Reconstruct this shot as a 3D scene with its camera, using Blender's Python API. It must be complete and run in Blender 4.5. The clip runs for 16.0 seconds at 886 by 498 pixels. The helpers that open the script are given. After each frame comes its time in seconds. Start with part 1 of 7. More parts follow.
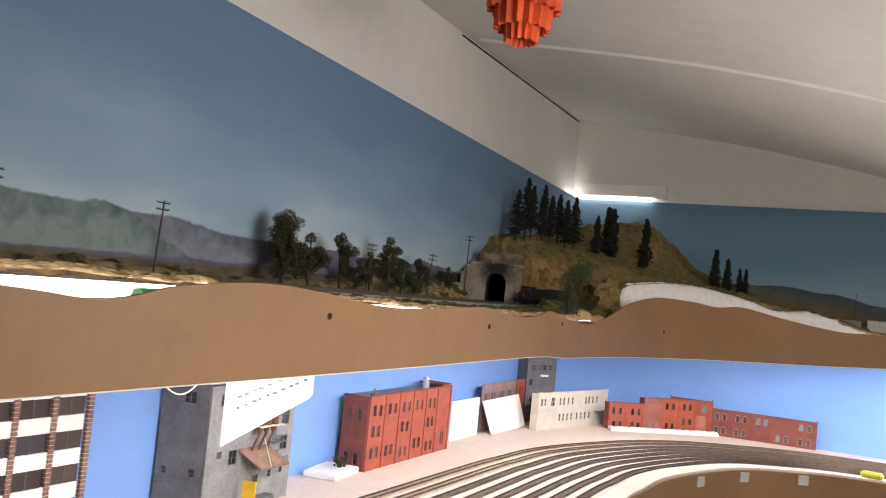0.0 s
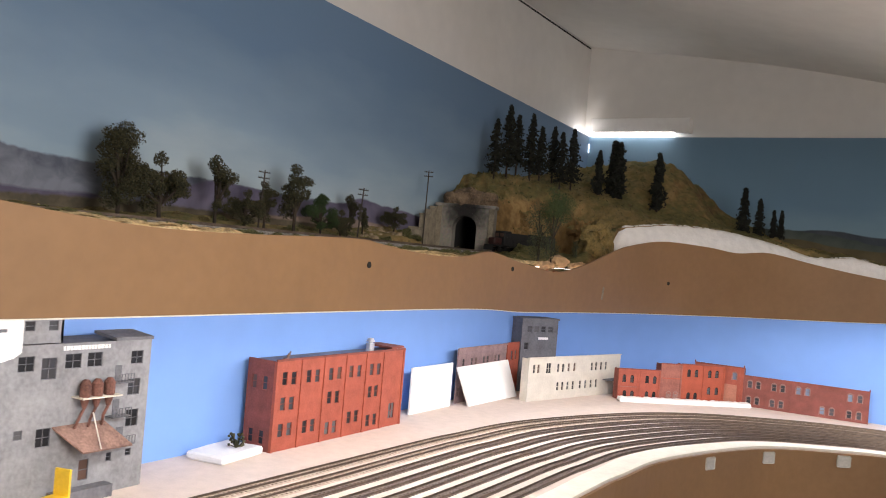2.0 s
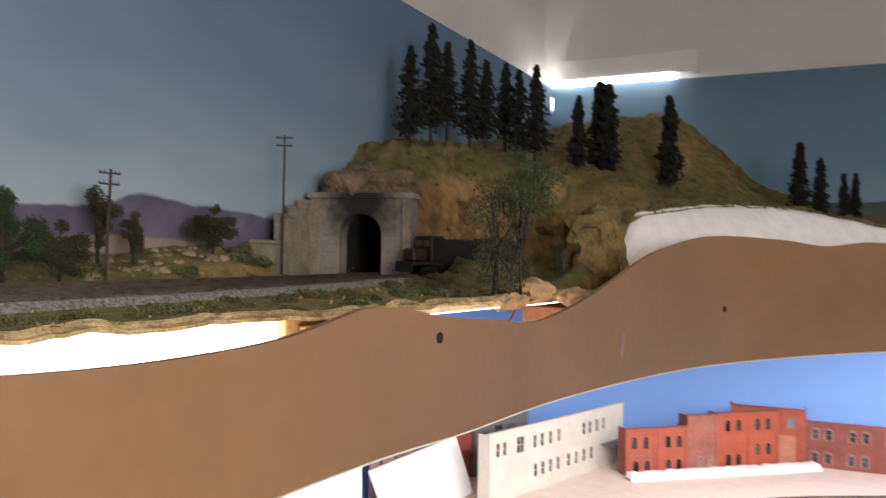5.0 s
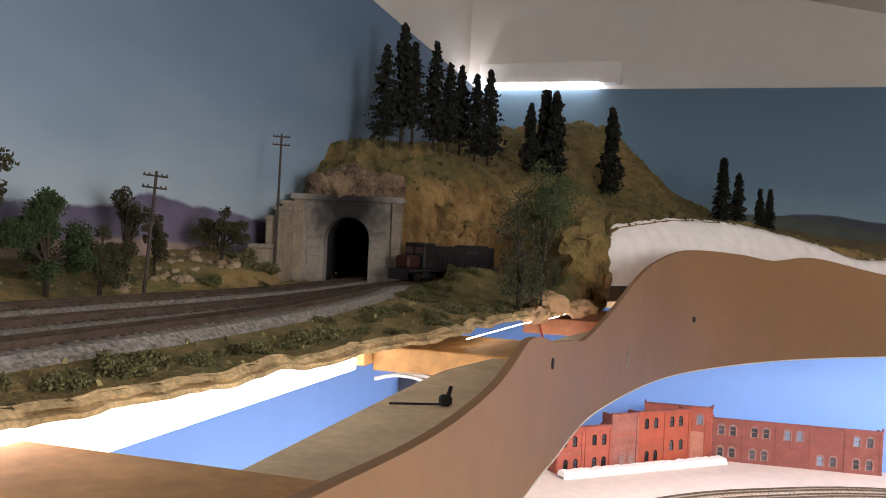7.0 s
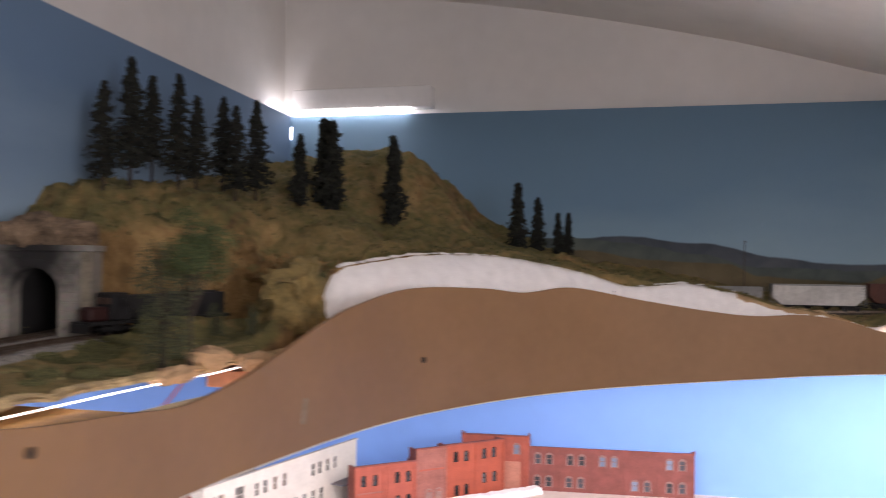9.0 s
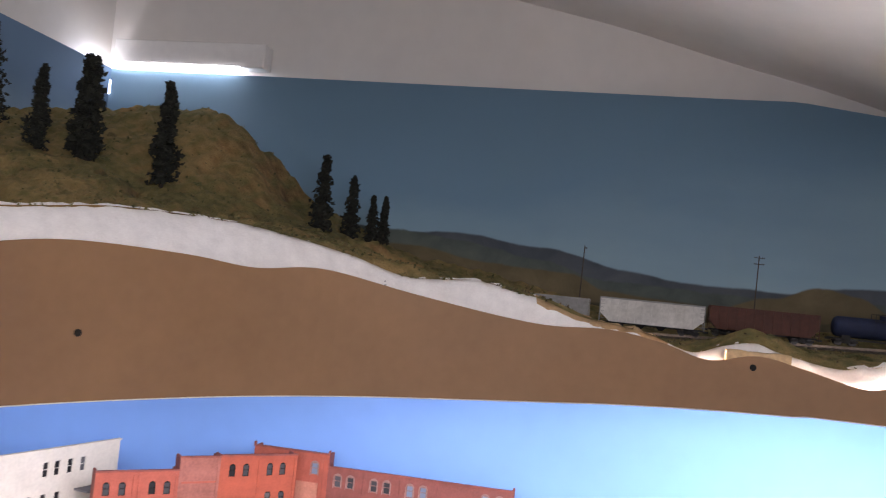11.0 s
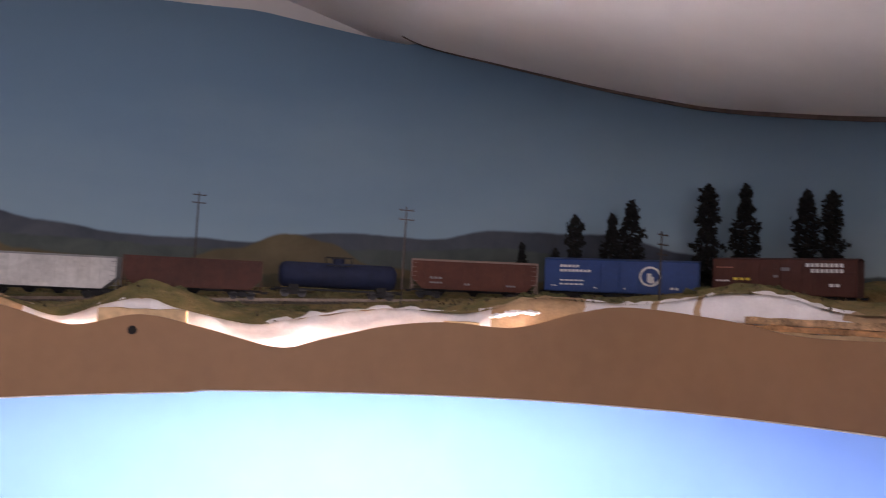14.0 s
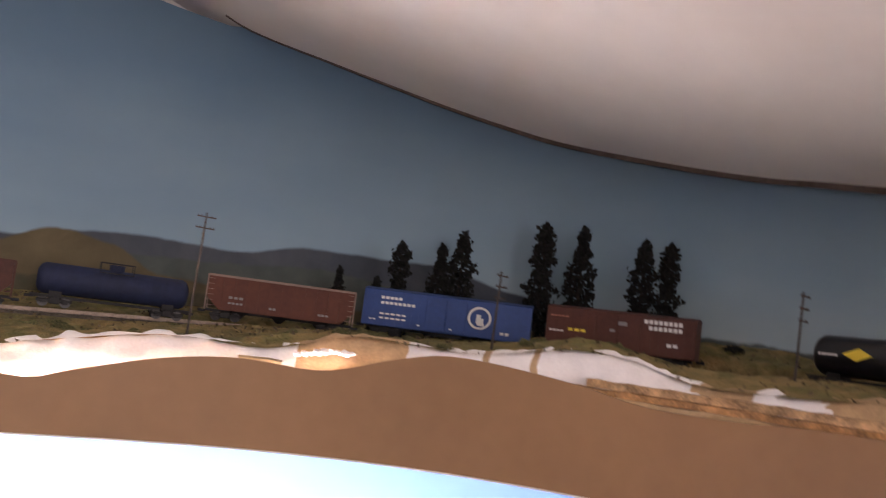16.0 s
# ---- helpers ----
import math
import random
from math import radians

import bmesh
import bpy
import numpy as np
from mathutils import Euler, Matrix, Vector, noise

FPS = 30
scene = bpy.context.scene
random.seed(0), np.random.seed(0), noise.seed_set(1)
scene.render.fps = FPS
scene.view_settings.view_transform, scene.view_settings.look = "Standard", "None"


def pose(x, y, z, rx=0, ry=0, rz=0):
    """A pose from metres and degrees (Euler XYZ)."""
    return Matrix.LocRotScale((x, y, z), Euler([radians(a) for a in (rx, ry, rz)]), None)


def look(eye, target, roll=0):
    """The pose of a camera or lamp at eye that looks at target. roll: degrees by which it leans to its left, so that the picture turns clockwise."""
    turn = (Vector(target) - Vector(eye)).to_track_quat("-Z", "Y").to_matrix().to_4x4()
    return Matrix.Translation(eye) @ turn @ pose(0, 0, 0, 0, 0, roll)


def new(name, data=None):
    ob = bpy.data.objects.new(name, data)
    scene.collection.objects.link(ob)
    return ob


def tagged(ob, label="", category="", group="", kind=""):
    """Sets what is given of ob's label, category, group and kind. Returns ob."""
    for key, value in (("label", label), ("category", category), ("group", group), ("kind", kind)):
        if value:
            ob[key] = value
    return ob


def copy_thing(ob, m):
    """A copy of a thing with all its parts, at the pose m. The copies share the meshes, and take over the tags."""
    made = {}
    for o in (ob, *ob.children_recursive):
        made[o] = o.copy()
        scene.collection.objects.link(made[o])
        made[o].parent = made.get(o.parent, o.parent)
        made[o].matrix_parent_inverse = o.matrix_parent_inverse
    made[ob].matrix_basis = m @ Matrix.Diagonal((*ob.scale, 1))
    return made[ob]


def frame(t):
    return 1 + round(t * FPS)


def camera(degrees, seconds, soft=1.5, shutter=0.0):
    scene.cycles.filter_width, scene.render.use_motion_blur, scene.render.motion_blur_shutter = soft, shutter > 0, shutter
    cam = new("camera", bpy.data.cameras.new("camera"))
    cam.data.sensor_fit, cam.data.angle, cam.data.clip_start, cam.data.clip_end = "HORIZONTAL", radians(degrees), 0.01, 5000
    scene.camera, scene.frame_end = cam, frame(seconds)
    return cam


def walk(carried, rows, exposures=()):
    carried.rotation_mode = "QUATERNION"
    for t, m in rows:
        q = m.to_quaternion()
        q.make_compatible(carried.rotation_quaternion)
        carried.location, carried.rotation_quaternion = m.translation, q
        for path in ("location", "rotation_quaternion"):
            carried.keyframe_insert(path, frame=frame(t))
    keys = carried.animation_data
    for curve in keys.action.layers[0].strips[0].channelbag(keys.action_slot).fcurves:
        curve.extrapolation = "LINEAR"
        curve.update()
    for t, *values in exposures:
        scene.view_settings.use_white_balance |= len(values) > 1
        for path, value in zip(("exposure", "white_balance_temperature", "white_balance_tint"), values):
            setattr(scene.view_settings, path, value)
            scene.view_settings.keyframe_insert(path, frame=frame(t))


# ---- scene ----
cam = camera(55.3, 16.0, soft=1.0, shutter=0.4)
PATH = [
    (0, (1.039, -3.237, 1.523), (0.147, -1.45, 1.618), 5.7),
    (0.5, (1.021, -3.121, 1.519), (0.143, -1.325, 1.592), 5.2),
    (1, (1.043, -2.992, 1.525), (-0.014, -1.298, 1.643), 4.5),
    (1.5, (1.097, -2.877, 1.518), (0.058, -1.169, 1.591), 4.0),
    (2, (1.115, -2.761, 1.489), (0.08, -1.05, 1.5), 4.8),
    (2.5, (1.112, -2.669, 1.491), (0.045, -0.977, 1.5), 5.4),
    (3, (1.061, -2.458, 1.502), (0.082, -0.714, 1.549), 5.1),
    (3.5, (1.042, -2.261, 1.518), (0.166, -0.463, 1.554), 1.8),
    (4, (1.019, -2.022, 1.521), (-0.22, -0.455, 1.61), 3.6),
    (4.5, (0.932, -1.945, 1.517), (-0.373, -0.43, 1.493), 4.9),
    (5, (0.73, -1.949, 1.536), (-0.2, -0.178, 1.54), 0.9),
    (5.2, (0.66, -1.945, 1.541), (-0.145, -0.115, 1.485), 1.3),
    (7.3, (0.539, -2.02, 1.557), (-0.025, -0.101, 1.547), 2.1),
    (7.5, (0.546, -2.019, 1.556), (-0.004, -0.096, 1.54), 1.6),
    (8, (0.572, -2.003, 1.562), (0.083, -0.064, 1.542), 1.6),
    (8.5, (0.657, -1.96, 1.581), (0.169, -0.021, 1.577), 1.2),
    (9, (0.834, -1.878, 1.603), (0.362, 0.065, 1.624), 0.6),
    (9.2, (0.927, -1.832, 1.603), (0.474, 0.116, 1.621), 1.8),
    (11.3, (1.135, -1.488, 1.549), (0.696, 0.459, 1.68), 6.2),
    (11.5, (1.159, -1.43, 1.548), (0.759, 0.521, 1.732), 6.2),
    (12, (1.203, -1.31, 1.538), (1.06, 0.678, 1.705), 7.8),
    (12.5, (1.269, -1.268, 1.547), (1.362, 0.724, 1.706), 5.0),
    (13, (1.308, -1.262, 1.544), (1.537, 0.718, 1.707), 5.2),
    (13.5, (1.336, -1.253, 1.538), (1.652, 0.717, 1.678), 4.1),
    (14, (1.377, -1.239, 1.531), (1.807, 0.71, 1.644), 2.6),
    (14.5, (1.427, -1.232, 1.531), (2.04, 0.67, 1.617), 2.6),
    (15, (1.488, -1.229, 1.526), (2.203, 0.636, 1.641), 3.6),
    (15.5, (1.488, -1.194, 1.536), (2.231, 0.657, 1.675), 2.7),
    (16, (1.409, -1.113, 1.551), (2.249, 0.693, 1.736), 7.3),
]
EXPOSURE = [(0, 0.0, 6550, 12), (1, -0.03, 6500, 12), (1.5, 0.04, 6500, 12), (3, -0.25, 6500, 14), (3.7, 0.0, 6500, 12), (4.5, 0.22, 6500, 12), (5.2, 0.2, 6500, 14), (7.5, 0.15, 6500, 17), (9, 0.18, 6250, 22), (11.5, 0.21, 6000, 19), (12.5, 0.38, 6000, 22), (13.5, 0.4, 6000, 28), (14.5, 0.37, 6300, 32), (15.0, 0.47, 6480, 32), (15.5, 0.63, 6400, 31), (16, 0.82, 6550, 28)]
walk(cam, [(t, look(e, g, r)) for t, e, g, r in PATH], exposures=EXPOSURE)

# ---- world and room light ----
world = bpy.data.worlds.new("room_air")
scene.world = world
world.use_nodes = True
world.node_tree.nodes["Background"].inputs[0].default_value = (0.9, 0.93, 1.0, 1)
world.node_tree.nodes["Background"].inputs[1].default_value = 0.02


def lamp(name, kind, energy, m, color=(1, 1, 1), size=0.1, size_y=None, spread=180):
    d = bpy.data.lights.new(name, kind)
    d.energy, d.color = energy, color
    if kind == "AREA":
        d.size = size
        if size_y:
            d.shape, d.size_y = "RECTANGLE", size_y
        d.spread = radians(spread)
    else:
        d.shadow_soft_size = size
    ob = new(name, d)
    ob.matrix_world = m
    return ob


ROOM_W, STRIP_W, WARM = 21.0, 1.35, (1.0, 0.95, 0.90)
lamp("room_lamp", "AREA", ROOM_W, look((1.62, -2.3, 1.61), (0.9, -2.05, 0.98)), WARM, 0.7, 0.7)
# light tubes under the upper deck
TUBES = [(0.435, -3.2, 90, 0.5), (0.43, -2.6, 90, 0.5), (0.425, -2.0, 91, 0.5), (0.41, -1.45, 91, 0.5), (0.43, -1.0, 76, 0.4), (0.57, -0.60, 50, 0.36), (0.88, -0.42, 14, 0.4), (1.42, -0.365, 0, 0.4), (1.72, -0.39, -30, 0.26), (1.975, -0.68, -66, 0.3)]
TUBE_W = [0.35, 0.35, 0.78, 1.0, 1.0, 1.0, 0.95, 3.1, 0.5, 0.3]
TUBE_Z = [1.431] * 6 + [1.446] + [1.453] * 3
for (x, y, rz, w), e, z in zip(TUBES, TUBE_W, TUBE_Z):
    lamp("tube_lamp", "AREA", e * STRIP_W, pose(x, y, z - 0.012, 0, 0, rz) @ pose(0, 0, 0, 28), (0.97, 0.97, 1.0), w, 0.015)
# unseen fill lamp added low in the aisle to brighten the ceiling
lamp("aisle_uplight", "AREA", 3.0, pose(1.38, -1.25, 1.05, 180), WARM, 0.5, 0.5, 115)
lamp("corner_lamp", "POINT", 0.26, pose(-0.022, -0.026, 1.929), (1, 0.96, 0.92), 0.006)

# ---- mesh helpers ----
V3 = Vector


def box(bm, x0, x1, y0, y1, z0, z1, bevel=0.0):
    c = bmesh.ops.create_cube(bm, size=1, matrix=Matrix.LocRotScale(((x0 + x1) / 2, (y0 + y1) / 2, (z0 + z1) / 2), None, (x1 - x0, y1 - y0, z1 - z0)))
    if bevel:
        es = {e for v in c["verts"] for e in v.link_edges}
        bmesh.ops.bevel(bm, geom=list(es), offset=bevel, segments=1, affect="EDGES")
    return c["verts"]


def rod(bm, a, b, r0, r1=None, n=8):
    a, b = V3(a), V3(b)
    q = (b - a).to_track_quat("Z", "Y")
    m = Matrix.LocRotScale((a + b) / 2, q, None)
    bmesh.ops.create_cone(bm, cap_ends=True, segments=n, radius1=r0, radius2=r0 if r1 is None else r1, depth=(b - a).length, matrix=m)


def ball(bm, c, r, sx=1, sy=1, sz=1, sub=2):
    bmesh.ops.create_icosphere(bm, subdivisions=sub, radius=r, matrix=Matrix.LocRotScale(c, None, (sx, sy, sz)))


def rough(bm, amp, scale, seed=0.0):
    for v in bm.verts:
        v.co += noise.noise_vector(v.co * scale + V3((seed, seed * 1.7, 3.1))) * amp


def shape(name, bm, mat, smooth=False):
    me = bpy.data.meshes.new(name)
    bm.normal_update()
    bm.to_mesh(me)
    bm.free()
    if mat:
        for one in (mat if isinstance(mat, (list, tuple)) else [mat]):
            me.materials.append(one)
    if smooth:
        me.polygons.foreach_set("use_smooth", [True] * len(me.polygons))
    return me


def raw(name, verts, faces, mat, smooth=False, uv=None):
    me = bpy.data.meshes.new(name)
    me.from_pydata([tuple(v) for v in verts], [], faces)
    me.materials.append(mat)
    if smooth:
        me.polygons.foreach_set("use_smooth", [True] * len(me.polygons))
    if uv is not None:
        lay = me.uv_layers.new(name="plan")
        for loop in me.loops:
            lay.data[loop.index].uv = uv[loop.vertex_index]
    me.update()
    return me


def hose(points, r, n=7, steps=6):
    """Vertices and faces of one bent tube through the points."""
    c = spline(points, steps)
    rows = []
    for i in range(len(c)):
        d = V3(c[min(i + 1, len(c) - 1)] - c[max(i - 1, 0)]).normalized()
        a = d.orthogonal().normalized() if i == 0 else (a - d * a.dot(d)).normalized()
        b = d.cross(a)
        rows.append([tuple(V3(c[i]) + (a * math.cos(2 * math.pi * k / n) + b * math.sin(2 * math.pi * k / n)) * r) for k in range(n + 1)])
    return sheet(rows)


def part(name, bm, mat=None, parent=None, label="", smooth=False, m=None):
    """One mesh object, under a thing or a part."""
    me = bm if isinstance(bm, bpy.types.Mesh) else shape(name, bm, mat, smooth)
    ob = new(name, me)
    if parent is not None:
        ob.parent = parent
    if m is not None:
        ob.matrix_basis = m
    return tagged(ob, label)


def thing(name, label, category, group="", m=None):
    """An empty at the base of a thing."""
    ob = new(name)
    ob.empty_display_size = 0.02
    if m is not None:
        ob.matrix_basis = m
    return tagged(ob, label, category, group)


def spline(points, n=12):
    """A smooth line through the points."""
    p = np.array(points, float)
    p = np.vstack([2 * p[0] - p[1], p, 2 * p[-1] - p[-2]])
    out = []
    for i in range(1, len(p) - 2):
        a, b, c, d = p[i - 1:i + 3]
        for k in range(n):
            u = k / n
            out.append(0.5 * (2 * b + (c - a) * u + (2 * a - 5 * b + 4 * c - d) * u * u + (3 * b - a - 3 * c + d) * u ** 3))
    out.append(p[-2])
    return np.array(out)


def lengths(p):
    return np.r_[0, np.cumsum(np.linalg.norm(np.diff(p, axis=0), axis=1))]


def along(p, s):
    """Places and left normals at the lengths s of a line in plan."""
    ln = lengths(p)
    xy = np.stack([np.interp(s, ln, p[:, k]) for k in (0, 1)], 1)
    e = 0.01
    t = np.stack([np.interp(s + e, ln, p[:, k]) - np.interp(s - e, ln, p[:, k]) for k in (0, 1)], 1)
    t /= np.maximum(np.linalg.norm(t, axis=1, keepdims=True), 1e-9)
    return xy, np.stack([-t[:, 1], t[:, 0]], 1)


def sheet(rows):
    """Vertices and faces of a grid; rows: a list of equally long lists of points."""
    n = len(rows[0])
    verts = [p for r in rows for p in r]
    faces = [(i * n + j, i * n + j + 1, (i + 1) * n + j + 1, (i + 1) * n + j) for i in range(len(rows) - 1) for j in range(n - 1)]
    return verts, faces


def ribbon(line, z0, z1, thick, side=1):
    """A standing board along a line in plan; z0, z1: heights along it; it is thick towards its left (side 1)."""
    s = lengths(line)
    xy, nrm = along(line, s)
    back = xy + nrm * thick * side
    rows = []
    for i in range(len(s)):
        a, b = xy[i], back[i]
        rows.append([(a[0], a[1], z0[i]), (a[0], a[1], z1[i]), (b[0], b[1], z1[i]), (b[0], b[1], z0[i]), (a[0], a[1], z0[i])])
    v, f = sheet(rows)
    return v, f


# ---- materials ----
MATS = {}


def mat(name, color, rough_=0.8, spots=0.15, scale=40.0, bump=0.2, bump_scale=None, metal=0.0, dark=None, fine=True, spread=0.0, coat=0.0):
    """A painted or natural surface with variation at two scales and fine relief."""
    if name in MATS:
        return MATS[name]
    m = bpy.data.materials.new(name)
    m.use_nodes = True
    nt = m.node_tree
    bs = nt.nodes["Principled BSDF"]
    bs.inputs["Roughness"].default_value, bs.inputs["Metallic"].default_value = rough_, metal
    if coat:
        bs.inputs["Coat Weight"].default_value = coat
    co = nt.nodes.new("ShaderNodeTexCoord")
    n1, n2 = nt.nodes.new("ShaderNodeTexNoise"), nt.nodes.new("ShaderNodeTexNoise")
    n1.inputs["Scale"].default_value, n2.inputs["Scale"].default_value = scale, scale * 7
    n1.inputs["Detail"].default_value, n2.inputs["Detail"].default_value = 5, 4
    for n in (n1, n2):
        nt.links.new(co.outputs["Object"], n.inputs["Vector"])
    mix = nt.nodes.new("ShaderNodeMix")
    mix.inputs["Factor"].default_value = 0.4
    nt.links.new(n1.outputs["Fac"], mix.inputs["A"])
    nt.links.new(n2.outputs["Fac"], mix.inputs["B"])
    ramp = nt.nodes.new("ShaderNodeValToRGB")
    lo = dark or tuple(c * (1 - 2.0 * spots) for c in color)
    hi = tuple(min(0.95, c * (1 + 1.2 * spots)) for c in color)
    ramp.color_ramp.elements[0].position, ramp.color_ramp.elements[1].position = 0.36, 0.64
    ramp.color_ramp.elements[0].color, ramp.color_ramp.elements[1].color = (*lo, 1), (*hi, 1)
    nt.links.new(mix.outputs["Result"], ramp.inputs["Fac"])
    last = ramp.outputs["Color"]
    if spread:
        info = nt.nodes.new("ShaderNodeObjectInfo")
        hsv = nt.nodes.new("ShaderNodeHueSaturation")
        mr = nt.nodes.new("ShaderNodeMapRange")
        mr.inputs["To Min"].default_value, mr.inputs["To Max"].default_value = 1 - spread, 1 + spread
        nt.links.new(info.outputs["Random"], mr.inputs["Value"])
        nt.links.new(mr.outputs["Result"], hsv.inputs["Value"])
        nt.links.new(last, hsv.inputs["Color"])
        last = hsv.outputs["Color"]
    nt.links.new(last, bs.inputs["Base Color"])
    if bump:
        bp = nt.nodes.new("ShaderNodeBump")
        bp.inputs["Strength"].default_value, bp.inputs["Distance"].default_value = bump, 0.002
        if bump_scale:
            n3 = nt.nodes.new("ShaderNodeTexNoise")
            n3.inputs["Scale"].default_value, n3.inputs["Detail"].default_value = bump_scale, 4
            nt.links.new(co.outputs["Object"], n3.inputs["Vector"])
            nt.links.new(n3.outputs["Fac"], bp.inputs["Height"])
        else:
            nt.links.new(n2.outputs["Fac"], bp.inputs["Height"])
        nt.links.new(bp.outputs["Normal"], bs.inputs["Normal"])
    MATS[name] = m
    return m


def glow(name, color, strength):
    m = bpy.data.materials.new(name)
    m.use_nodes = True
    bs = m.node_tree.nodes["Principled BSDF"]
    bs.inputs["Base Color"].default_value = (0.9, 0.9, 0.9, 1)
    bs.inputs["Emission Color"].default_value, bs.inputs["Emission Strength"].default_value = (*color, 1), strength
    return m


def foliage(name, a, b):
    """Leaves that differ from clump to clump."""
    m = bpy.data.materials.new(name)
    m.use_nodes = True
    nt = m.node_tree
    bs = nt.nodes["Principled BSDF"]
    bs.inputs["Roughness"].default_value = 0.9
    g, r = nt.nodes.new("ShaderNodeNewGeometry"), nt.nodes.new("ShaderNodeValToRGB")
    r.color_ramp.elements[0].color, r.color_ramp.elements[1].color = (*a, 1), (*b, 1)
    nt.links.new(g.outputs["Random Per Island"], r.inputs["Fac"])
    nt.links.new(r.outputs["Color"], bs.inputs["Base Color"])
    return m


def painted_scene(name, zero, span, sky, layers, corner_shade=0.0):
    """A hand-painted backdrop: sky wash and ridges; u runs along the board, v is the height above the floor."""
    m = bpy.data.materials.new(name)
    m.use_nodes = True
    nt = m.node_tree
    ln, nd = nt.links.new, nt.nodes.new
    bs = nt.nodes["Principled BSDF"]
    bs.inputs["Roughness"].default_value = 0.75
    uv, sep = nd("ShaderNodeUVMap"), nd("ShaderNodeSeparateXYZ")
    uv.uv_map = "plan"
    ln(uv.outputs["UV"], sep.inputs["Vector"])
    u = nd("ShaderNodeMapRange")
    u.inputs["From Min"].default_value, u.inputs["From Max"].default_value = zero, zero + span
    ln(sep.outputs["X"], u.inputs["Value"])
    v = nd("ShaderNodeMapRange")
    v.inputs["From Min"].default_value, v.inputs["From Max"].default_value = 1.5, 2.0
    ln(sep.outputs["Y"], v.inputs["Value"])
    cloud = nd("ShaderNodeTexNoise")
    cloud.inputs["Scale"].default_value, cloud.inputs["Detail"].default_value = 2.6, 6
    stretch = nd("ShaderNodeMapping")
    stretch.inputs["Scale"].default_value = (1, 2.5, 1)
    ln(uv.outputs["UV"], stretch.inputs["Vector"])
    ln(stretch.outputs["Vector"], cloud.inputs["Vector"])
    add = nd("ShaderNodeMath")
    add.operation = "MULTIPLY_ADD"
    add.inputs[1].default_value = 0.55
    ln(cloud.outputs["Fac"], add.inputs[0])
    ln(v.outputs["Result"], add.inputs[2])
    ramp = nd("ShaderNodeValToRGB")
    es = ramp.color_ramp.elements
    es[0].position, es[1].position = 0.30, 1.0
    es[0].color, es[1].color = (*sky[0], 1), (*sky[2], 1)
    mid = es.new(0.58)
    mid.color = (*sky[1], 1)
    # the dimmer light near the corner is put into the sky colour
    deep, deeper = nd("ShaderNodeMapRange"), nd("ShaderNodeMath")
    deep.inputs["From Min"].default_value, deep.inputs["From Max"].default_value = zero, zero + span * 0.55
    deep.inputs["To Min"].default_value, deep.inputs["To Max"].default_value = corner_shade, 0.0
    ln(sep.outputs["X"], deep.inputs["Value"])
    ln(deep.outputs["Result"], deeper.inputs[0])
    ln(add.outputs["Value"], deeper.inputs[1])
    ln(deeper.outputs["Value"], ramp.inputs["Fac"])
    last = ramp.outputs["Color"]
    for heights, amp, freq, col_a, col_b in layers:
        hr = nd("ShaderNodeValToRGB")
        hr.color_ramp.interpolation = "EASE"
        es = hr.color_ramp.elements
        hs = [((q - zero) / span, (z - 1.5) / 0.3) for q, z in heights]
        es[0].position, es[0].color = hs[0][0], (hs[0][1],) * 3 + (1,)
        es[1].position, es[1].color = hs[-1][0], (hs[-1][1],) * 3 + (1,)
        for q, z in hs[1:-1]:
            es.new(q).color = (z, z, z, 1)
        ln(u.outputs["Result"], hr.inputs["Fac"])
        ns = nd("ShaderNodeTexNoise")
        ns.inputs["Scale"].default_value, ns.inputs["Detail"].default_value = freq, 8
        ns.inputs["Roughness"].default_value = 0.6
        ln(uv.outputs["UV"], ns.inputs["Vector"])
        h1 = nd("ShaderNodeMath")
        h1.operation = "MULTIPLY_ADD"
        h1.inputs[1].default_value = amp / 0.3
        ln(ns.outputs["Fac"], h1.inputs[0])
        ln(hr.outputs["Color"], h1.inputs[2])
        hz = nd("ShaderNodeMapRange")
        hz.inputs["From Min"].default_value, hz.inputs["From Max"].default_value = 1.5 + amp / 2, 1.8 + amp / 2
        hz.clamp = False
        ln(sep.outputs["Y"], hz.inputs["Value"])
        d = nd("ShaderNodeMath")
        d.operation = "SUBTRACT"
        ln(h1.outputs["Value"], d.inputs[0])
        ln(hz.outputs["Result"], d.inputs[1])
        mk = nd("ShaderNodeMapRange")
        mk.inputs["From Min"].default_value, mk.inputs["From Max"].default_value = -0.004, 0.009
        ln(d.outputs["Value"], mk.inputs["Value"])
        n2 = nd("ShaderNodeTexNoise")
        n2.inputs["Scale"].default_value, n2.inputs["Detail"].default_value = 8 + freq * 0.45, 9
        n2.inputs["Roughness"].default_value, n2.inputs["Distortion"].default_value = 0.62, 0.6
        ln(uv.outputs["UV"], n2.inputs["Vector"])
        foot = nd("ShaderNodeMath")
        foot.operation = "MULTIPLY_ADD"
        foot.inputs[1].default_value = 1.3
        ln(d.outputs["Value"], foot.inputs[0])
        ln(n2.outputs["Fac"], foot.inputs[2])
        cr = nd("ShaderNodeValToRGB")
        cr.color_ramp.elements[0].position, cr.color_ramp.elements[1].position = 0.38, 0.78
        cr.color_ramp.elements[0].color, cr.color_ramp.elements[1].color = (*col_a, 1), (*col_b, 1)
        ln(foot.outputs["Value"], cr.inputs["Fac"])
        mx = nd("ShaderNodeMix")
        mx.data_type = "RGBA"
        ln(mk.outputs["Result"], mx.inputs["Factor"])
        ln(last, mx.inputs[6])
        ln(cr.outputs["Color"], mx.inputs[7])
        last = mx.outputs[2]
    ln(last, bs.inputs["Base Color"])
    return m


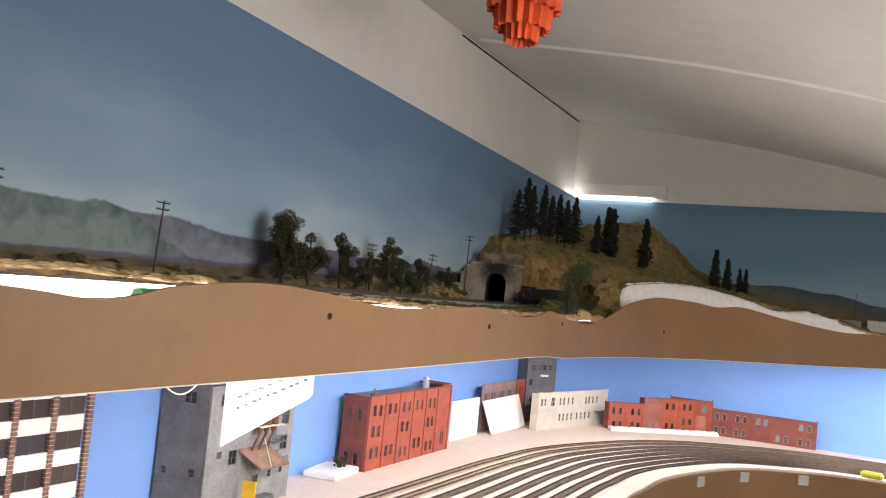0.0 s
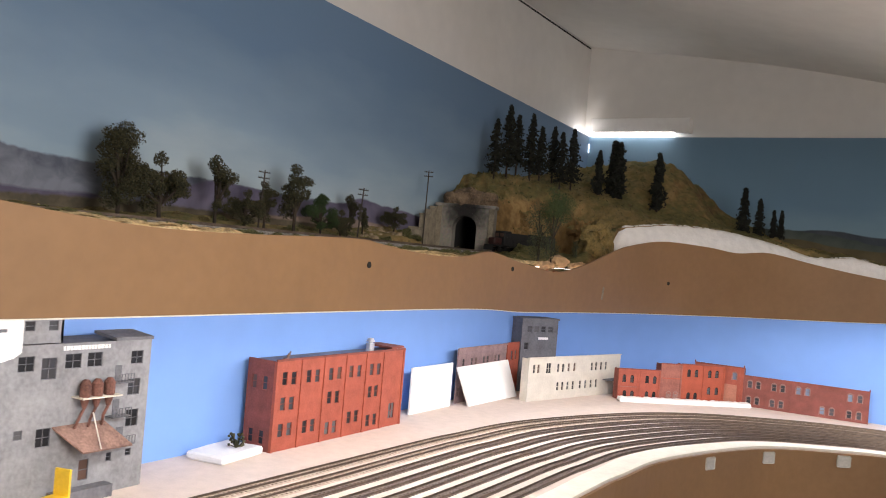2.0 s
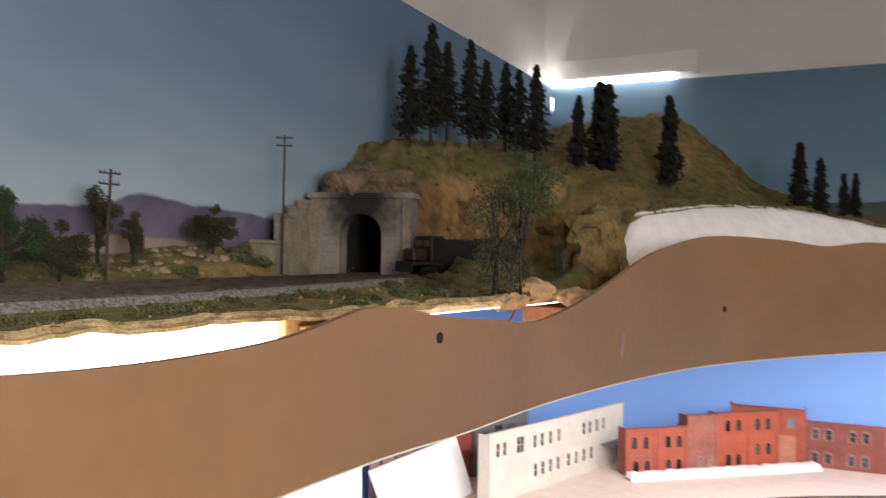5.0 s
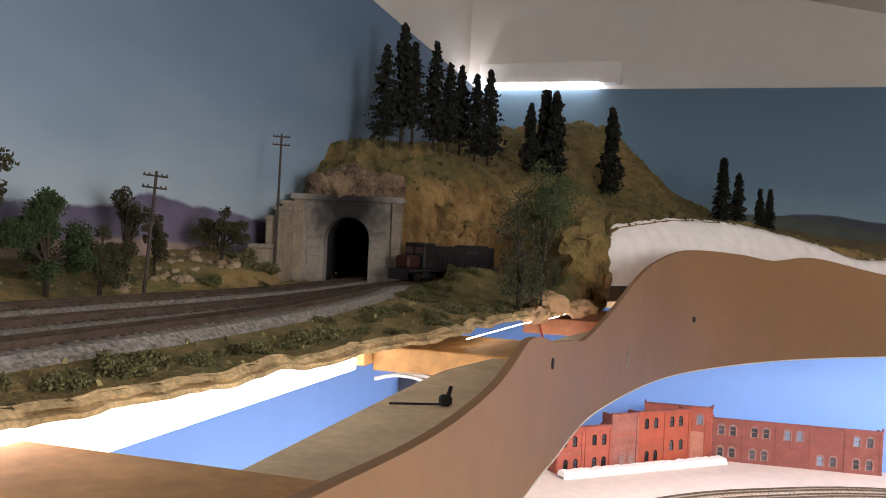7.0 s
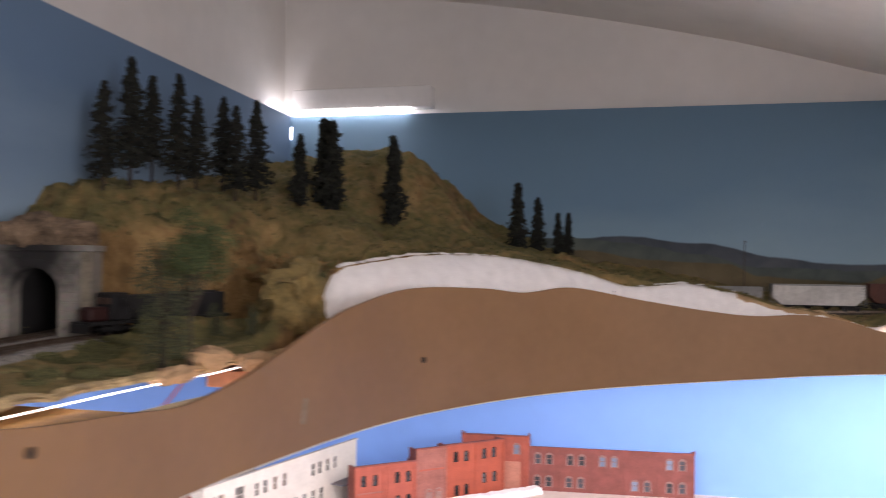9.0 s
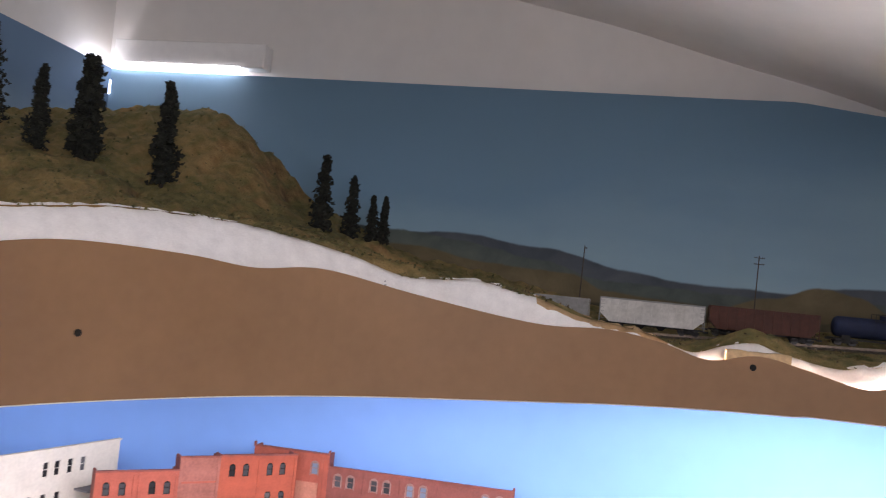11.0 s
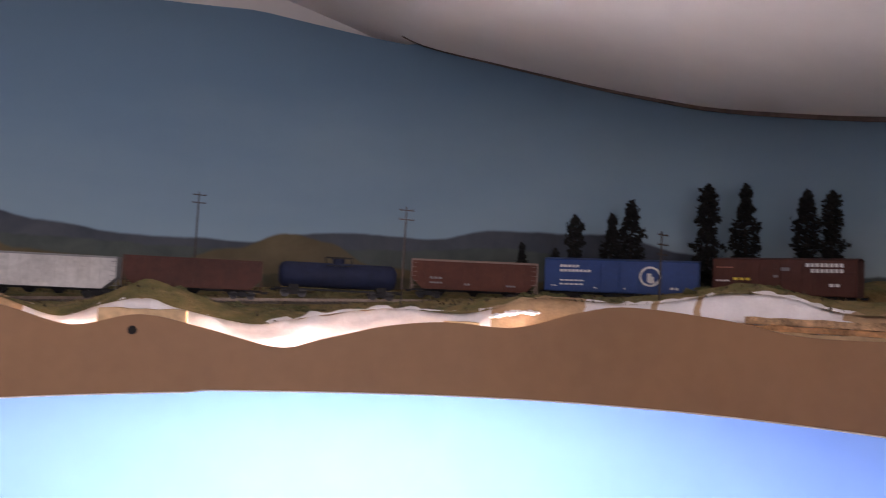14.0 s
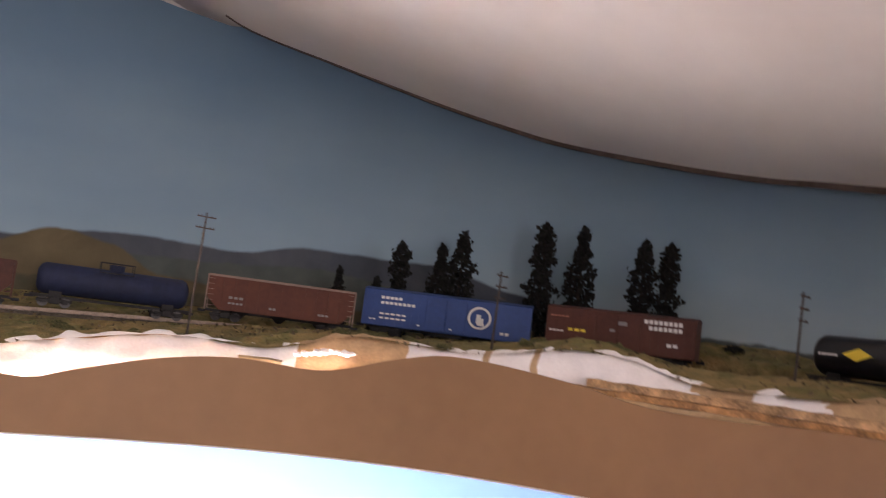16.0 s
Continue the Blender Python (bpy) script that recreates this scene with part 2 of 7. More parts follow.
M_WHITE = mat("white_wall_paint", (0.72, 0.69, 0.65), 0.85, 0.03, 3, 0.1)
M_CEIL = mat("ceiling_paint", (0.74, 0.71, 0.67), 0.8, 0.03, 2.5, 0.08)
M_FASCIA = mat("brown_hardboard", (0.272, 0.150, 0.066), 0.6, 0.05, 9, 0.1)
M_PLASTER = mat("white_plaster", (0.88, 0.865, 0.84), 0.9, 0.04, 60, 0.6, 90)
M_PLYWOOD = mat("plywood", (0.56, 0.40, 0.215), 0.7, 0.15, 25, 0.2)
M_FOAM = mat("foam_edge", (0.54, 0.40, 0.205), 0.85, 0.3, 60, 0.6)
M_GROUND = mat("scenery_earth", (0.20, 0.145, 0.07), 0.95, 0.32, 26, 0.9, 160, dark=(0.075, 0.07, 0.028))
M_ROCK = mat("rock_face", (0.27, 0.17, 0.075), 0.95, 0.3, 30, 0.9, 60)
M_BALLAST = mat("grey_ballast", (0.30, 0.28, 0.25), 0.95, 0.35, 300, 1.0, 500)
M_TIE = mat("tie_brown", (0.125, 0.100, 0.080), 0.9, 0.3, 90, 0.3, spread=0.35)
M_RAIL = mat("weathered_rail", (0.16, 0.12, 0.09), 0.45, 0.2, 60, 0.1, metal=0.7)
M_LOWBLUE = mat("blue_backdrop_paint", (0.19, 0.36, 0.76), 0.8, 0.02, 3, 0.05)
M_DECK = mat("pinkish_deck_paint", (0.67, 0.565, 0.495), 0.85, 0.04, 40, 0.3)
M_EDGE = mat("cream_deck_edge", (0.80, 0.76, 0.66), 0.8, 0.05, 20, 0.2)
M_BED = mat("brown_roadbed", (0.235, 0.182, 0.158), 0.95, 0.2, 120, 0.5)
M_BEIGEBED = mat("beige_roadbed", (0.52, 0.42, 0.34), 0.95, 0.15, 120, 0.4)
M_CONCRETE = mat("tunnel_concrete", (0.28, 0.238, 0.172), 0.9, 0.2, 45, 0.4)
# for the sooty bore, dark frames, and painted-in shade of holes and the wall joint
M_NEARBLACK = mat("soot_black", (0.012, 0.011, 0.01), 0.95, 0.2, 60, 0.1)
M_BARK = mat("bark", (0.045, 0.032, 0.022), 0.95, 0.3, 120, 0.5)
M_POLE = mat("grey_pole_wood", (0.065, 0.052, 0.042), 0.9, 0.25, 90, 0.3)
L_CONIFER = foliage("dark_needles", (0.006, 0.007, 0.005), (0.024, 0.026, 0.016))
L_LEAF = foliage("olive_leaves", (0.014, 0.017, 0.007), (0.085, 0.075, 0.032))
L_BUSH = foliage("bush_green", (0.055, 0.058, 0.020), (0.205, 0.195, 0.078))
L_DRY = foliage("dry_scrub", (0.10, 0.08, 0.03), (0.22, 0.17, 0.075))
L_POPLAR = foliage("poplar_dark", (0.003, 0.0035, 0.0025), (0.012, 0.012, 0.008))
M_TUBE = glow("light_tube_glow", (1.0, 0.97, 0.95), 14.0)
M_PANEL = glow("light_panel_glow", (1.0, 0.95, 0.90), 5.0)
M_HOT = glow("hot_tube_glow", (1.0, 0.96, 0.92), 42.0)
M_CORNERGLOW = glow("corner_light_glow", (1.0, 0.97, 0.93), 9.0)

# ---- plan ----
FRONT = spline([(0.47, -3.6), (0.465, -2.4), (0.455, -1.85), (0.44, -1.4), (0.45, -1.1), (0.53, -0.77), (0.72, -0.53), (0.97, -0.42), (1.263, -0.40), (1.6, -0.43), (1.82, -0.58), (1.93, -0.85), (1.95, -1.3)])
REAR = spline([(0, -3.6), (0, -2.4), (0, -1.85), (0, -1.4), (0, -1.05), (0.003, -0.4), (0.33, -0.003), (0.85, 0), (1.25, 0), (1.64, -0.045), (2.07, -0.30), (2.22, -0.8), (2.22, -1.3)])
BACKLINE = spline([(0, 0), (0.5, 0), (1.0, 0), (1.35, -0.005), (1.62, -0.04), (1.87, -0.13), (2.07, -0.30), (2.18, -0.52), (2.22, -0.8), (2.22, -1.4)])
LOWFRONT = spline([(0.60, -3.6), (0.60, -2.4), (0.60, -1.4), (0.607, -1.2), (0.63, -0.98), (0.75, -0.68), (0.9, -0.55), (1.04, -0.485), (1.3, -0.46), (1.6, -0.5), (1.86, -0.62), (2.0, -0.9), (2.02, -1.3)])
LOWBACK = spline([(-0.012, -3.6), (-0.012, -2.0), (-0.012, -0.9), (-0.012, -0.42), (0.05, -0.16), (0.18, -0.03), (0.42, 0.018), (0.8, 0.022), (1.35, 0.02), (1.64, -0.02), (1.9, -0.12), (2.1, -0.28), (2.22, -0.5), (2.26, -0.8), (2.26, -1.4)])
TOP_Z = [(0, 1.495), (0.5, 1.51), (0.78, 1.494), (0.86, 1.487), (0.91, 1.49), (0.98, 1.503), (1.13, 1.51), (1.39, 1.491), (1.7, 1.499), (1.77, 1.495), (1.85, 1.4885), (1.92, 1.4855), (2.0, 1.4865), (2.05, 1.492), (2.1, 1.499), (2.15, 1.496), (2.21, 1.487), (2.31, 1.478), (2.4, 1.471), (2.51, 1.488), (2.65, 1.529), (2.71, 1.543), (2.83, 1.561), (2.97, 1.559), (3.06, 1.551), (3.15, 1.558), (3.27, 1.538), (3.38, 1.521), (3.46, 1.513), (3.54, 1.516), (3.61, 1.506), (3.67, 1.490), (3.73, 1.502), (3.79, 1.491), (3.86, 1.475), (3.9, 1.484), (3.96, 1.499), (4.02, 1.506), (4.09, 1.504), (4.15, 1.521), (4.2, 1.529), (4.29, 1.521), (4.35, 1.511), (4.42, 1.511), (4.53, 1.516), (5.08, 1.52)]
LOW_Z = [(0, 1.411), (1.2, 1.407), (2.0, 1.404), (2.3, 1.393), (2.8, 1.389), (3.1, 1.394), (3.3, 1.401), (3.45, 1.410), (3.55, 1.418), (3.67, 1.426), (3.78, 1.431), (3.9, 1.434), (5.08, 1.44)]
PLASTER_Z = [(2.62, 1.575), (2.73, 1.584), (2.84, 1.600), (2.91, 1.61), (3.0, 1.611), (3.08, 1.606), (3.19, 1.585), (3.27, 1.562), (3.36, 1.567), (3.41, 1.557), (3.45, 1.55), (3.5, 1.532), (3.56, 1.523), (3.6, 1.515), (3.65, 1.499), (3.69, 1.512), (3.73, 1.52), (3.76, 1.511), (3.83, 1.498), (3.87, 1.504), (3.96, 1.519), (4.03, 1.517), (4.06, 1.522), (4.075, 1.527), (4.11, 1.537), (4.15, 1.536), (4.2, 1.535), (4.24, 1.541), (4.28, 1.549), (4.325, 1.548), (4.36, 1.538), (4.385, 1.534), (4.45, 1.536), (4.6, 1.545), (5.08, 1.545)]


def curve_of(pairs, s):
    """A rounded profile through the pairs."""
    p = spline(pairs, 8)
    return np.interp(s, p[:, 0], p[:, 1])


# ---- room shell ----
CEILING = spline([(-0.1, 2.275), (0.0, 2.256), (0.36, 2.205), (0.65, 2.157), (1.01, 2.077), (1.25, 2.008), (1.35, 1.981), (1.445, 1.954), (1.54, 1.922), (1.6, 1.896), (1.7, 1.874), (1.774, 1.857), (1.847, 1.838), (1.913, 1.82), (1.97, 1.804), (2.05, 1.787), (2.13, 1.766), (2.2, 1.741), (2.5, 1.60)], 6)


def solid(name, x0, x1, y0, y1, z0, z1, m, label="", category=""):
    bm = bmesh.new()
    box(bm, x0, x1, y0, y1, z0, z1)
    return tagged(part(name, bm, m), label, category, kind="structure")


solid("floor", -0.2, 3.2, -5.6, 0.3, -0.1, 0.0, mat("grey_carpet", (0.16, 0.15, 0.14), 0.95, 0.2, 60, 0.5), "grey carpet floor of the layout room", "floor")
solid("wall_west", -0.16, -0.035, -5.6, 0.16, 0.0, 2.29, M_WHITE, "white painted plaster wall above the painted backdrop", "wall")
solid("wall_east", 2.42, 2.55, -5.6, 0.04, 0.0, 1.66, M_WHITE, "white knee wall at the low side of the room", "wall")
for name, y0, y1, label in (("wall_north", 0.04, 0.16, "white painted gable wall under the sloped ceiling"), ("wall_south", -5.6, -5.48, "white end wall of the layout room")):
    top = [(x, z + 0.02) for x, z in CEILING if -0.035 < x < 2.42]
    ring = [(-0.035, 0.0)] + [(-0.035, 2.296)] + top + [(2.42, 1.66), (2.42, 0.0)]
    k = len(ring)
    v = [(x, y, z) for y in (y0, y1) for x, z in ring]
    f = [tuple(range(k)), tuple(range(2 * k - 1, k - 1, -1))] + [(i, (i + 1) % k, k + (i + 1) % k, k + i) for i in range(k)]
    tagged(part(name, raw(name, v, f, M_WHITE)), label, "wall", kind="structure")
cv = []
for y in (-5.6, -1.055, -1.045, 0.16):
    cv.append([(x, y, z) for x, z in CEILING])
cv2 = []
for y in (-5.6, 0.16):
    cv2.append([(x, y, z + 0.08) for x, z in CEILING])
va, fa = sheet(cv)
vb, fb = sheet(cv2)
k = len(va)
tagged(part("ceiling", raw("ceiling", va + vb, fa + [tuple(i + k for i in f) for f in fb], M_CEIL, True), None), "white painted ceiling sloping down to the low side", "ceiling", kind="structure")
bm = bmesh.new()
for (xa, za), (xb, zb) in zip(CEILING[6:-8:3], CEILING[9:-5:3]):
    rod(bm, (xa, -1.05, za - 0.001), (xb, -1.05, zb - 0.001), 0.007, n=8)
tagged(part("trim", bm, M_WHITE), "white batten over the ceiling sheet joint", "trim", kind="structure")
bm = bmesh.new()
box(bm, -0.036, -0.0325, -1.1, 0.03, 2.2515, 2.2555)
tagged(part("wall_gap_shadow", bm, M_NEARBLACK), "dark open joint between wall and ceiling", "trim", kind="structure")

# ---- painted backdrops of the upper deck ----
SKY_W = [(0.48, 0.56, 0.57), (0.24, 0.34, 0.43), (0.12, 0.20, 0.31)]
SKY_N = [(0.44, 0.54, 0.55), (0.255, 0.385, 0.46), (0.155, 0.27, 0.38)]
# u on the west board is y, on the north board the length from the corner
W_LAYERS = [
    ([(-3.6, 1.60), (-2.5, 1.58), (-2.26, 1.586), (-2.17, 1.588), (-2.11, 1.581), (-2.05, 1.573), (-1.92, 1.571), (-1.76, 1.572), (-1.5, 1.566), (-1.2, 1.553), (-0.8, 1.54)], 0.012, 42, (0.075, 0.088, 0.12), (0.185, 0.20, 0.24)),
    ([(-3.6, 1.602), (-2.65, 1.594), (-2.45, 1.588), (-2.38, 1.586), (-2.32, 1.594), (-2.29, 1.588), (-2.24, 1.575), (-2.18, 1.543), (-2.1, 1.515), (-0.8, 1.50)], 0.014, 48, (0.06, 0.095, 0.095), (0.19, 0.24, 0.23)),
    ([(-3.6, 1.5), (-1.85, 1.52), (-1.7, 1.572), (-1.5, 1.556), (-1.33, 1.565), (-1.28, 1.58), (-1.2, 1.572), (-1.0, 1.56)], 0.014, 16, (0.075, 0.065, 0.11), (0.16, 0.145, 0.21)),
    ([(-3.6, 1.49), (-1.8, 1.495), (-1.62, 1.528), (-1.3, 1.542), (-1.2, 1.538), (-1.08, 1.51), (-0.9, 1.50)], 0.006, 20, (0.24, 0.18, 0.15), (0.38, 0.29, 0.24)),
    ([(-3.6, 1.512), (-2.1, 1.513), (-1.9, 1.520), (-1.6, 1.518), (-1.0, 1.514)], 0.012, 30, (0.055, 0.048, 0.03), (0.16, 0.125, 0.08)),
]
N_LAYERS = [
    ([(0.4, 1.64), (0.67, 1.638), (0.77, 1.645), (0.95, 1.63), (1.1, 1.60), (1.2, 1.59), (1.35, 1.588), (1.5, 1.608), (1.62, 1.604), (1.72, 1.621), (1.88, 1.62), (1.98, 1.597), (2.1, 1.56), (3.2, 1.56)], 0.010, 14, (0.0435, 0.0565, 0.0738), (0.0825, 0.096, 0.113)),
    ([(0.4, 1.64), (0.67, 1.635), (0.78, 1.625), (0.95, 1.60), (1.05, 1.575), (1.3, 1.57), (1.6, 1.58), (1.72, 1.59), (1.95, 1.565), (3.2, 1.54)], 0.016, 20, (0.0522, 0.0696, 0.0654), (0.096, 0.118, 0.101)),
    ([(0.4, 1.62), (0.7, 1.612), (0.85, 1.59), (1.0, 1.585), (1.06, 1.56), (1.25, 1.55), (1.34, 1.575), (1.42, 1.60), (1.48, 1.59), (1.54, 1.56), (1.75, 1.54), (3.2, 1.54)], 0.012, 12, (0.088, 0.070, 0.032), (0.155, 0.120, 0.060)),
    ([(0.4, 1.53), (1.0, 1.535), (1.6, 1.54), (2.1, 1.555), (3.2, 1.56)], 0.015, 30, (0.0522, 0.0522, 0.0261), (0.113, 0.096, 0.0522)),
]
rows, uvs = [], []
for y in np.arange(-3.6, 0.001, 0.1):
    zt = 1.937 + 0.027 * abs(y)
    rows.append([(0.0, y, 1.44), (0.0, y, zt), (-0.006, y, zt), (-0.006, y, 1.44)])
v, f = sheet(rows)
tagged(part("backdrop_west", raw("backdrop_west", v, f, painted_scene("painted_valley", -3.6, 2.8, SKY_W, W_LAYERS), uv=[(p[1], p[2]) for p in v])), "hand-painted backdrop board with blue sky and distant hills", "backdrop", kind="structure")
rows, uvs = [], []
s = lengths(BACKLINE)
xy, nr = along(BACKLINE, s)
for i in range(len(s)):
    a, b = xy[i], xy[i] + nr[i] * 0.006
    zt = float(np.interp(s[i], [0, 1.36, 1.442, 1.529, 1.585], [1.936, 1.932, 1.919, 1.905, 1.897])) if s[i] < 1.585 else float(np.interp(a[0], CEILING[:, 0], CEILING[:, 1])) + 0.004
    rows.append([(a[0], a[1], 1.44), (a[0], a[1], zt), (b[0], b[1], zt), (b[0], b[1], 1.44)])
    uvs += [(s[i], p[2]) for p in rows[-1]]
v, f = sheet(rows)
tagged(part("backdrop_north", raw("backdrop_north", v, f, painted_scene("painted_hills", 0.4, 2.8, SKY_N, N_LAYERS, 0.3), True, uvs)), "curved hand-painted backdrop with ridges and sky shaded darker towards the corner", "backdrop", kind="structure")

ss = np.linspace(1.57, 2.75, 70)
jx, jn = along(BACKLINE, ss)
jz = np.interp(jx[:, 0], CEILING[:, 0], CEILING[:, 1])
jw = np.clip((ss - 1.57) / 0.5, 0.1, 1) * 0.0045
rows = [[(*(p - n * 0.001), z + 0.004), (*(p - n * 0.006), z + 0.004), (*(p - n * 0.006), z - w), (*(p - n * 0.001), z - w)] for p, n, z, w in zip(jx, jn, jz, jw)]
v, f = sheet(rows)
tagged(part("ceiling_joint", raw("ceiling_joint", v, f, mat("dark_joint", (0.12, 0.088, 0.07), 0.9, 0.2, 30, 0.1))), "dark ragged joint between curved backdrop and ceiling", "trim", kind="structure")

# corner light: a boxed fixture on the wall above the backdrop
fix = thing("corner_light", "white boxed corner light glowing along its lower edge above the backdrop", "light fixture", m=pose(0, 0, 1.94))
bm = bmesh.new()
box(bm, 0.004, 0.346, -0.004, 0.034, 0.010, 0.060, 0.002)
part("housing", bm, mat("white_fixture_paint", (0.82, 0.80, 0.77), 0.7, 0.03, 8, 0.05), fix)
bm = bmesh.new()
box(bm, 0.004, 0.295, -0.006, 0.02, 0.0, 0.011, 0.001)
part("diffuser", bm, M_CORNERGLOW, fix, "bright white glowing strip")
# glowing sliver stands in for light leaking through the corner joint
bm = bmesh.new()
box(bm, 0.0012, 0.0028, -0.003, -0.001, -0.058, -0.028)
part("slit_glow", bm, M_CORNERGLOW, fix, "thin bright slit in the corner joint")

# ---- fascia of the upper deck ----
ln = lengths(FRONT)
s = np.linspace(0, ln[-1], 420)
xy, nr = along(FRONT, s)
zt, zb = curve_of(TOP_Z, s), curve_of(LOW_Z, s)
line = xy
v, f = ribbon(line, zb, zt, 0.005)
fascia = tagged(part("fascia", raw("fascia", v, f, M_FASCIA)), "brown hardboard fascia with a wavy sawn top edge", "fascia", kind="structure")
v, f = ribbon(line - nr * 0.0005, zb - 0.0014, zb - 0.0002, 0.006)
part("edge_line", raw("edge_line", v, f, M_EDGE), None, fascia)


def face_at(s0, z, out=0.0):
    """A pose on the fascia's front, its local x along the board and -y outwards."""
    p, n = along(FRONT, np.array([s0]))
    ang = math.atan2(n[0][1], n[0][0]) - math.pi / 2
    return Matrix.Translation((p[0][0] - n[0][0] * out, p[0][1] - n[0][1] * out, z)) @ Matrix.Rotation(ang, 4, "Z")


bm = bmesh.new()
rod(bm, (0, -0.0012, 0), (0, 0.002, 0), 0.0042, n=12)
hole_me = shape("screw_hole", bm, M_NEARBLACK)
for s0, z in ((1.745, 1.466), (2.2, 1.472), (2.855, 1.463), (3.725, 1.487), (1.225, 1.477)):
    part("screw_hole", hole_me, None, fascia, "dark countersunk screw hole", m=face_at(s0, z))
bm = bmesh.new()
box(bm, -0.0035, 0.0035, -0.0008, 0.001, -0.014, 0.014, 0.0005)
rough(bm, 0.002, 300)
part("scuff_mark", bm, M_CONCRETE, fascia, "pale scuff mark", m=face_at(2.60, 1.432) @ pose(0, 0, 0, 0, 12, 0))

# ---- lower deck ----
ln = lengths(LOWFRONT)
s = np.linspace(0, 1, 220)
fr, _ = along(LOWFRONT, s * ln[-1])
bk, _ = along(LOWBACK, s * lengths(LOWBACK)[-1])
rows = [[(a[0] + (b[0] - a[0]) * t, a[1] + (b[1] - a[1]) * t, 1.10) for t in np.linspace(0, 1, 8)] + [(b[0], b[1], 1.07), (a[0], a[1], 1.07), (a[0], a[1], 1.10)] for a, b in zip(fr, bk)]
v, f = sheet(rows)
lower = tagged(part("lower_deck", raw("lower_deck", v, f, M_DECK)), "pinkish painted plywood deck of the lower level", "deck", kind="structure")
v, f = ribbon(fr, np.full(220, 0.93), np.full(220, 1.097), -0.006)
lowfascia = tagged(part("lower_fascia", raw("lower_fascia", v, f, M_FASCIA)), "brown hardboard fascia of the lower deck", "fascia", kind="structure")
s2 = lengths(LOWBACK)
v, f = ribbon(LOWBACK, np.full(len(s2), 1.06), np.full(len(s2), 1.45), 0.006)
tagged(part("lower_backdrop", raw("lower_backdrop", v, f, M_LOWBLUE, True)), "plain sky-blue coved backdrop of the lower deck", "backdrop", kind="structure")
# light edge strip along the front of the deck
s = np.linspace(0, lengths(LOWFRONT)[-1], 220)
a, n = along(LOWFRONT, s)
rows = [[(p[0], p[1], 1.099), (p[0], p[1], 1.1035), (p[0] + q[0] * w, p[1] + q[1] * w, 1.1035), (p[0] + q[0] * w, p[1] + q[1] * w, 1.10)] for p, q, w in zip(a, n, np.interp(s, [0, 2.2, 2.7, 3.2, 5], [0.03, 0.045, 0.06, 0.03, 0.02]))]
v, f = sheet(rows)
part("edge_strip", raw("edge_strip", v, f, M_EDGE), None, lower, "cream painted edge strip")
bm = bmesh.new()
box(bm, -0.017, 0.017, -0.0012, 0.001, -0.014, 0.014, 0.003)
tag_me = shape("tape_tag", bm, mat("pale_tape", (0.55, 0.52, 0.46), 0.4, 0.1, 60, 0.1))
for s0, w in ((2.98, 1.078), (3.17, 1.079), (3.55, 1.08), (2.775, 1.077)):
    p, n = along(LOWFRONT, np.array([s0]))
    part("tape_tag", tag_me, None, lowfascia, "pale translucent tape tag", m=Matrix.Translation((p[0][0] - n[0][0] * 0.0068, p[0][1] - n[0][1] * 0.0068, w)) @ Matrix.Rotation(math.atan2(n[0][1], n[0][0]) - math.pi / 2, 4, "Z"))

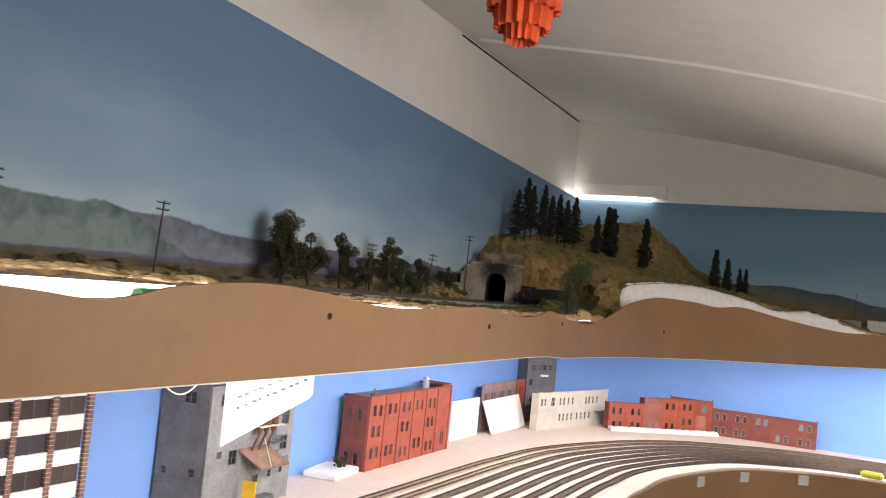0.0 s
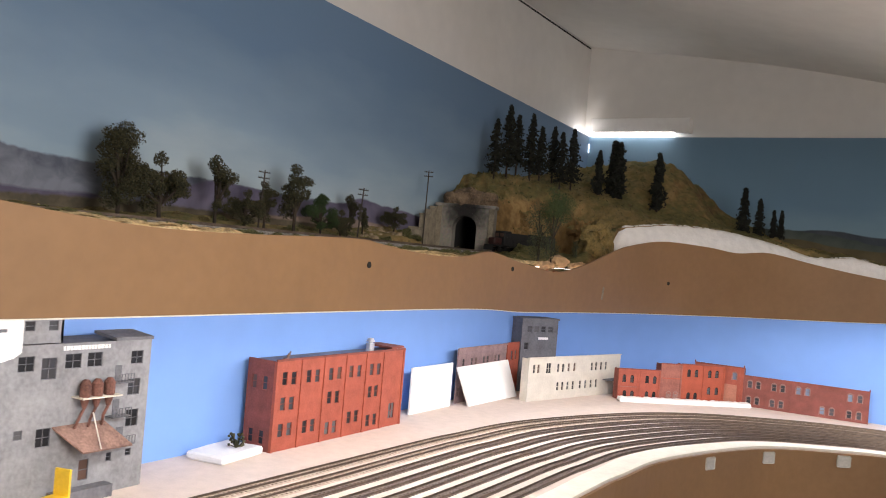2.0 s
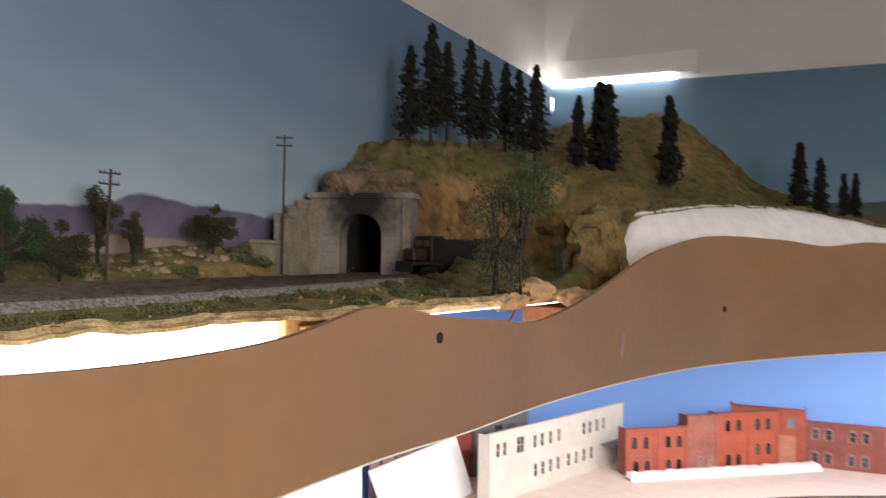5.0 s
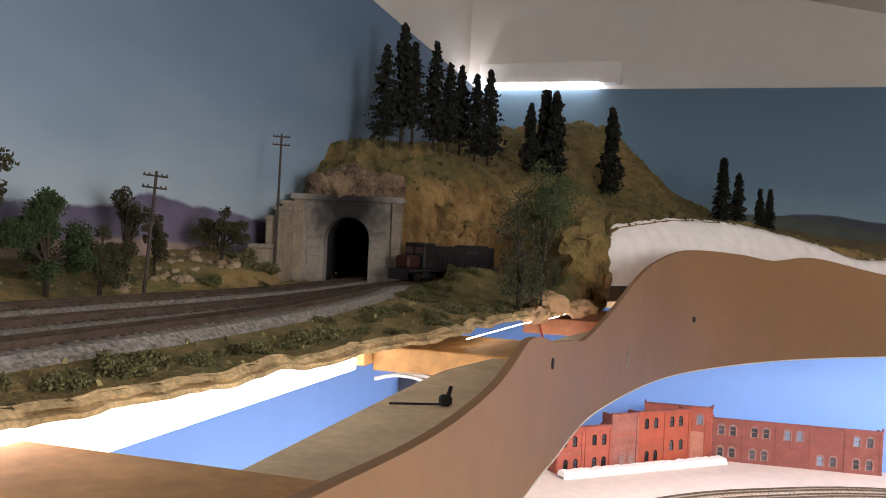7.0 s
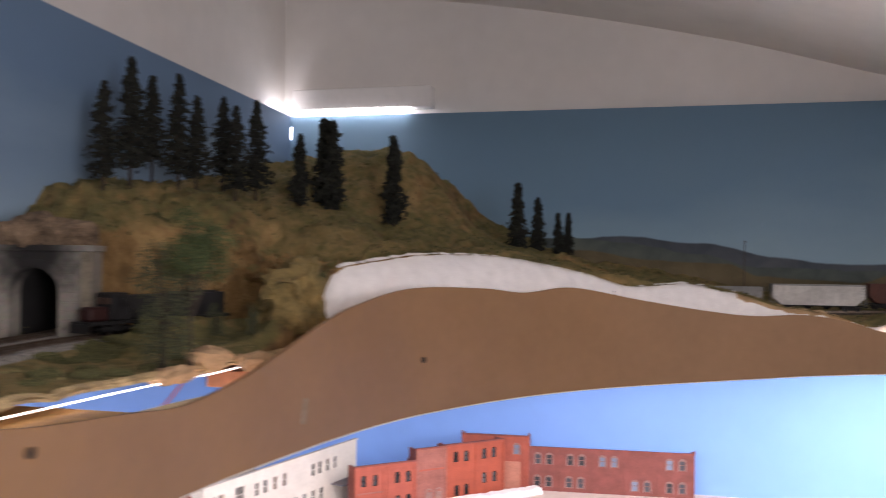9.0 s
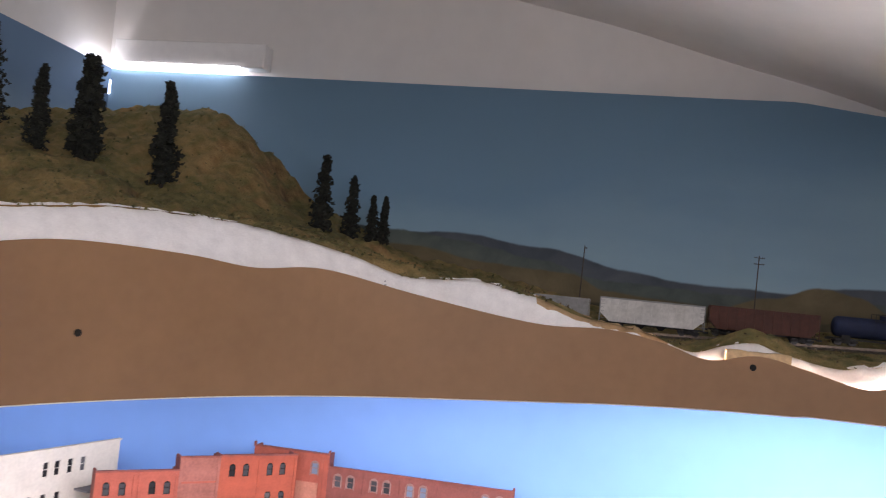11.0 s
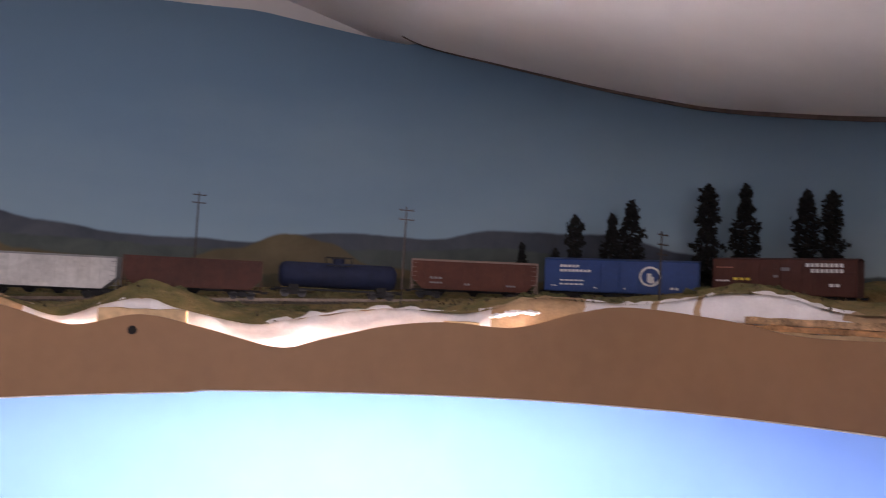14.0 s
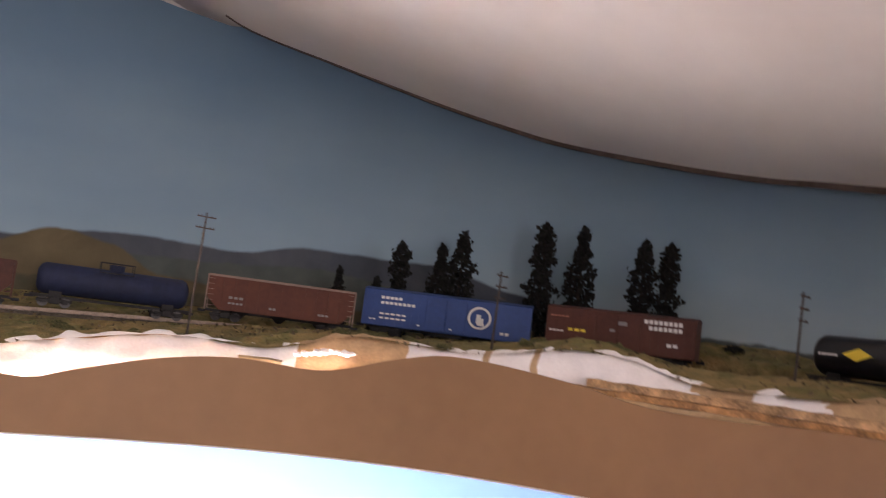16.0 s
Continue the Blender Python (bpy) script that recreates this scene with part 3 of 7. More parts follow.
# ---- track ----


def track(name, label, line, z, bed_mat, bed_w=0.030, bed_h=0.004, gap=0.0085, tie_mat=None, s0=0.0, s1=None, tie=0.0148, near=None):
    """A model track along a line in plan: bed, ties and two rails. z: height of the rail top, a number or one for each point."""
    zs = np.full(len(line), z) if np.isscalar(z) else np.asarray(z)
    ln = lengths(line)
    s1 = ln[-1] if s1 is None else s1
    s = np.linspace(s0, s1, max(6, int((s1 - s0) / 0.02)))
    xy, nr = along(line, s)
    h = np.interp(s, ln, zs)
    root = thing(name, label, "track", "tracks")
    rows = []
    for p, q, k in zip(xy, nr, h):
        b, t = k - 0.0052 - bed_h, k - 0.0042
        rows.append([(*(p - q * bed_w * 0.72), b), (*(p - q * bed_w / 2), t), (*(p + q * bed_w / 2), t), (*(p + q * bed_w * 0.72), b)])
    v, f = sheet(rows)
    part("roadbed", raw("roadbed", v, f, bed_mat), None, root)
    for side in (-1, 1):
        rows = []
        for p, q, k in zip(xy, nr, h):
            c = p + q * side * 0.0083
            rows.append([(*(c + q * d), k + e) for d, e in ((0.001, -0.0035), (0.0006, 0), (-0.0006, 0), (-0.001, -0.0035))])
        v, f = sheet(rows)
        part("rail", raw("rail", v, f, M_RAIL), None, root, "thin weathered metal rail")
    st = np.arange(s0 + 0.004, s1 - 0.004, gap)
    xy, nr = along(line, st)
    h = np.interp(st, ln, zs)
    vs, fs = [], []
    bm = bmesh.new()
    box(bm, -tie, tie, -0.0016, 0.0016, -0.0052, -0.0030, 0.0003)
    one = shape("tie", bm, tie_mat or M_TIE)
    for i, (p, q, k) in enumerate(zip(xy, nr, h)):
        if near and near[0] < p[1] < near[1]:
            part("tie", one, None, root, m=pose(p[0], p[1], k, 0, 0, math.degrees(math.atan2(q[1], q[0])) + 1.2 * math.sin(i * 7.7)))
            continue
        t = np.array([q[1], -q[0]])
        w = tie + 0.0004 * math.sin(i * 12.9)
        b = len(vs)
        for zz in (k - 0.0052, k - 0.0030):
            for sa, sb in ((-1, -1), (1, -1), (1, 1), (-1, 1)):
                c = p + q * w * sa + t * 0.0016 * sb
                vs.append((c[0], c[1], zz))
        fs += [(b + 4, b + 5, b + 6, b + 7), (b, b + 1, b + 5, b + 4), (b + 1, b + 2, b + 6, b + 5), (b + 2, b + 3, b + 7, b + 6), (b + 3, b, b + 4, b + 7)]
    tagged(part("ties", raw("ties", vs, fs, tie_mat or M_TIE), None, root, "dark moulded sleepers"), kind="stuff")
    return root


s = np.linspace(0, lengths(LOWFRONT)[-1], 200)
a, n = along(LOWFRONT, s)
M_TIEGREY = mat("grey_brown_ties", (0.20, 0.155, 0.135), 0.9, 0.2, 90, 0.3)
for i, (near, far) in enumerate(((0.075, 0.075), (0.118, 0.115), (0.162, 0.155), (0.206, 0.195), (0.250, 0.235), (0.296, 0.275))):
    off = np.interp(s, [0, 2.0, 3.4], [near + 0.01 * i, near, far])[:, None]
    track("yard_track", "curved dark yard track on brown roadbed", a + n * off, 1.1052, M_BED, 0.0155, 0.0004, 0.0095, M_TIEGREY, tie=0.0108)
for near, far in ((0.345, 0.315), (0.392, 0.355)):
    off = np.interp(s, [0, 2.0, 3.4], [near + 0.06, near, far])[:, None]
    track("main_track", "curved pale sanded track along the buildings", a + n * off, 1.1056, M_BEIGEBED, 0.026, 0.0005, 0.0095, mat("sanded_ties", (0.43, 0.345, 0.275), 0.9, 0.2, 90, 0.3))

# ---- model buildings ----
def pane_glass(name, tones=((0.012, 0.012, 0.014), (0.045, 0.045, 0.05), (0.085, 0.085, 0.09), (0.10, 0.055, 0.04))):
    """Panes that differ from window to window: black for the shade in open ones, grey, boarded brown."""
    m = bpy.data.materials.new(name)
    m.use_nodes = True
    nt = m.node_tree
    bs = nt.nodes["Principled BSDF"]
    bs.inputs["Roughness"].default_value = 0.35
    g, r = nt.nodes.new("ShaderNodeObjectInfo"), nt.nodes.new("ShaderNodeValToRGB")
    r.color_ramp.interpolation = "CONSTANT"
    e = r.color_ramp.elements
    e[0].position, e[0].color = 0.0, (*tones[0], 1)
    e[1].position, e[1].color = 0.85, (*tones[3], 1)
    e.new(0.45).color = (*tones[1], 1)
    e.new(0.7).color = (*tones[2], 1)
    nt.links.new(g.outputs["Random"], r.inputs["Fac"])
    nt.links.new(r.outputs["Color"], bs.inputs["Base Color"])
    return m


M_PANE = pane_glass("dusty_window")
# blue panes painted for the backdrop showing through open windows
M_PANE_ROW = pane_glass("sky_lit_window", ((0.03, 0.03, 0.035), (0.06, 0.06, 0.07), (0.20, 0.26, 0.36), (0.16, 0.20, 0.28)))
M_PANE_OFFICE = pane_glass("brown_tinted_window", ((0.055, 0.040, 0.040), (0.075, 0.055, 0.052), (0.060, 0.052, 0.066), (0.085, 0.060, 0.050)))
WIN = {}


def window_mesh(w, h, arch, fm, glass):
    key = (round(w, 4), round(h, 4), arch, fm.name, glass.name)
    if key not in WIN:
        b = 0.0009
        xs = [-w / 2, -w / 2 + b] + ([-b / 2, b / 2] if w > 0.018 else []) + [w / 2 - b, w / 2]
        zs = [-h / 2, -h / 2 + b, -b / 2, b / 2, h / 2 - (0.003 if arch else b), h / 2]
        bars_x = {0, len(xs) - 2} | ({2} if w > 0.018 else set())
        kept = {(p, q) for p in range(len(xs) - 1) for q in range(5) if p in bars_x or q in (0, 2, 4)}
        n = len(xs) * 6
        vs = [(x, y, z) for y in (0.0008, 0.0024) for x in xs for z in zs]
        fs = []
        for p, q in kept:
            a0, a1, a2, a3 = p * 6 + q, (p + 1) * 6 + q, (p + 1) * 6 + q + 1, p * 6 + q + 1
            fs += [(a0, a1, a2, a3), (a3 + n, a2 + n, a1 + n, a0 + n)]
            for (dp, dq), (e0, e1) in (((0, -1), (a0, a1)), ((1, 0), (a1, a2)), ((0, 1), (a2, a3)), ((-1, 0), (a3, a0))):
                if (p + dp, q + dq) not in kept:
                    fs.append((e1, e0, e0 + n, e1 + n))
        fr = raw("window", vs, fs, fm)
        bm = bmesh.new()
        box(bm, -w / 2 + b, w / 2 - b, 0.0022, 0.003, -h / 2 + b, h / 2 - b)
        WIN[key] = (fr, shape("pane", bm, glass))
    return WIN[key]


def facade(parent, w, h, wins, m, thick=0.004, frame_mat=None, at_=None, arch=False, name="wall", glass=None):
    """A wall in the plane y=0, facing -y, with an opening through it for each (u, z, width, height)."""
    xs = sorted({0.0, w, *[u - a / 2 for u, z, a, b in wins], *[u + a / 2 for u, z, a, b in wins]})
    zs = sorted({0.0, h, *[z - b / 2 for u, z, a, b in wins], *[z + b / 2 for u, z, a, b in wins]})
    vs, fs = [], []
    if name == "end_wall":
        xs[0], xs[-1] = thick + 0.0001, w - thick - 0.0001

    def quad(*p):
        k = len(vs)
        vs.extend(p)
        fs.append((k, k + 1, k + 2, k + 3))
    for x0, x1 in zip(xs, xs[1:]):
        for z0, z1 in zip(zs, zs[1:]):
            cx, cz = (x0 + x1) / 2, (z0 + z1) / 2
            if any(abs(cx - u) < a / 2 and abs(cz - z) < b / 2 for u, z, a, b in wins):
                continue
            quad((x0, 0, z0), (x1, 0, z0), (x1, 0, z1), (x0, 0, z1))
            quad((x0, thick, z1), (x1, thick, z1), (x1, thick, z0), (x0, thick, z0))
    for u, z, a, b in wins:
        l, r, d, t = u - a / 2, u + a / 2, z - b / 2, z + b / 2
        quad((l, 0, d), (l, thick, d), (r, thick, d), (r, 0, d))
        quad((l, 0, t), (r, 0, t), (r, thick, t), (l, thick, t))
        if arch == "round":
            rad = a / 2
            for sg in (-1, 1):
                arc = [(u + sg * rad * math.cos(j * math.pi / 10), t - rad + rad * math.sin(j * math.pi / 10)) for j in range(6)]
                for (xa, za), (xb, zb) in zip(arc, arc[1:]):
                    k = len(vs)
                    vs.extend([(u + sg * rad, 0, t), (xa, 0, za), (xb, 0, zb)])
                    fs.append((k, k + 1, k + 2) if sg < 0 else (k, k + 2, k + 1))
                    quad((xa, 0, za), (xb, 0, zb), (xb, thick, zb), (xa, thick, za))
        quad((l, 0, d), (l, 0, t), (l, thick, t), (l, thick, d))
        quad((r, 0, d), (r, thick, d), (r, thick, t), (r, 0, t))
    x0, x1 = xs[0], xs[-1]
    quad((x0, 0, h), (x1, 0, h), (x1, thick, h), (x0, thick, h))
    quad((x0, 0, 0), (x0, 0, h), (x0, thick, h), (x0, thick, 0))
    quad((x1, 0, 0), (x1, thick, 0), (x1, thick, h), (x1, 0, h))
    wall = part(name, raw(name, vs, fs, m), None, parent, m=at_)
    for u, z, a, b in wins:
        fr, pn = window_mesh(a, b, arch, frame_mat or m, glass or M_PANE)
        o = part("window", fr, None, wall, m=pose(u, 0, z))
        part("pane", pn, None, o)
    return wall


def strips(parent, name, boxes, m, label=""):
    bm = bmesh.new()
    for b in boxes:
        box(bm, *b)
    return part(name, bm, m, parent, label)


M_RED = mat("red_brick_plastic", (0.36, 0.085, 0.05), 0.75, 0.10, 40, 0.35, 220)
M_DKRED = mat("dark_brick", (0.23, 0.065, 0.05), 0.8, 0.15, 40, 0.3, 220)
M_MAUVE = mat("mauve_brick", (0.30, 0.20, 0.20), 0.8, 0.15, 40, 0.3, 220)
M_LITGREY = mat("weathered_grey_wall", (0.255, 0.255, 0.265), 0.85, 0.16, 18, 0.3, 160)
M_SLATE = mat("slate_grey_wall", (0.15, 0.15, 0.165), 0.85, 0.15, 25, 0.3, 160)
M_CREAM = mat("cream_styrene", (0.62, 0.58, 0.50), 0.6, 0.06, 25, 0.15)
M_FOAMCORE = mat("white_foam_board", (0.86, 0.85, 0.83), 0.7, 0.02, 20, 0.05)
M_RUST = mat("rusty_roof", (0.25, 0.150, 0.118), 0.85, 0.25, 40, 0.3)
M_LIGHTBRICK = mat("patched_brick", (0.46, 0.19, 0.125), 0.8, 0.12, 40, 0.3, 220)
M_BLUEROOF = mat("blue_grey_roof", (0.16, 0.18, 0.25), 0.8, 0.1, 30, 0.2)
M_STEEL = mat("bare_metal", (0.6, 0.6, 0.62), 0.4, 0.1, 60, 0.1, metal=0.6)
Z1 = 1.1

# red brick warehouse
red = thing("brick_warehouse", "three-storey red brick model warehouse with arched ground-floor windows", "model building", m=pose(0.073, -1.588, Z1, 0, 0, 90))
H, W = 0.167, 0.421
wins = [((u - 0.036) * 0.94, z, 0.0135, 0.025) for u, z in ((0.064, 0.134), (0.091, 0.133), (0.137, 0.133), (0.164, 0.132), (0.209, 0.132), (0.237, 0.132), (0.279, 0.132), (0.308, 0.131), (0.355, 0.131), (0.382, 0.13), (0.063, 0.087), (0.089, 0.086), (0.209, 0.085), (0.235, 0.084), (0.354, 0.083), (0.378, 0.083), (0.062, 0.038), (0.088, 0.038), (0.135, 0.036), (0.16, 0.036), (0.208, 0.024), (0.233, 0.024), (0.283, 0.037), (0.309, 0.037), (0.354, 0.022), (0.381, 0.022))]
facade(red, W, H, wins + [(0.385, 0.034, 0.022, 0.034)], M_RED, frame_mat=M_DKRED)
# end walls take a darker red than the front
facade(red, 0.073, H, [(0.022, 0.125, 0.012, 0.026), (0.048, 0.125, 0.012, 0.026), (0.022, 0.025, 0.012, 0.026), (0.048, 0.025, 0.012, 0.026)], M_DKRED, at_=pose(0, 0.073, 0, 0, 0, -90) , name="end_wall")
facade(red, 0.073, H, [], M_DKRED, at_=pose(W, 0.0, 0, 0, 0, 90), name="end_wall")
for u in (0.0, 0.07, 0.138, 0.208, 0.277, 0.340, W - 0.005):
    strips(red, "pilaster", [(u, u + 0.005, -0.0025, 0.0, 0, H + 0.001)], M_RED)
strips(red, "cornice", [(0, W, -0.003, 0.001, H, H + 0.004)], M_DKRED)
strips(red, "roof", [(0.004, W - 0.004, 0.004, 0.072, H - 0.008, H - 0.004)], M_BLUEROOF, "flat blue-grey roof")
strips(red, "parapet", [(W - 0.05, W, 0.002, 0.072, H + 0.004, H + 0.008)], M_DKRED)
bm = bmesh.new()
rod(bm, (W - 0.085, 0.035, H - 0.005), (W - 0.085, 0.035, H + 0.014), 0.009, n=12)
rod(bm, (W - 0.085, 0.035, H + 0.014), (W - 0.085, 0.035, H + 0.018), 0.005, n=12)
rod(bm, (W - 0.085, 0.035, H + 0.018), (W - 0.085, 0.035, H + 0.025), 0.010, 0.006, 12)
part("roof_vent", bm, M_STEEL, red, "pale metal roof vent")
bm = bmesh.new()
for k in range(5):
    rod(bm, (0.065, 0.03, H - 0.004), (0.055 + 0.006 * k, 0.025 + 0.003 * k, H + 0.006 + 0.001 * k), 0.0012, n=5)
ball(bm, (0.06, 0.03, H - 0.002), 0.007, 1.4, 1, 0.5, 1)
part("roof_debris", bm, M_RUST, red, "tangle of rusty scrap on the roof")

# grey feed mill
mill = thing("feed_mill", "weathered grey model feed mill with canopy, balconies and rusty cyclones", "model building", m=pose(0.078, -2.118, Z1, 0, 0, 90) @ Matrix.Diagonal((0.912, 1, 1, 1)))
W, H = 0.262, 0.222
mw = [(0.04, 0.197, 0.026, 0.021), (0.077, 0.189, 0.025, 0.030), (0.117, 0.197, 0.028, 0.021), (0.155, 0.197, 0.027, 0.021), (0.235, 0.196, 0.024, 0.020), (0.233, 0.152, 0.024, 0.025), (0.234, 0.105, 0.024, 0.026), (0.036, 0.103, 0.014, 0.013), (0.076, 0.095, 0.024, 0.026), (0.232, 0.054, 0.011, 0.011), (0.15, 0.040, 0.018, 0.03), (0.195, 0.052, 0.010, 0.013)]
# tube light on the front is put into its lighter grey, shade into slate ends
facade(mill, W, H, mw, M_LITGREY, frame_mat=M_SLATE)
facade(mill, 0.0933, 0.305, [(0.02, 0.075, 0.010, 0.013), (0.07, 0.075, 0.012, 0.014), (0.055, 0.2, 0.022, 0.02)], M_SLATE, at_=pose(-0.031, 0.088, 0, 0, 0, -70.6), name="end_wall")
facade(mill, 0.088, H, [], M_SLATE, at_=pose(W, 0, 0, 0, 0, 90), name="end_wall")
facade(mill, 0.105, 0.083, [(0.05, 0.024, 0.016, 0.014), (0.088, 0.024, 0.016, 0.014)], M_LITGREY, at_=pose(0.0, 0.012, H), frame_mat=M_SLATE, name="tower_wall")
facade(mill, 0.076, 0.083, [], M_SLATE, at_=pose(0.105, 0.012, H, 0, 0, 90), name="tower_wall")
strips(mill, "roof", [(0.004, W - 0.002, 0.004, 0.086, H - 0.006, H - 0.002)], M_SLATE)
bm = bmesh.new()
box(bm, 0.19, W + 0.002, -0.002, 0.05, H + 0.0005, H + 0.005)
for vtx in bm.verts:
    vtx.co.z += (vtx.co.y) * 0.1
part("parapet", bm, M_SLATE, mill)
strips(mill, "loading_dock", [(0.09, 0.19, -0.02, 0.0, 0, 0.018)], M_SLATE, "dark timber loading dock")
bm = bmesh.new()
for a_, b_ in (((0.09, -0.001, 0.105), (0.13, -0.045, 0.078)),):
    vs_ = [bm.verts.new(p) for p in ((0.09, 0.0, 0.108), (0.18, 0.0, 0.108), (0.207, -0.036, 0.076), (0.118, -0.036, 0.076), (0.09, 0.0, 0.1055), (0.18, 0.0, 0.1055), (0.207, -0.036, 0.0735), (0.118, -0.036, 0.0735))]
    for q in ((0, 1, 2, 3), (7, 6, 5, 4), (0, 3, 7, 4), (1, 0, 4, 5), (2, 1, 5, 6), (3, 2, 6, 7)):
        bm.faces.new([vs_[i] for i in q])
part("canopy", bm, M_RUST, mill, "rust-red sloping canopy over the dock")
bm = bmesh.new()
rod(bm, (0.15, -0.035, 0.076), (0.147, -0.015, 0.125), 0.0010, n=6)
part("brace", bm, M_CREAM, mill)
for k, u in enumerate((0.131, 0.152, 0.174)):
    bm = bmesh.new()
    rod(bm, (u, -0.014, 0.150), (u, -0.014, 0.166), 0.0085, n=12)
    rod(bm, (u, -0.014, 0.150), (u, -0.014, 0.132), 0.0085, 0.003, 12)
    rod(bm, (u, -0.014, 0.166), (u, -0.014, 0.172), 0.0085, 0.004, 12)
    rod(bm, (u, -0.014, 0.132), (u - 0.004, -0.010, 0.118), 0.0022, n=8)
    rod(bm, (u - 0.004, -0.010, 0.118), (u - 0.008 + 0.003 * k, -0.006, 0.103), 0.0022, n=8)
    part("cyclone", bm, mat("cyclone_rust", (0.17, 0.075, 0.055), 0.85, 0.25, 40, 0.3), mill, "rust-brown dust cyclone with drop pipe")
strips(mill, "cyclone_shelf", [(0.118, 0.19, -0.026, 0.0, 0.146, 0.148)], M_CREAM)
for u, z in ((0.2, 0.172), (0.2, 0.122), (0.212, 0.080)):
    bx = [(u - 0.018, u + 0.018, -0.017, 0, z - 0.010, z - 0.0085)]
    for q in range(7):
        bx.append((u - 0.018 + q * 0.0058, u - 0.0172 + q * 0.0058, -0.017, -0.0162, z - 0.0085, z + 0.003))
    bx += [(u - 0.018, u + 0.018, -0.017, -0.0162, z + 0.003, z + 0.004), (u - 0.006, u + 0.006, -0.001, 0.0, z - 0.008, z + 0.014)]
    strips(mill, "balcony", bx, M_SLATE, "small railed fire-escape balcony")
bx = []
x = 0.098
rr = random.Random(4)
while x < 0.182:
    w = rr.choice((0.004, 0.005, 0.006))
    bx.append((x, x + w, -0.0008, 0.0, 0.2125, 0.2185))
    x += w + 0.0014
strips(mill, "sign_bars", bx, M_FOAMCORE, "worn white lettering bars")

# white panelled office block with brick columns
office = thing("office_block", "model office block with white bands, dark windows and brick columns", "model building", m=pose(0.10, -2.62, Z1, 0, 0, 90))
W = 0.222
for k in range(7):
    strips(office, "spandrel", [(0, W, 0.001, 0.006, 0.046 * k, 0.046 * k + 0.021)], M_FOAMCORE, "white panel band")
    for q in range(4):
        bm = bmesh.new()
        box(bm, 0.058 * q + 0.004, 0.058 * q + 0.05, 0.004, 0.006, 0.046 * k + 0.0212, 0.046 * k + 0.0458)
        wn = part("window", bm, M_PANE_OFFICE, office, "brown smoked window")
        strips(wn, "mullion", [(0.058 * q + 0.026, 0.058 * q + 0.0272, 0.003, 0.004, 0.046 * k + 0.0212, 0.046 * k + 0.0458)], M_SLATE)
M_BRICKCOL = mat("column_brick", (0.26, 0.15, 0.12), 0.8, 0.2, 40, 0.4, 220)
for q in range(5):
    u = 0.058 * q - 0.005
    bx = [(u, u + 0.0085, -0.001, 0.006, 0.006 * i + 0.0004, 0.006 * i + 0.0054) for i in range(53)]
    strips(office, "column", bx, M_BRICKCOL, "column of coursed brick")
    strips(office, "column_core", [(u + 0.0006, u + 0.0079, 0.0, 0.0055, 0, 0.32)], M_CREAM)
strips(office, "side_wall", [(W, W + 0.004, 0.0062, 0.09, 0, 0.32)], M_BRICKCOL)

# foam board mock-ups and the mauve facade behind them
fb = thing("building_mockup", "plain white foam board building mock-up standing on edge", "foam board", m=pose(0.034, -1.065, Z1, 0, 0, 90))
strips(fb, "board", [(0, 0.19, 0, 0.005, 0, 0.112)], M_FOAMCORE)
fb = thing("leaning_panel", "white foam board leaning back against the mauve facade", "foam board", m=pose(0.068, -0.835, Z1, -14, 0, 88))
bm = bmesh.new()
vs_ = [bm.verts.new(p) for p in ((0, 0, 0), (0.262, 0, 0.002), (0.240, 0, 0.108), (-0.03, 0, 0.104))]
bm.faces.new(vs_)
r_ = bmesh.ops.extrude_face_region(bm, geom=bm.faces[:])
bmesh.ops.translate(bm, vec=(0, 0.005, 0), verts=[g for g in r_["geom"] if isinstance(g, bmesh.types.BMVert)])
part("board", bm, M_FOAMCORE, fb)
mv = thing("mauve_facade", "mauve brick model facade with arched windows and a red end bay", "model building", m=pose(0.022, -0.83, Z1, 0, 0, 90))
facade(mv, 0.28, 0.144, [(0.03 + 0.034 * k + (0.012 if k % 2 else 0), 0.105, 0.012, 0.026) for k in range(7)] + [(0.012, 0.03, 0.012, 0.026)], M_MAUVE, arch=True)
facade(mv, 0.077, 0.147, [(0.03, 0.11, 0.013, 0.03), (0.055, 0.11, 0.013, 0.03)], M_RED, at_=pose(0.28, -0.003, 0), arch=True, name="end_bay")
strips(mv, "cornice", [(0, 0.28, -0.003, 0.0, 0.141, 0.146)], M_MAUVE)

# slate tower
tw = thing("slate_tower", "tall slate-grey model warehouse tower with a pale sign", "model building", m=pose(0.03, -0.475, Z1, 0, 0, 62))
facade(tw, 0.135, 0.214, [(0.028 + 0.026 * k, 0.186, 0.017, 0.019) for k in range(4)] + [(0.02, 0.135, 0.015, 0.022), (0.03, 0.075, 0.02, 0.024), (0.06, 0.085, 0.02, 0.02), (0.09, 0.085, 0.02, 0.02)], M_SLATE)
facade(tw, 0.075, 0.214, [], M_SLATE, at_=pose(0, 0.075, 0, 0, 0, -90), name="end_wall")
strips(tw, "roof", [(-0.003, 0.138, -0.003, 0.07, 0.2145, 0.219)], M_SLATE)
strips(tw, "sign", [(0.062, 0.098, -0.002, 0.0, 0.155, 0.162)], M_FOAMCORE, "small pale sign board")
bm = bmesh.new()
for k in range(3):
    box(bm, 0.02, 0.1, -0.02, -0.002, 0.03 + 0.022 * k, 0.033 + 0.022 * k)
for u in (0.022, 0.06, 0.097):
    box(bm, u, u + 0.002, -0.02, -0.018, 0, 0.08)
part("scaffold", bm, M_NEARBLACK, tw, "dark pallet rack at its foot")

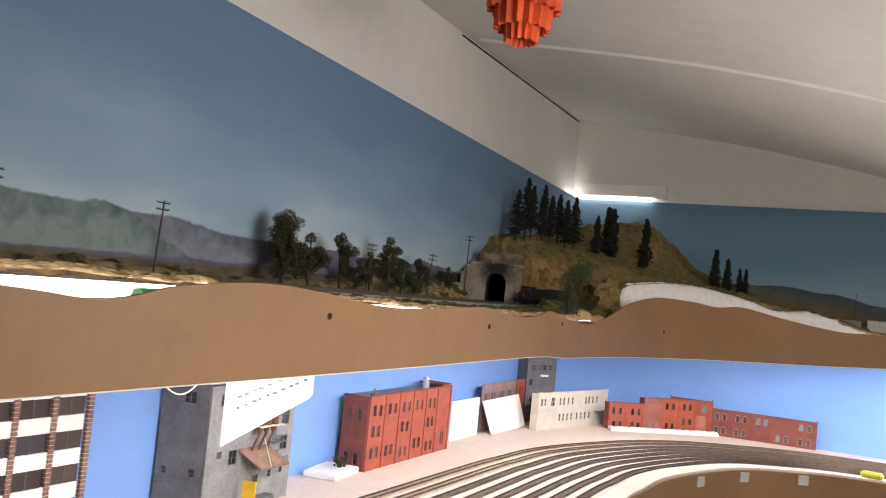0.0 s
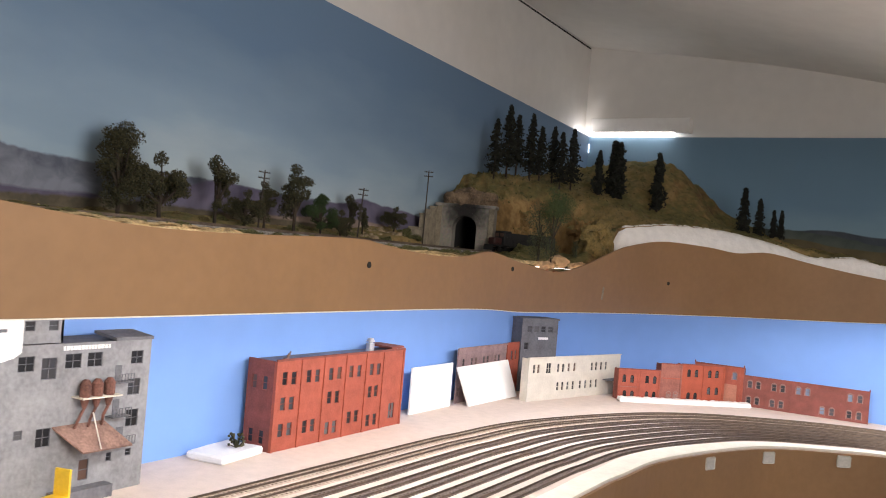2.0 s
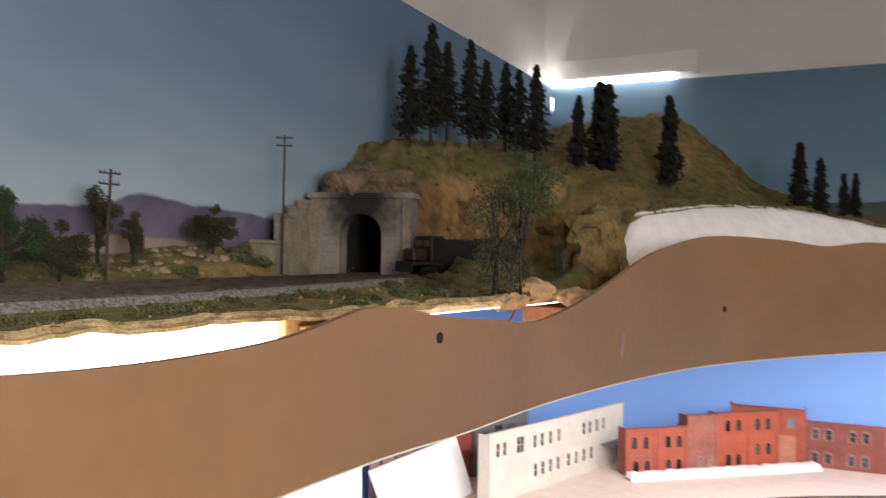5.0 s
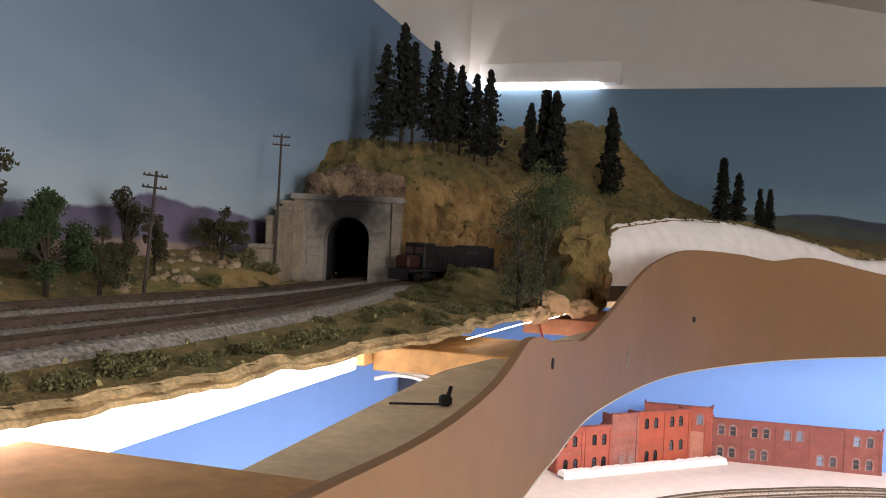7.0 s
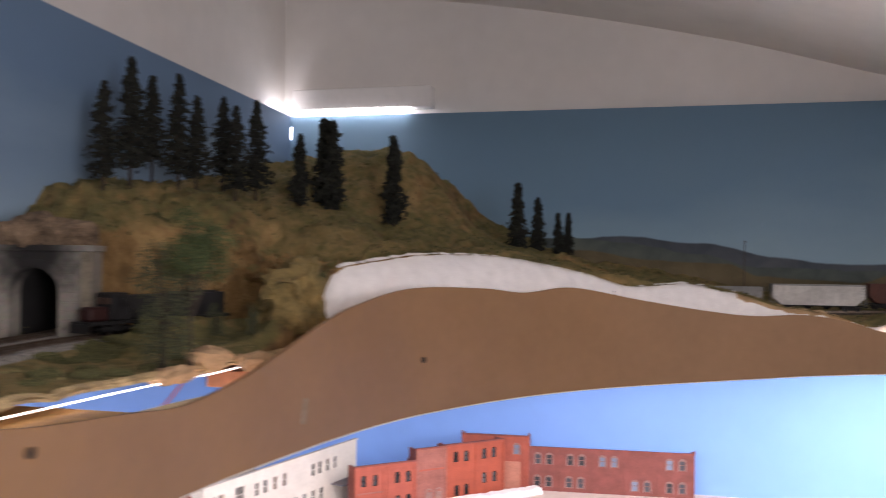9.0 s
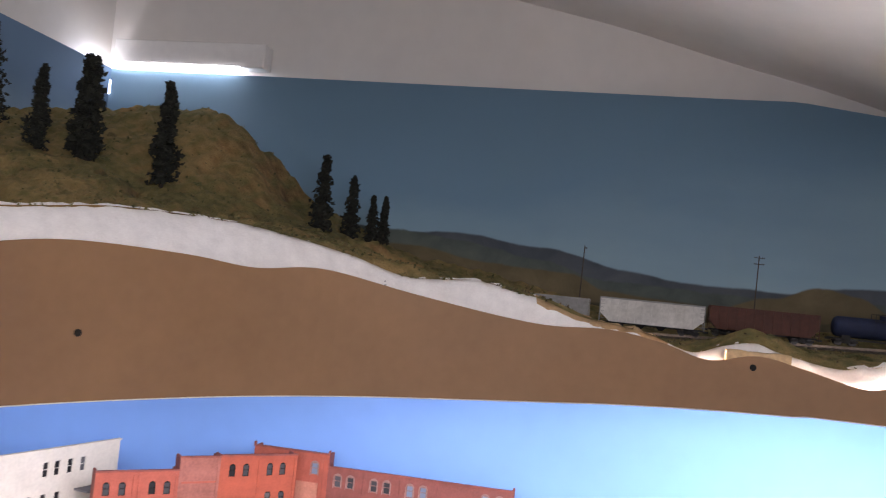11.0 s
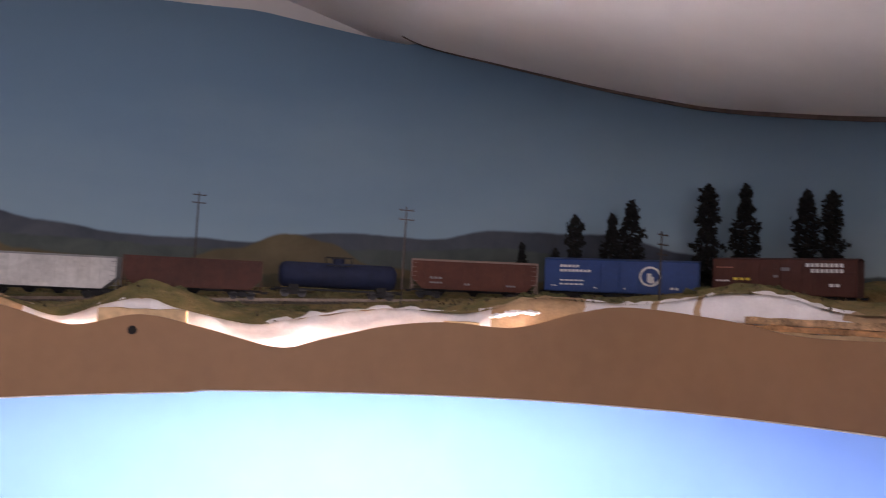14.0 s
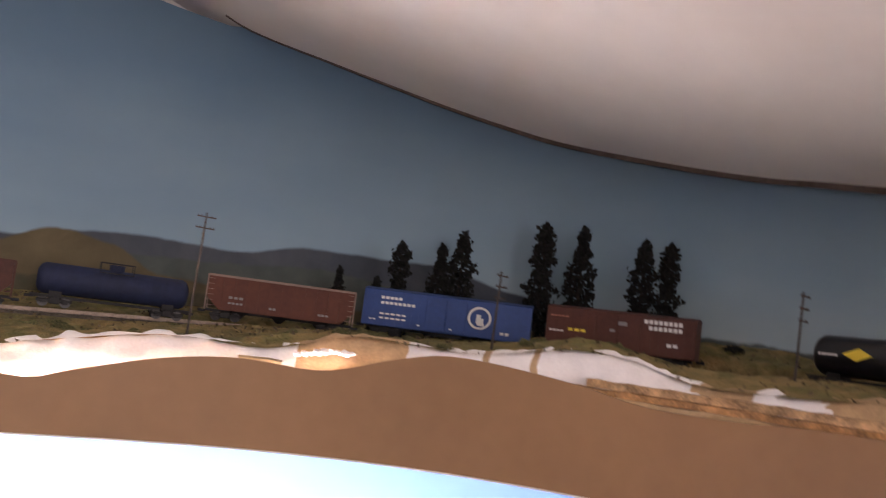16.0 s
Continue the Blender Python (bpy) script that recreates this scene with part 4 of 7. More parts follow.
# cream factory front
cr = thing("cream_factory", "unpainted cream styrene factory front with two rows of slot windows", "model building", m=pose(0.131, -0.624, Z1, 0, 0, math.degrees(math.atan2(0.435, 0.11))))
cw = [((u - 0.043) * 0.955, z, 0.011, 0.025) for u, z in ((0.068, 0.09), (0.088, 0.09), (0.183, 0.089), (0.207, 0.089), (0.235, 0.089), (0.264, 0.089), (0.356, 0.088), (0.379, 0.088), (0.406, 0.088), (0.433, 0.088), (0.186, 0.036), (0.21, 0.036), (0.236, 0.036), (0.263, 0.036), (0.3, 0.036), (0.328, 0.036), (0.357, 0.036), (0.385, 0.036))]
facade(cr, 0.449, 0.119, cw + [(0.089, 0.09, 0.022, 0.03)], M_CREAM)
facade(cr, 0.03, 0.119, [], M_CREAM, at_=pose(0, 0.03, 0, 0, 0, -90), name="end_wall")
strips(cr, "coping", [(-0.002, 0.451, -0.002, 0.005, 0.1192, 0.1222)], M_CREAM)
strips(cr, "dock_roof", [(0.36, 0.45, -0.03, 0, 0.045, 0.048)], M_SLATE)

# brick row: a slanting pair of fronts, a taller one behind their end and a long one along the cove
A, B, C_, D = (0.282, -0.313), (0.537, -0.080), (0.585, -0.038), (0.932, -0.015)
ang = math.degrees(math.atan2(B[1] - A[1], B[0] - A[0]))
M_FADED = mat("faded_brick", (0.30, 0.108, 0.078), 0.8, 0.14, 30, 0.3, 220)
M_BRIGHTBRICK = mat("bright_red_brick", (0.35, 0.073, 0.034), 0.75, 0.10, 40, 0.35, 220)
M_ARCH = mat("weathered_arch_brick", (0.30, 0.175, 0.15), 0.85, 0.2, 60, 0.3, 220)
ARCHES = {}


def arch_ring(w, h):
    """A raised brick surround with a half-round head."""
    if (w, h) not in ARCHES:
        loops = []
        for y, g in ((-0.0009, 0.0002), (-0.0009, 0.0022), (0.0, 0.0022)):
            r = w / 2
            loops.append([(-r - g, y, -h / 2 - g)] + [(-(r + g) * math.cos(k * math.pi / 10), y, h / 2 - r + (r + g) * math.sin(k * math.pi / 10)) for k in range(11)] + [(r + g, y, -h / 2 - g)])
        v, f = sheet(loops)
        ARCHES[(w, h)] = raw("arch", v, f, M_ARCH)
    return ARCHES[(w, h)]


def brick_front(name, label, x, y, rz, w, h, wins, m, bays, size, glass, rings=False, ends=(1, 1), spikes=False):
    t = thing(name, label, "model building", "brick row", pose(x, y, Z1, 0, 0, rz))
    wall = facade(t, w, h, [(u, z, *size) for u, z in wins], m, arch="round", glass=glass, frame_mat=M_ARCH if rings else M_NEARBLACK)
    if rings:
        for u, z in wins:
            part("arch", arch_ring(*size), None, wall, m=pose(u, 0, z))
    strips(t, "cornice", [(-0.001, w + 0.001, -0.002, 0.004, h, h + 0.0028)], M_DKRED)
    # shade on the row's ends is put into a darker brick
    for u, on in ((0, ends[0]), (w - 0.004, ends[1])):
        if on:
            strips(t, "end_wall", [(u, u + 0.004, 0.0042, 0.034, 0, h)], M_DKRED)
    for u in bays:
        strips(t, "pilaster", [(u, u + 0.005, -0.0016, 0, 0, h - 0.0035)], m)
    if spikes:
        for u in (-0.001, w - 0.002):
            strips(t, "finial", [(u, u + 0.003, -0.002, 0.004, h + 0.003, h + 0.0085)], M_DKRED)
    return t


ca, sa = math.cos(radians(ang)), math.sin(radians(ang))
SMALL, TALLWIN = (0.0112, 0.0225), (0.0125, 0.0235)
low = brick_front("brick_building", "low red brick model front with paired dark windows", *A, ang, 0.1345, 0.091, [(0.0185, 0.0635), (0.0437, 0.0630), (0.092, 0.0635), (0.1166, 0.063), (0.0225, 0.0165), (0.0467, 0.0165), (0.0935, 0.0165), (0.1168, 0.0165)], M_RED, (0.0, 0.060, 0.0685, 0.1295), SMALL, M_PANE)
strips(low, "string_course", [(0.005, 0.060, -0.0008, 0, 0.0375, 0.0405)], M_FADED)
mid = brick_front("brick_building", "faded brick model front with a blank upper storey", A[0] + ca * 0.1346, A[1] + sa * 0.1346, ang, 0.0694, 0.113, [], M_FADED, (0.0, 0.0644), SMALL, M_PANE)
for u in (0.029, 0.0518):
    part("arch", arch_ring(*SMALL), None, mid, "bricked-up arched window", m=pose(u, -0.0002, 0.0190))
    strips(mid, "infill", [(u - 0.0056, u + 0.0056, -0.0004, -0.0001, 0.008, 0.0245)], M_ARCH)
strips(mid, "string_course", [(0.005, 0.064, -0.0008, 0, 0.069, 0.0725)], M_RED)
brick_front("brick_building", "bright red brick model front with paired dark windows", A[0] + ca * 0.2042, A[1] + sa * 0.2042, ang, 0.1412, 0.115, [(0.0222, 0.090), (0.047, 0.090), (0.091, 0.0905), (0.115, 0.091), (0.0248, 0.0203), (0.048, 0.0206), (0.0914, 0.0395), (0.117, 0.0398)], M_BRIGHTBRICK, (0.0, 0.069, 0.1362), SMALL, M_PANE)
a3 = math.degrees(math.atan2(0.010, 0.148))
tall = brick_front("brick_building", "taller red brick model front with a bricked-up loading door", C_[0] - 0.148, C_[1] - 0.010, a3, 0.148, 0.114, [(0.121, 0.087)], M_RED, (0.133, 0.143), TALLWIN, M_PANE_ROW, True, (1, 1), True)
strips(tall, "loading_door", [(0.088, 0.130, -0.001, 0.0, 0, 0.060)], M_LIGHTBRICK, "bricked-up lighter loading door")
a4 = math.degrees(math.atan2(D[1] - C_[1], D[0] - C_[0]))
brick_front("brick_building", "long dark red brick model front with paired arched windows", *C_, a4, 0.348, 0.092, [(u, 0.069) for u in (0.019, 0.0435, 0.0885, 0.113, 0.157, 0.182, 0.297, 0.323)] + [(u, 0.0205) for u in (0.018, 0.0425, 0.086, 0.111, 0.225, 0.251, 0.297, 0.323)], mat("plum_red_brick", (0.225, 0.068, 0.052), 0.8, 0.12, 40, 0.3, 220), (0.0, 0.0625, 0.132, 0.2025, 0.272, 0.343), TALLWIN, M_PANE_ROW, True, (0, 1), True)
kb = thing("plaster_kerb", "rough white plaster kerb lying straight before the brick fronts", "plaster strip", m=pose(0, 0, Z1))
k0, k1 = np.array((0.296, -0.337)), np.array((0.606, -0.053))
pts = np.array([k0 + (k1 - k0) * q for q in np.linspace(0, 1, 64)])
ds_ = (k1 - k0) / np.linalg.norm(k1 - k0)
side = np.array((ds_[1], -ds_[0]))
rows = []
for i, p in enumerate(pts):
    e_ = 0.0012 * noise.noise((i * 0.55, 0, 0))
    h_ = 0.0125 + 0.0035 * noise.noise((i * 0.4, 4, 0)) + 0.0015 * noise.noise((i * 1.3, 9, 0))
    rows.append([(*(p + side * (0.016 + e_)), 0.0), (*(p + side * (0.0145 + e_)), h_ - 0.002), (*(p + side * 0.011), h_), (*(p - side * 0.009), h_ + 0.001), (*(p - side * 0.012), 0.0)])
for q, d_ in ((0, -1), (-1, 1)):
    cap = [(x + ds_[0] * 0.003 * d_, y + ds_[1] * 0.003 * d_, z * 0.35) for x, y, z in rows[q]]
    rows.insert(0 if q == 0 else len(rows), cap)
v, f = sheet(rows)
part("kerb", raw("kerb", v, f, M_PLASTER), None, kb)

# foam block with a dead shrub, yellow plastic bracket, card sign, cable
bl = thing("foam_block", "rough white foam block lying beside the red warehouse", "foam block", m=pose(0.04, -1.72, Z1, 0, 0, 8))
bm = bmesh.new()
box(bm, -0.035, 0.045, 0, 0.115, 0, 0.014, 0.003)
bmesh.ops.subdivide_edges(bm, edges=bm.edges[:], cuts=3)
rough(bm, 0.002, 90)
part("block", bm, M_FOAMCORE, bl)
sh = thing("dead_shrub", "dark twiggy model shrub on the white foam block", "shrub", m=pose(0.045, -1.645, Z1 + 0.014))
bm = bmesh.new()
rr = random.Random(9)
for k in range(26):
    a_ = rr.uniform(0, 6.28)
    b_ = V3((math.cos(a_) * rr.uniform(0.004, 0.02), math.sin(a_) * rr.uniform(0.004, 0.02), rr.uniform(0.004, 0.024)))
    rod(bm, (0, 0, 0), b_, 0.0011, 0.0005, 5)
    ball(bm, b_, 0.0028, 1, 1, 1, 1)
part("twigs", bm, L_LEAF, sh)
yb = thing("yellow_bracket", "bright yellow plastic angle bracket standing by the mill", "bracket", m=pose(0.115, -2.05, Z1, 0, 0, 15))
M_YEL = mat("yellow_plastic", (0.80, 0.52, 0.03), 0.4, 0.06, 30, 0.1)
strips(yb, "upright", [(-0.012, 0.012, 0.012, 0.016, 0, 0.058)], M_YEL)
strips(yb, "foot", [(-0.014, 0.014, -0.014, 0.0118, 0, 0.022)], M_YEL)
yb2 = copy_thing(yb, pose(0.135, -2.2, Z1, 0, 0, 40))
yt = thing("yellow_throttle", "yellow rounded hand tool lying on the deck edge", "tool", m=pose(1.10, -0.45, 1.1036, 0, 0, -12))
bm = bmesh.new()
box(bm, -0.03, 0.03, -0.014, 0.014, 0, 0.018, 0.006)
part("casing", bm, mat("lime_plastic", (0.62, 0.60, 0.08), 0.45, 0.08, 30, 0.1), yt)
cs = thing("card_sign", "bright white printed card hanging under the upper deck", "sign", m=pose(0.40, -2.47, 1.393, 0, 0, 90))
bm = bmesh.new()
vs_ = [bm.verts.new(p) for p in ((0, 0, 0.01), (0.172, 0, 0.01), (0.172, 0, -0.025), (0.165, 0, -0.03), (0.0, 0, -0.073))]
bm.faces.new(vs_[::-1])
r_ = bmesh.ops.extrude_face_region(bm, geom=bm.faces[:])
bmesh.ops.translate(bm, vec=(0, 0.0016, 0), verts=[g for g in r_["geom"] if isinstance(g, bmesh.types.BMVert)])
part("card", bm, M_FOAMCORE, cs)
rr = random.Random(3)
bx = []
for row in range(2):
    x = 0.02
    while x < 0.15:
        w = rr.uniform(0.004, 0.010)
        z = -0.036 + x * 0.2 + row * 0.013
        bx.append((x, x + w, -0.0008, 0, z, z + 0.003))
        x += w + rr.uniform(0.003, 0.012)
strips(cs, "print_bars", bx, M_SLATE, "faint dark print")
cb = thing("cable_loop", "white cable looping down from the upper deck", "cable", m=pose(0.315, -2.45, 1.40))
v, f = hose([(0, -0.05 + 0.10 * k / 10, -0.034 * math.sin(math.pi * k / 10)) for k in range(11)], 0.0009)
part("cable", raw("cable", v, f, M_FOAMCORE, True), None, cb)

# orange pleated paper decoration hanging from the ceiling
M_ORANGE = mat("orange_tissue", (0.80, 0.12, 0.03), 0.7, 0.12, 25, 0.2)
og = thing("paper_lantern", "orange-red pleated tissue paper ornament hanging from the ceiling", "ornament", m=pose(0.475, -1.885, 1.966))
for tier, (r0, r1, z0, z1) in enumerate(((0.028, 0.032, 0.0, 0.05), (0.046, 0.050, 0.022, 0.08), (0.061, 0.056, 0.055, 0.14))):
    rows = []
    for k in range(33):
        a_ = 2 * math.pi * k / 32
        w = 1 + 0.10 * (1 if k % 2 else -1)
        hem = z0 + 0.004 * noise.noise((k % 32 * 0.7, tier, 3))
        rows.append([(math.cos(a_) * (r0 - 0.008) * w, math.sin(a_) * (r0 - 0.008) * w, hem + 0.012), (math.cos(a_) * r0 * w, math.sin(a_) * r0 * w, hem), (math.cos(a_) * r1 * w, math.sin(a_) * r1 * w, z1), (math.cos(a_) * 0.01, math.sin(a_) * 0.01, z1 + 0.012)])
    v, f = sheet(rows)
    part("tier", raw("tier", v, f, M_ORANGE), None, og)
bm = bmesh.new()
rod(bm, (0, 0, 0.07), (0, 0, 0.222), 0.001, n=6)
part("string", bm, M_FOAMCORE, og)

# ---- upper deck scenery ----
PORTAL = (0.088, -0.972, 1.497, math.degrees(math.atan2(0.018, 0.059)))
LEFT_BANK = [(0.1, -3.5, 1.495), (0.34, -3.5, 1.512), (0.0, -3.0, 1.51), (0.1, -2.6, 1.503), (0.34, -2.75, 1.511), (0.34, -2.52, 1.509), (0.34, -2.3, 1.500), (0.0, -2.4, 1.515), (0.1, -1.9, 1.498), (0.31, -2.05, 1.497), (0.30, -1.9, 1.493), (0.30, -1.75, 1.491), (0.33, -1.55, 1.4905), (0.345, -1.4, 1.4905), (0.10, -1.4, 1.498), (0.0, -1.8, 1.52), (0.0, -1.3, 1.53), (0.02, -1.13, 1.54), (0.35, -1.2, 1.49), (0.2, -1.15, 1.497), (0.12, -1.03, 1.497), (0.37, -1.03, 1.488), (0.30, -0.93, 1.497), (0.22, -1.0, 1.497)]
HILL = [(0.02, -0.95, 1.603), (0.12, -0.925, 1.622), (0.06, -0.84, 1.693), (0.0, -0.84, 1.69), (0.0, -0.90, 1.645), (0.13, -0.75, 1.685), (0.2, -0.68, 1.67), (0.0, -0.6, 1.715), (0.17, -0.52, 1.692), (0.26, -0.47, 1.685), (0.36, -0.39, 1.655), (0.04, -0.12, 1.835), (0.26, -0.10, 1.835), (0.2, -0.3, 1.755), (0.33, -0.1, 1.825), (0.40, -0.08, 1.765), (0.47, -0.08, 1.675), (0.58, -0.22, 1.62), (0.67, -0.16, 1.61), (0.7, -0.03, 1.60), (0.30, -0.82, 1.503), (0.33, -0.90, 1.500), (0.29, -0.73, 1.520), (0.34, -0.70, 1.550), (0.40, -0.66, 1.575), (0.255, -0.635, 1.615), (0.33, -0.58, 1.635), (0.5, -0.5, 1.605), (0.375, -0.885, 1.528), (0.405, -0.865, 1.565), (0.41, -0.81, 1.582), (0.46, -0.82, 1.574), (0.55, -0.62, 1.605)]
BACK_BANK = [(0.62, -0.5, 1.607), (0.8, -0.36, 1.568), (0.95, -0.345, 1.555), (0.9, -0.19, 1.506), (0.9, -0.04, 1.565), (1.05, -0.25, 1.508), (1.1, -0.08, 1.52), (1.1, -0.34, 1.515), (1.3, -0.2, 1.512), (1.27, -0.34, 1.537), (1.19, -0.33, 1.506), (1.36, -0.33, 1.508), (1.5, -0.3, 1.515), (1.6, -0.09, 1.535), (1.45, -0.345, 1.502), (1.66, -0.38, 1.535), (1.56, -0.36, 1.518), (1.8, -0.25, 1.535), (1.9, -0.17, 1.55), (1.785, -0.48, 1.540), (1.838, -0.505, 1.556), (1.74, -0.44, 1.534), (1.86, -0.58, 1.532), (1.975, -0.60, 1.546), (2.0, -0.5, 1.540), (2.1, -0.42, 1.57), (2.1, -0.8, 1.54), (1.97, -0.9, 1.54), (2.1, -1.2, 1.54)]
KNOTS = np.array(LEFT_BANK + HILL + BACK_BANK)


PC, PS = math.cos(radians(PORTAL[3])), math.sin(radians(PORTAL[3]))


def kernel(d2):
    return -np.sqrt(d2 + 0.0009)


d2 = ((KNOTS[:, None, :2] - KNOTS[None, :, :2]) ** 2).sum(-1)
base_z = 1.52
coef = np.linalg.solve(kernel(d2) - 1e-4 * np.eye(len(KNOTS)), KNOTS[:, 2] - base_z)


def land(x, y):
    """Height of the bare land."""
    q = np.stack([np.asarray(x, float).ravel(), np.asarray(y, float).ravel()], 1)
    d = ((q[:, None, :] - KNOTS[None, :, :2]) ** 2).sum(-1)
    return (base_z + kernel(d) @ coef).reshape(np.shape(x))


TUNNEL_LINE = spline([(0.02, -3.6), (0.06, -2.6), (0.085, -2.0), (0.105, -1.55), (0.125, -1.3), (0.118, -1.1), (0.098, -0.96), (0.07, -0.85)])
CENTRE_LINE = spline([(0.12, -3.6), (0.14, -2.6), (0.16, -2.0), (0.18, -1.63), (0.192, -1.5), (0.196, -1.35), (0.182, -1.15), (0.172, -0.985), (0.203, -0.87), (0.237, -0.755)])
NEAR_LINE = spline([(0.20, -3.6), (0.215, -2.6), (0.232, -2.0), (0.24, -1.69), (0.243, -1.56), (0.236, -1.42), (0.214, -1.25), (0.190, -1.13)])
arc = [(1.5 + 0.6 * math.sin(a), -0.78 + 0.6 * math.cos(a)) for a in np.radians(np.arange(0, 100, 5))]
TRAIN_LINE = np.array([(x, -0.18) for x in np.linspace(0.72, 1.48, 30)] + arc + [(2.1, -1.0), (2.1, -1.3)])
TRAIN_S = lengths(TRAIN_LINE)
TRAIN_Z = np.interp(TRAIN_S, [0, 0.25, 1.25, 3], [1.500, 1.505, 1.540, 1.541])
LINES = [(TUNNEL_LINE, np.full(len(TUNNEL_LINE), 1.5045)), (CENTRE_LINE, np.full(len(CENTRE_LINE), 1.5045)), (NEAR_LINE, np.full(len(NEAR_LINE), 1.5045)), (TRAIN_LINE, TRAIN_Z)]


def ground(x, y):
    """Land, pressed flat under the tracks."""
    shp = np.shape(x)
    x, y = np.asarray(x, float).ravel(), np.asarray(y, float).ravel()
    z = land(x, y)
    z = z + 0.004 * np.array([noise.noise((a * 22, b * 22, 0.3)) for a, b in zip(x, y)]) + 0.0018 * np.array([noise.noise((a * 80, b * 80, 1.3)) for a, b in zip(x, y)])
    steep = np.clip((z - 1.53) / 0.1, 0, 1)
    z = z + steep * (0.013 * np.array([noise.noise((a * 16, b * 16, 5.3)) for a, b in zip(x, y)]) + 0.012 * np.array([0.5 - abs(noise.noise((a * 34, b * 34, 8.3))) * 2 for a, b in zip(x, y)]) + 0.004 * np.array([noise.noise((a * 90, b * 90, 2.3)) for a, b in zip(x, y)]))
    u, w = (x - PORTAL[0]) * PC + (y - PORTAL[1]) * PS, (PORTAL[0] - x) * PS + (y - PORTAL[1]) * PC
    cut = np.clip((w + 0.17) / 0.05, 0, 1) * (w < 0.010) * np.clip((0.096 - u) / 0.016, 0, 1)
    z = z * (1 - cut) + np.minimum(z, 1.4965) * cut
    for line, zl in LINES:
        d = np.sqrt((x[:, None] - line[None, :, 0]) ** 2 + (y[:, None] - line[None, :, 1]) ** 2)
        i = d.argmin(1)
        w = np.clip((0.050 - d.min(1)) / 0.022, 0, 1)
        if line is TUNNEL_LINE:
            w = np.where(y > -0.955, 0, w)
        z = z * (1 - w) + (zl[i] - (0.0068 if line is TRAIN_LINE else 0.0095)) * w
    return z.reshape(shp)


NS, NV = 760, 72
sf = np.linspace(0.02, lengths(FRONT)[-1] - 0.02, NS)
pf, nf = along(FRONT, sf)
knots_f = [0, 1.2, 1.75, 2.2, 2.5, 2.84, 3.15, 3.43, 3.72, 4.06, 4.33, 4.62, 5.07]
lr = lengths(REAR)
sr = np.interp(sf / lengths(FRONT)[-1], np.linspace(0, 1, len(REAR)), lr)
pr, _ = along(REAR, sr)
depth = np.interp(sf, [0, 1.0, 1.3, 1.6, 1.83, 2.06, 2.23, 2.35, 2.52, 2.66, 2.75, 2.85, 3.0, 3.2, 5.1], [0.12, 0.118, 0.125, 0.142, 0.142, 0.106, 0.086, 0.077, 0.07, 0.085, 0.098, 0.082, 0.058, 0.043, 0.04])
inner = pf + nf * depth[:, None]
t = np.linspace(0, 1, NV)
gx = inner[:, None, 0] + (pr[:, None, 0] - inner[:, None, 0]) * t[None, :]
gy = inner[:, None, 1] + (pr[:, None, 1] - inner[:, None, 1]) * t[None, :]
gz = ground(gx, gy)
pz = curve_of(PLASTER_Z, sf) - 0.005
cover = np.clip((sf - 2.750) / 0.05, 0, 1) ** 0.8
lip = np.clip(1 - t / 0.10, 0, 1)
skirt = np.clip(1 - t / 0.16, 0, 1)[None, :] ** 0.7 * (np.clip((sf - 2.3) / 0.1, 0, 1) * (sf < 2.738))[:, None]
gz = gz * (1 - skirt) + np.minimum(gz, 1.489) * skirt
gz = gz * (1 - lip[None, :] * cover[:, None]) + (pz[:, None] + 0.002) * lip[None, :] * cover[:, None]


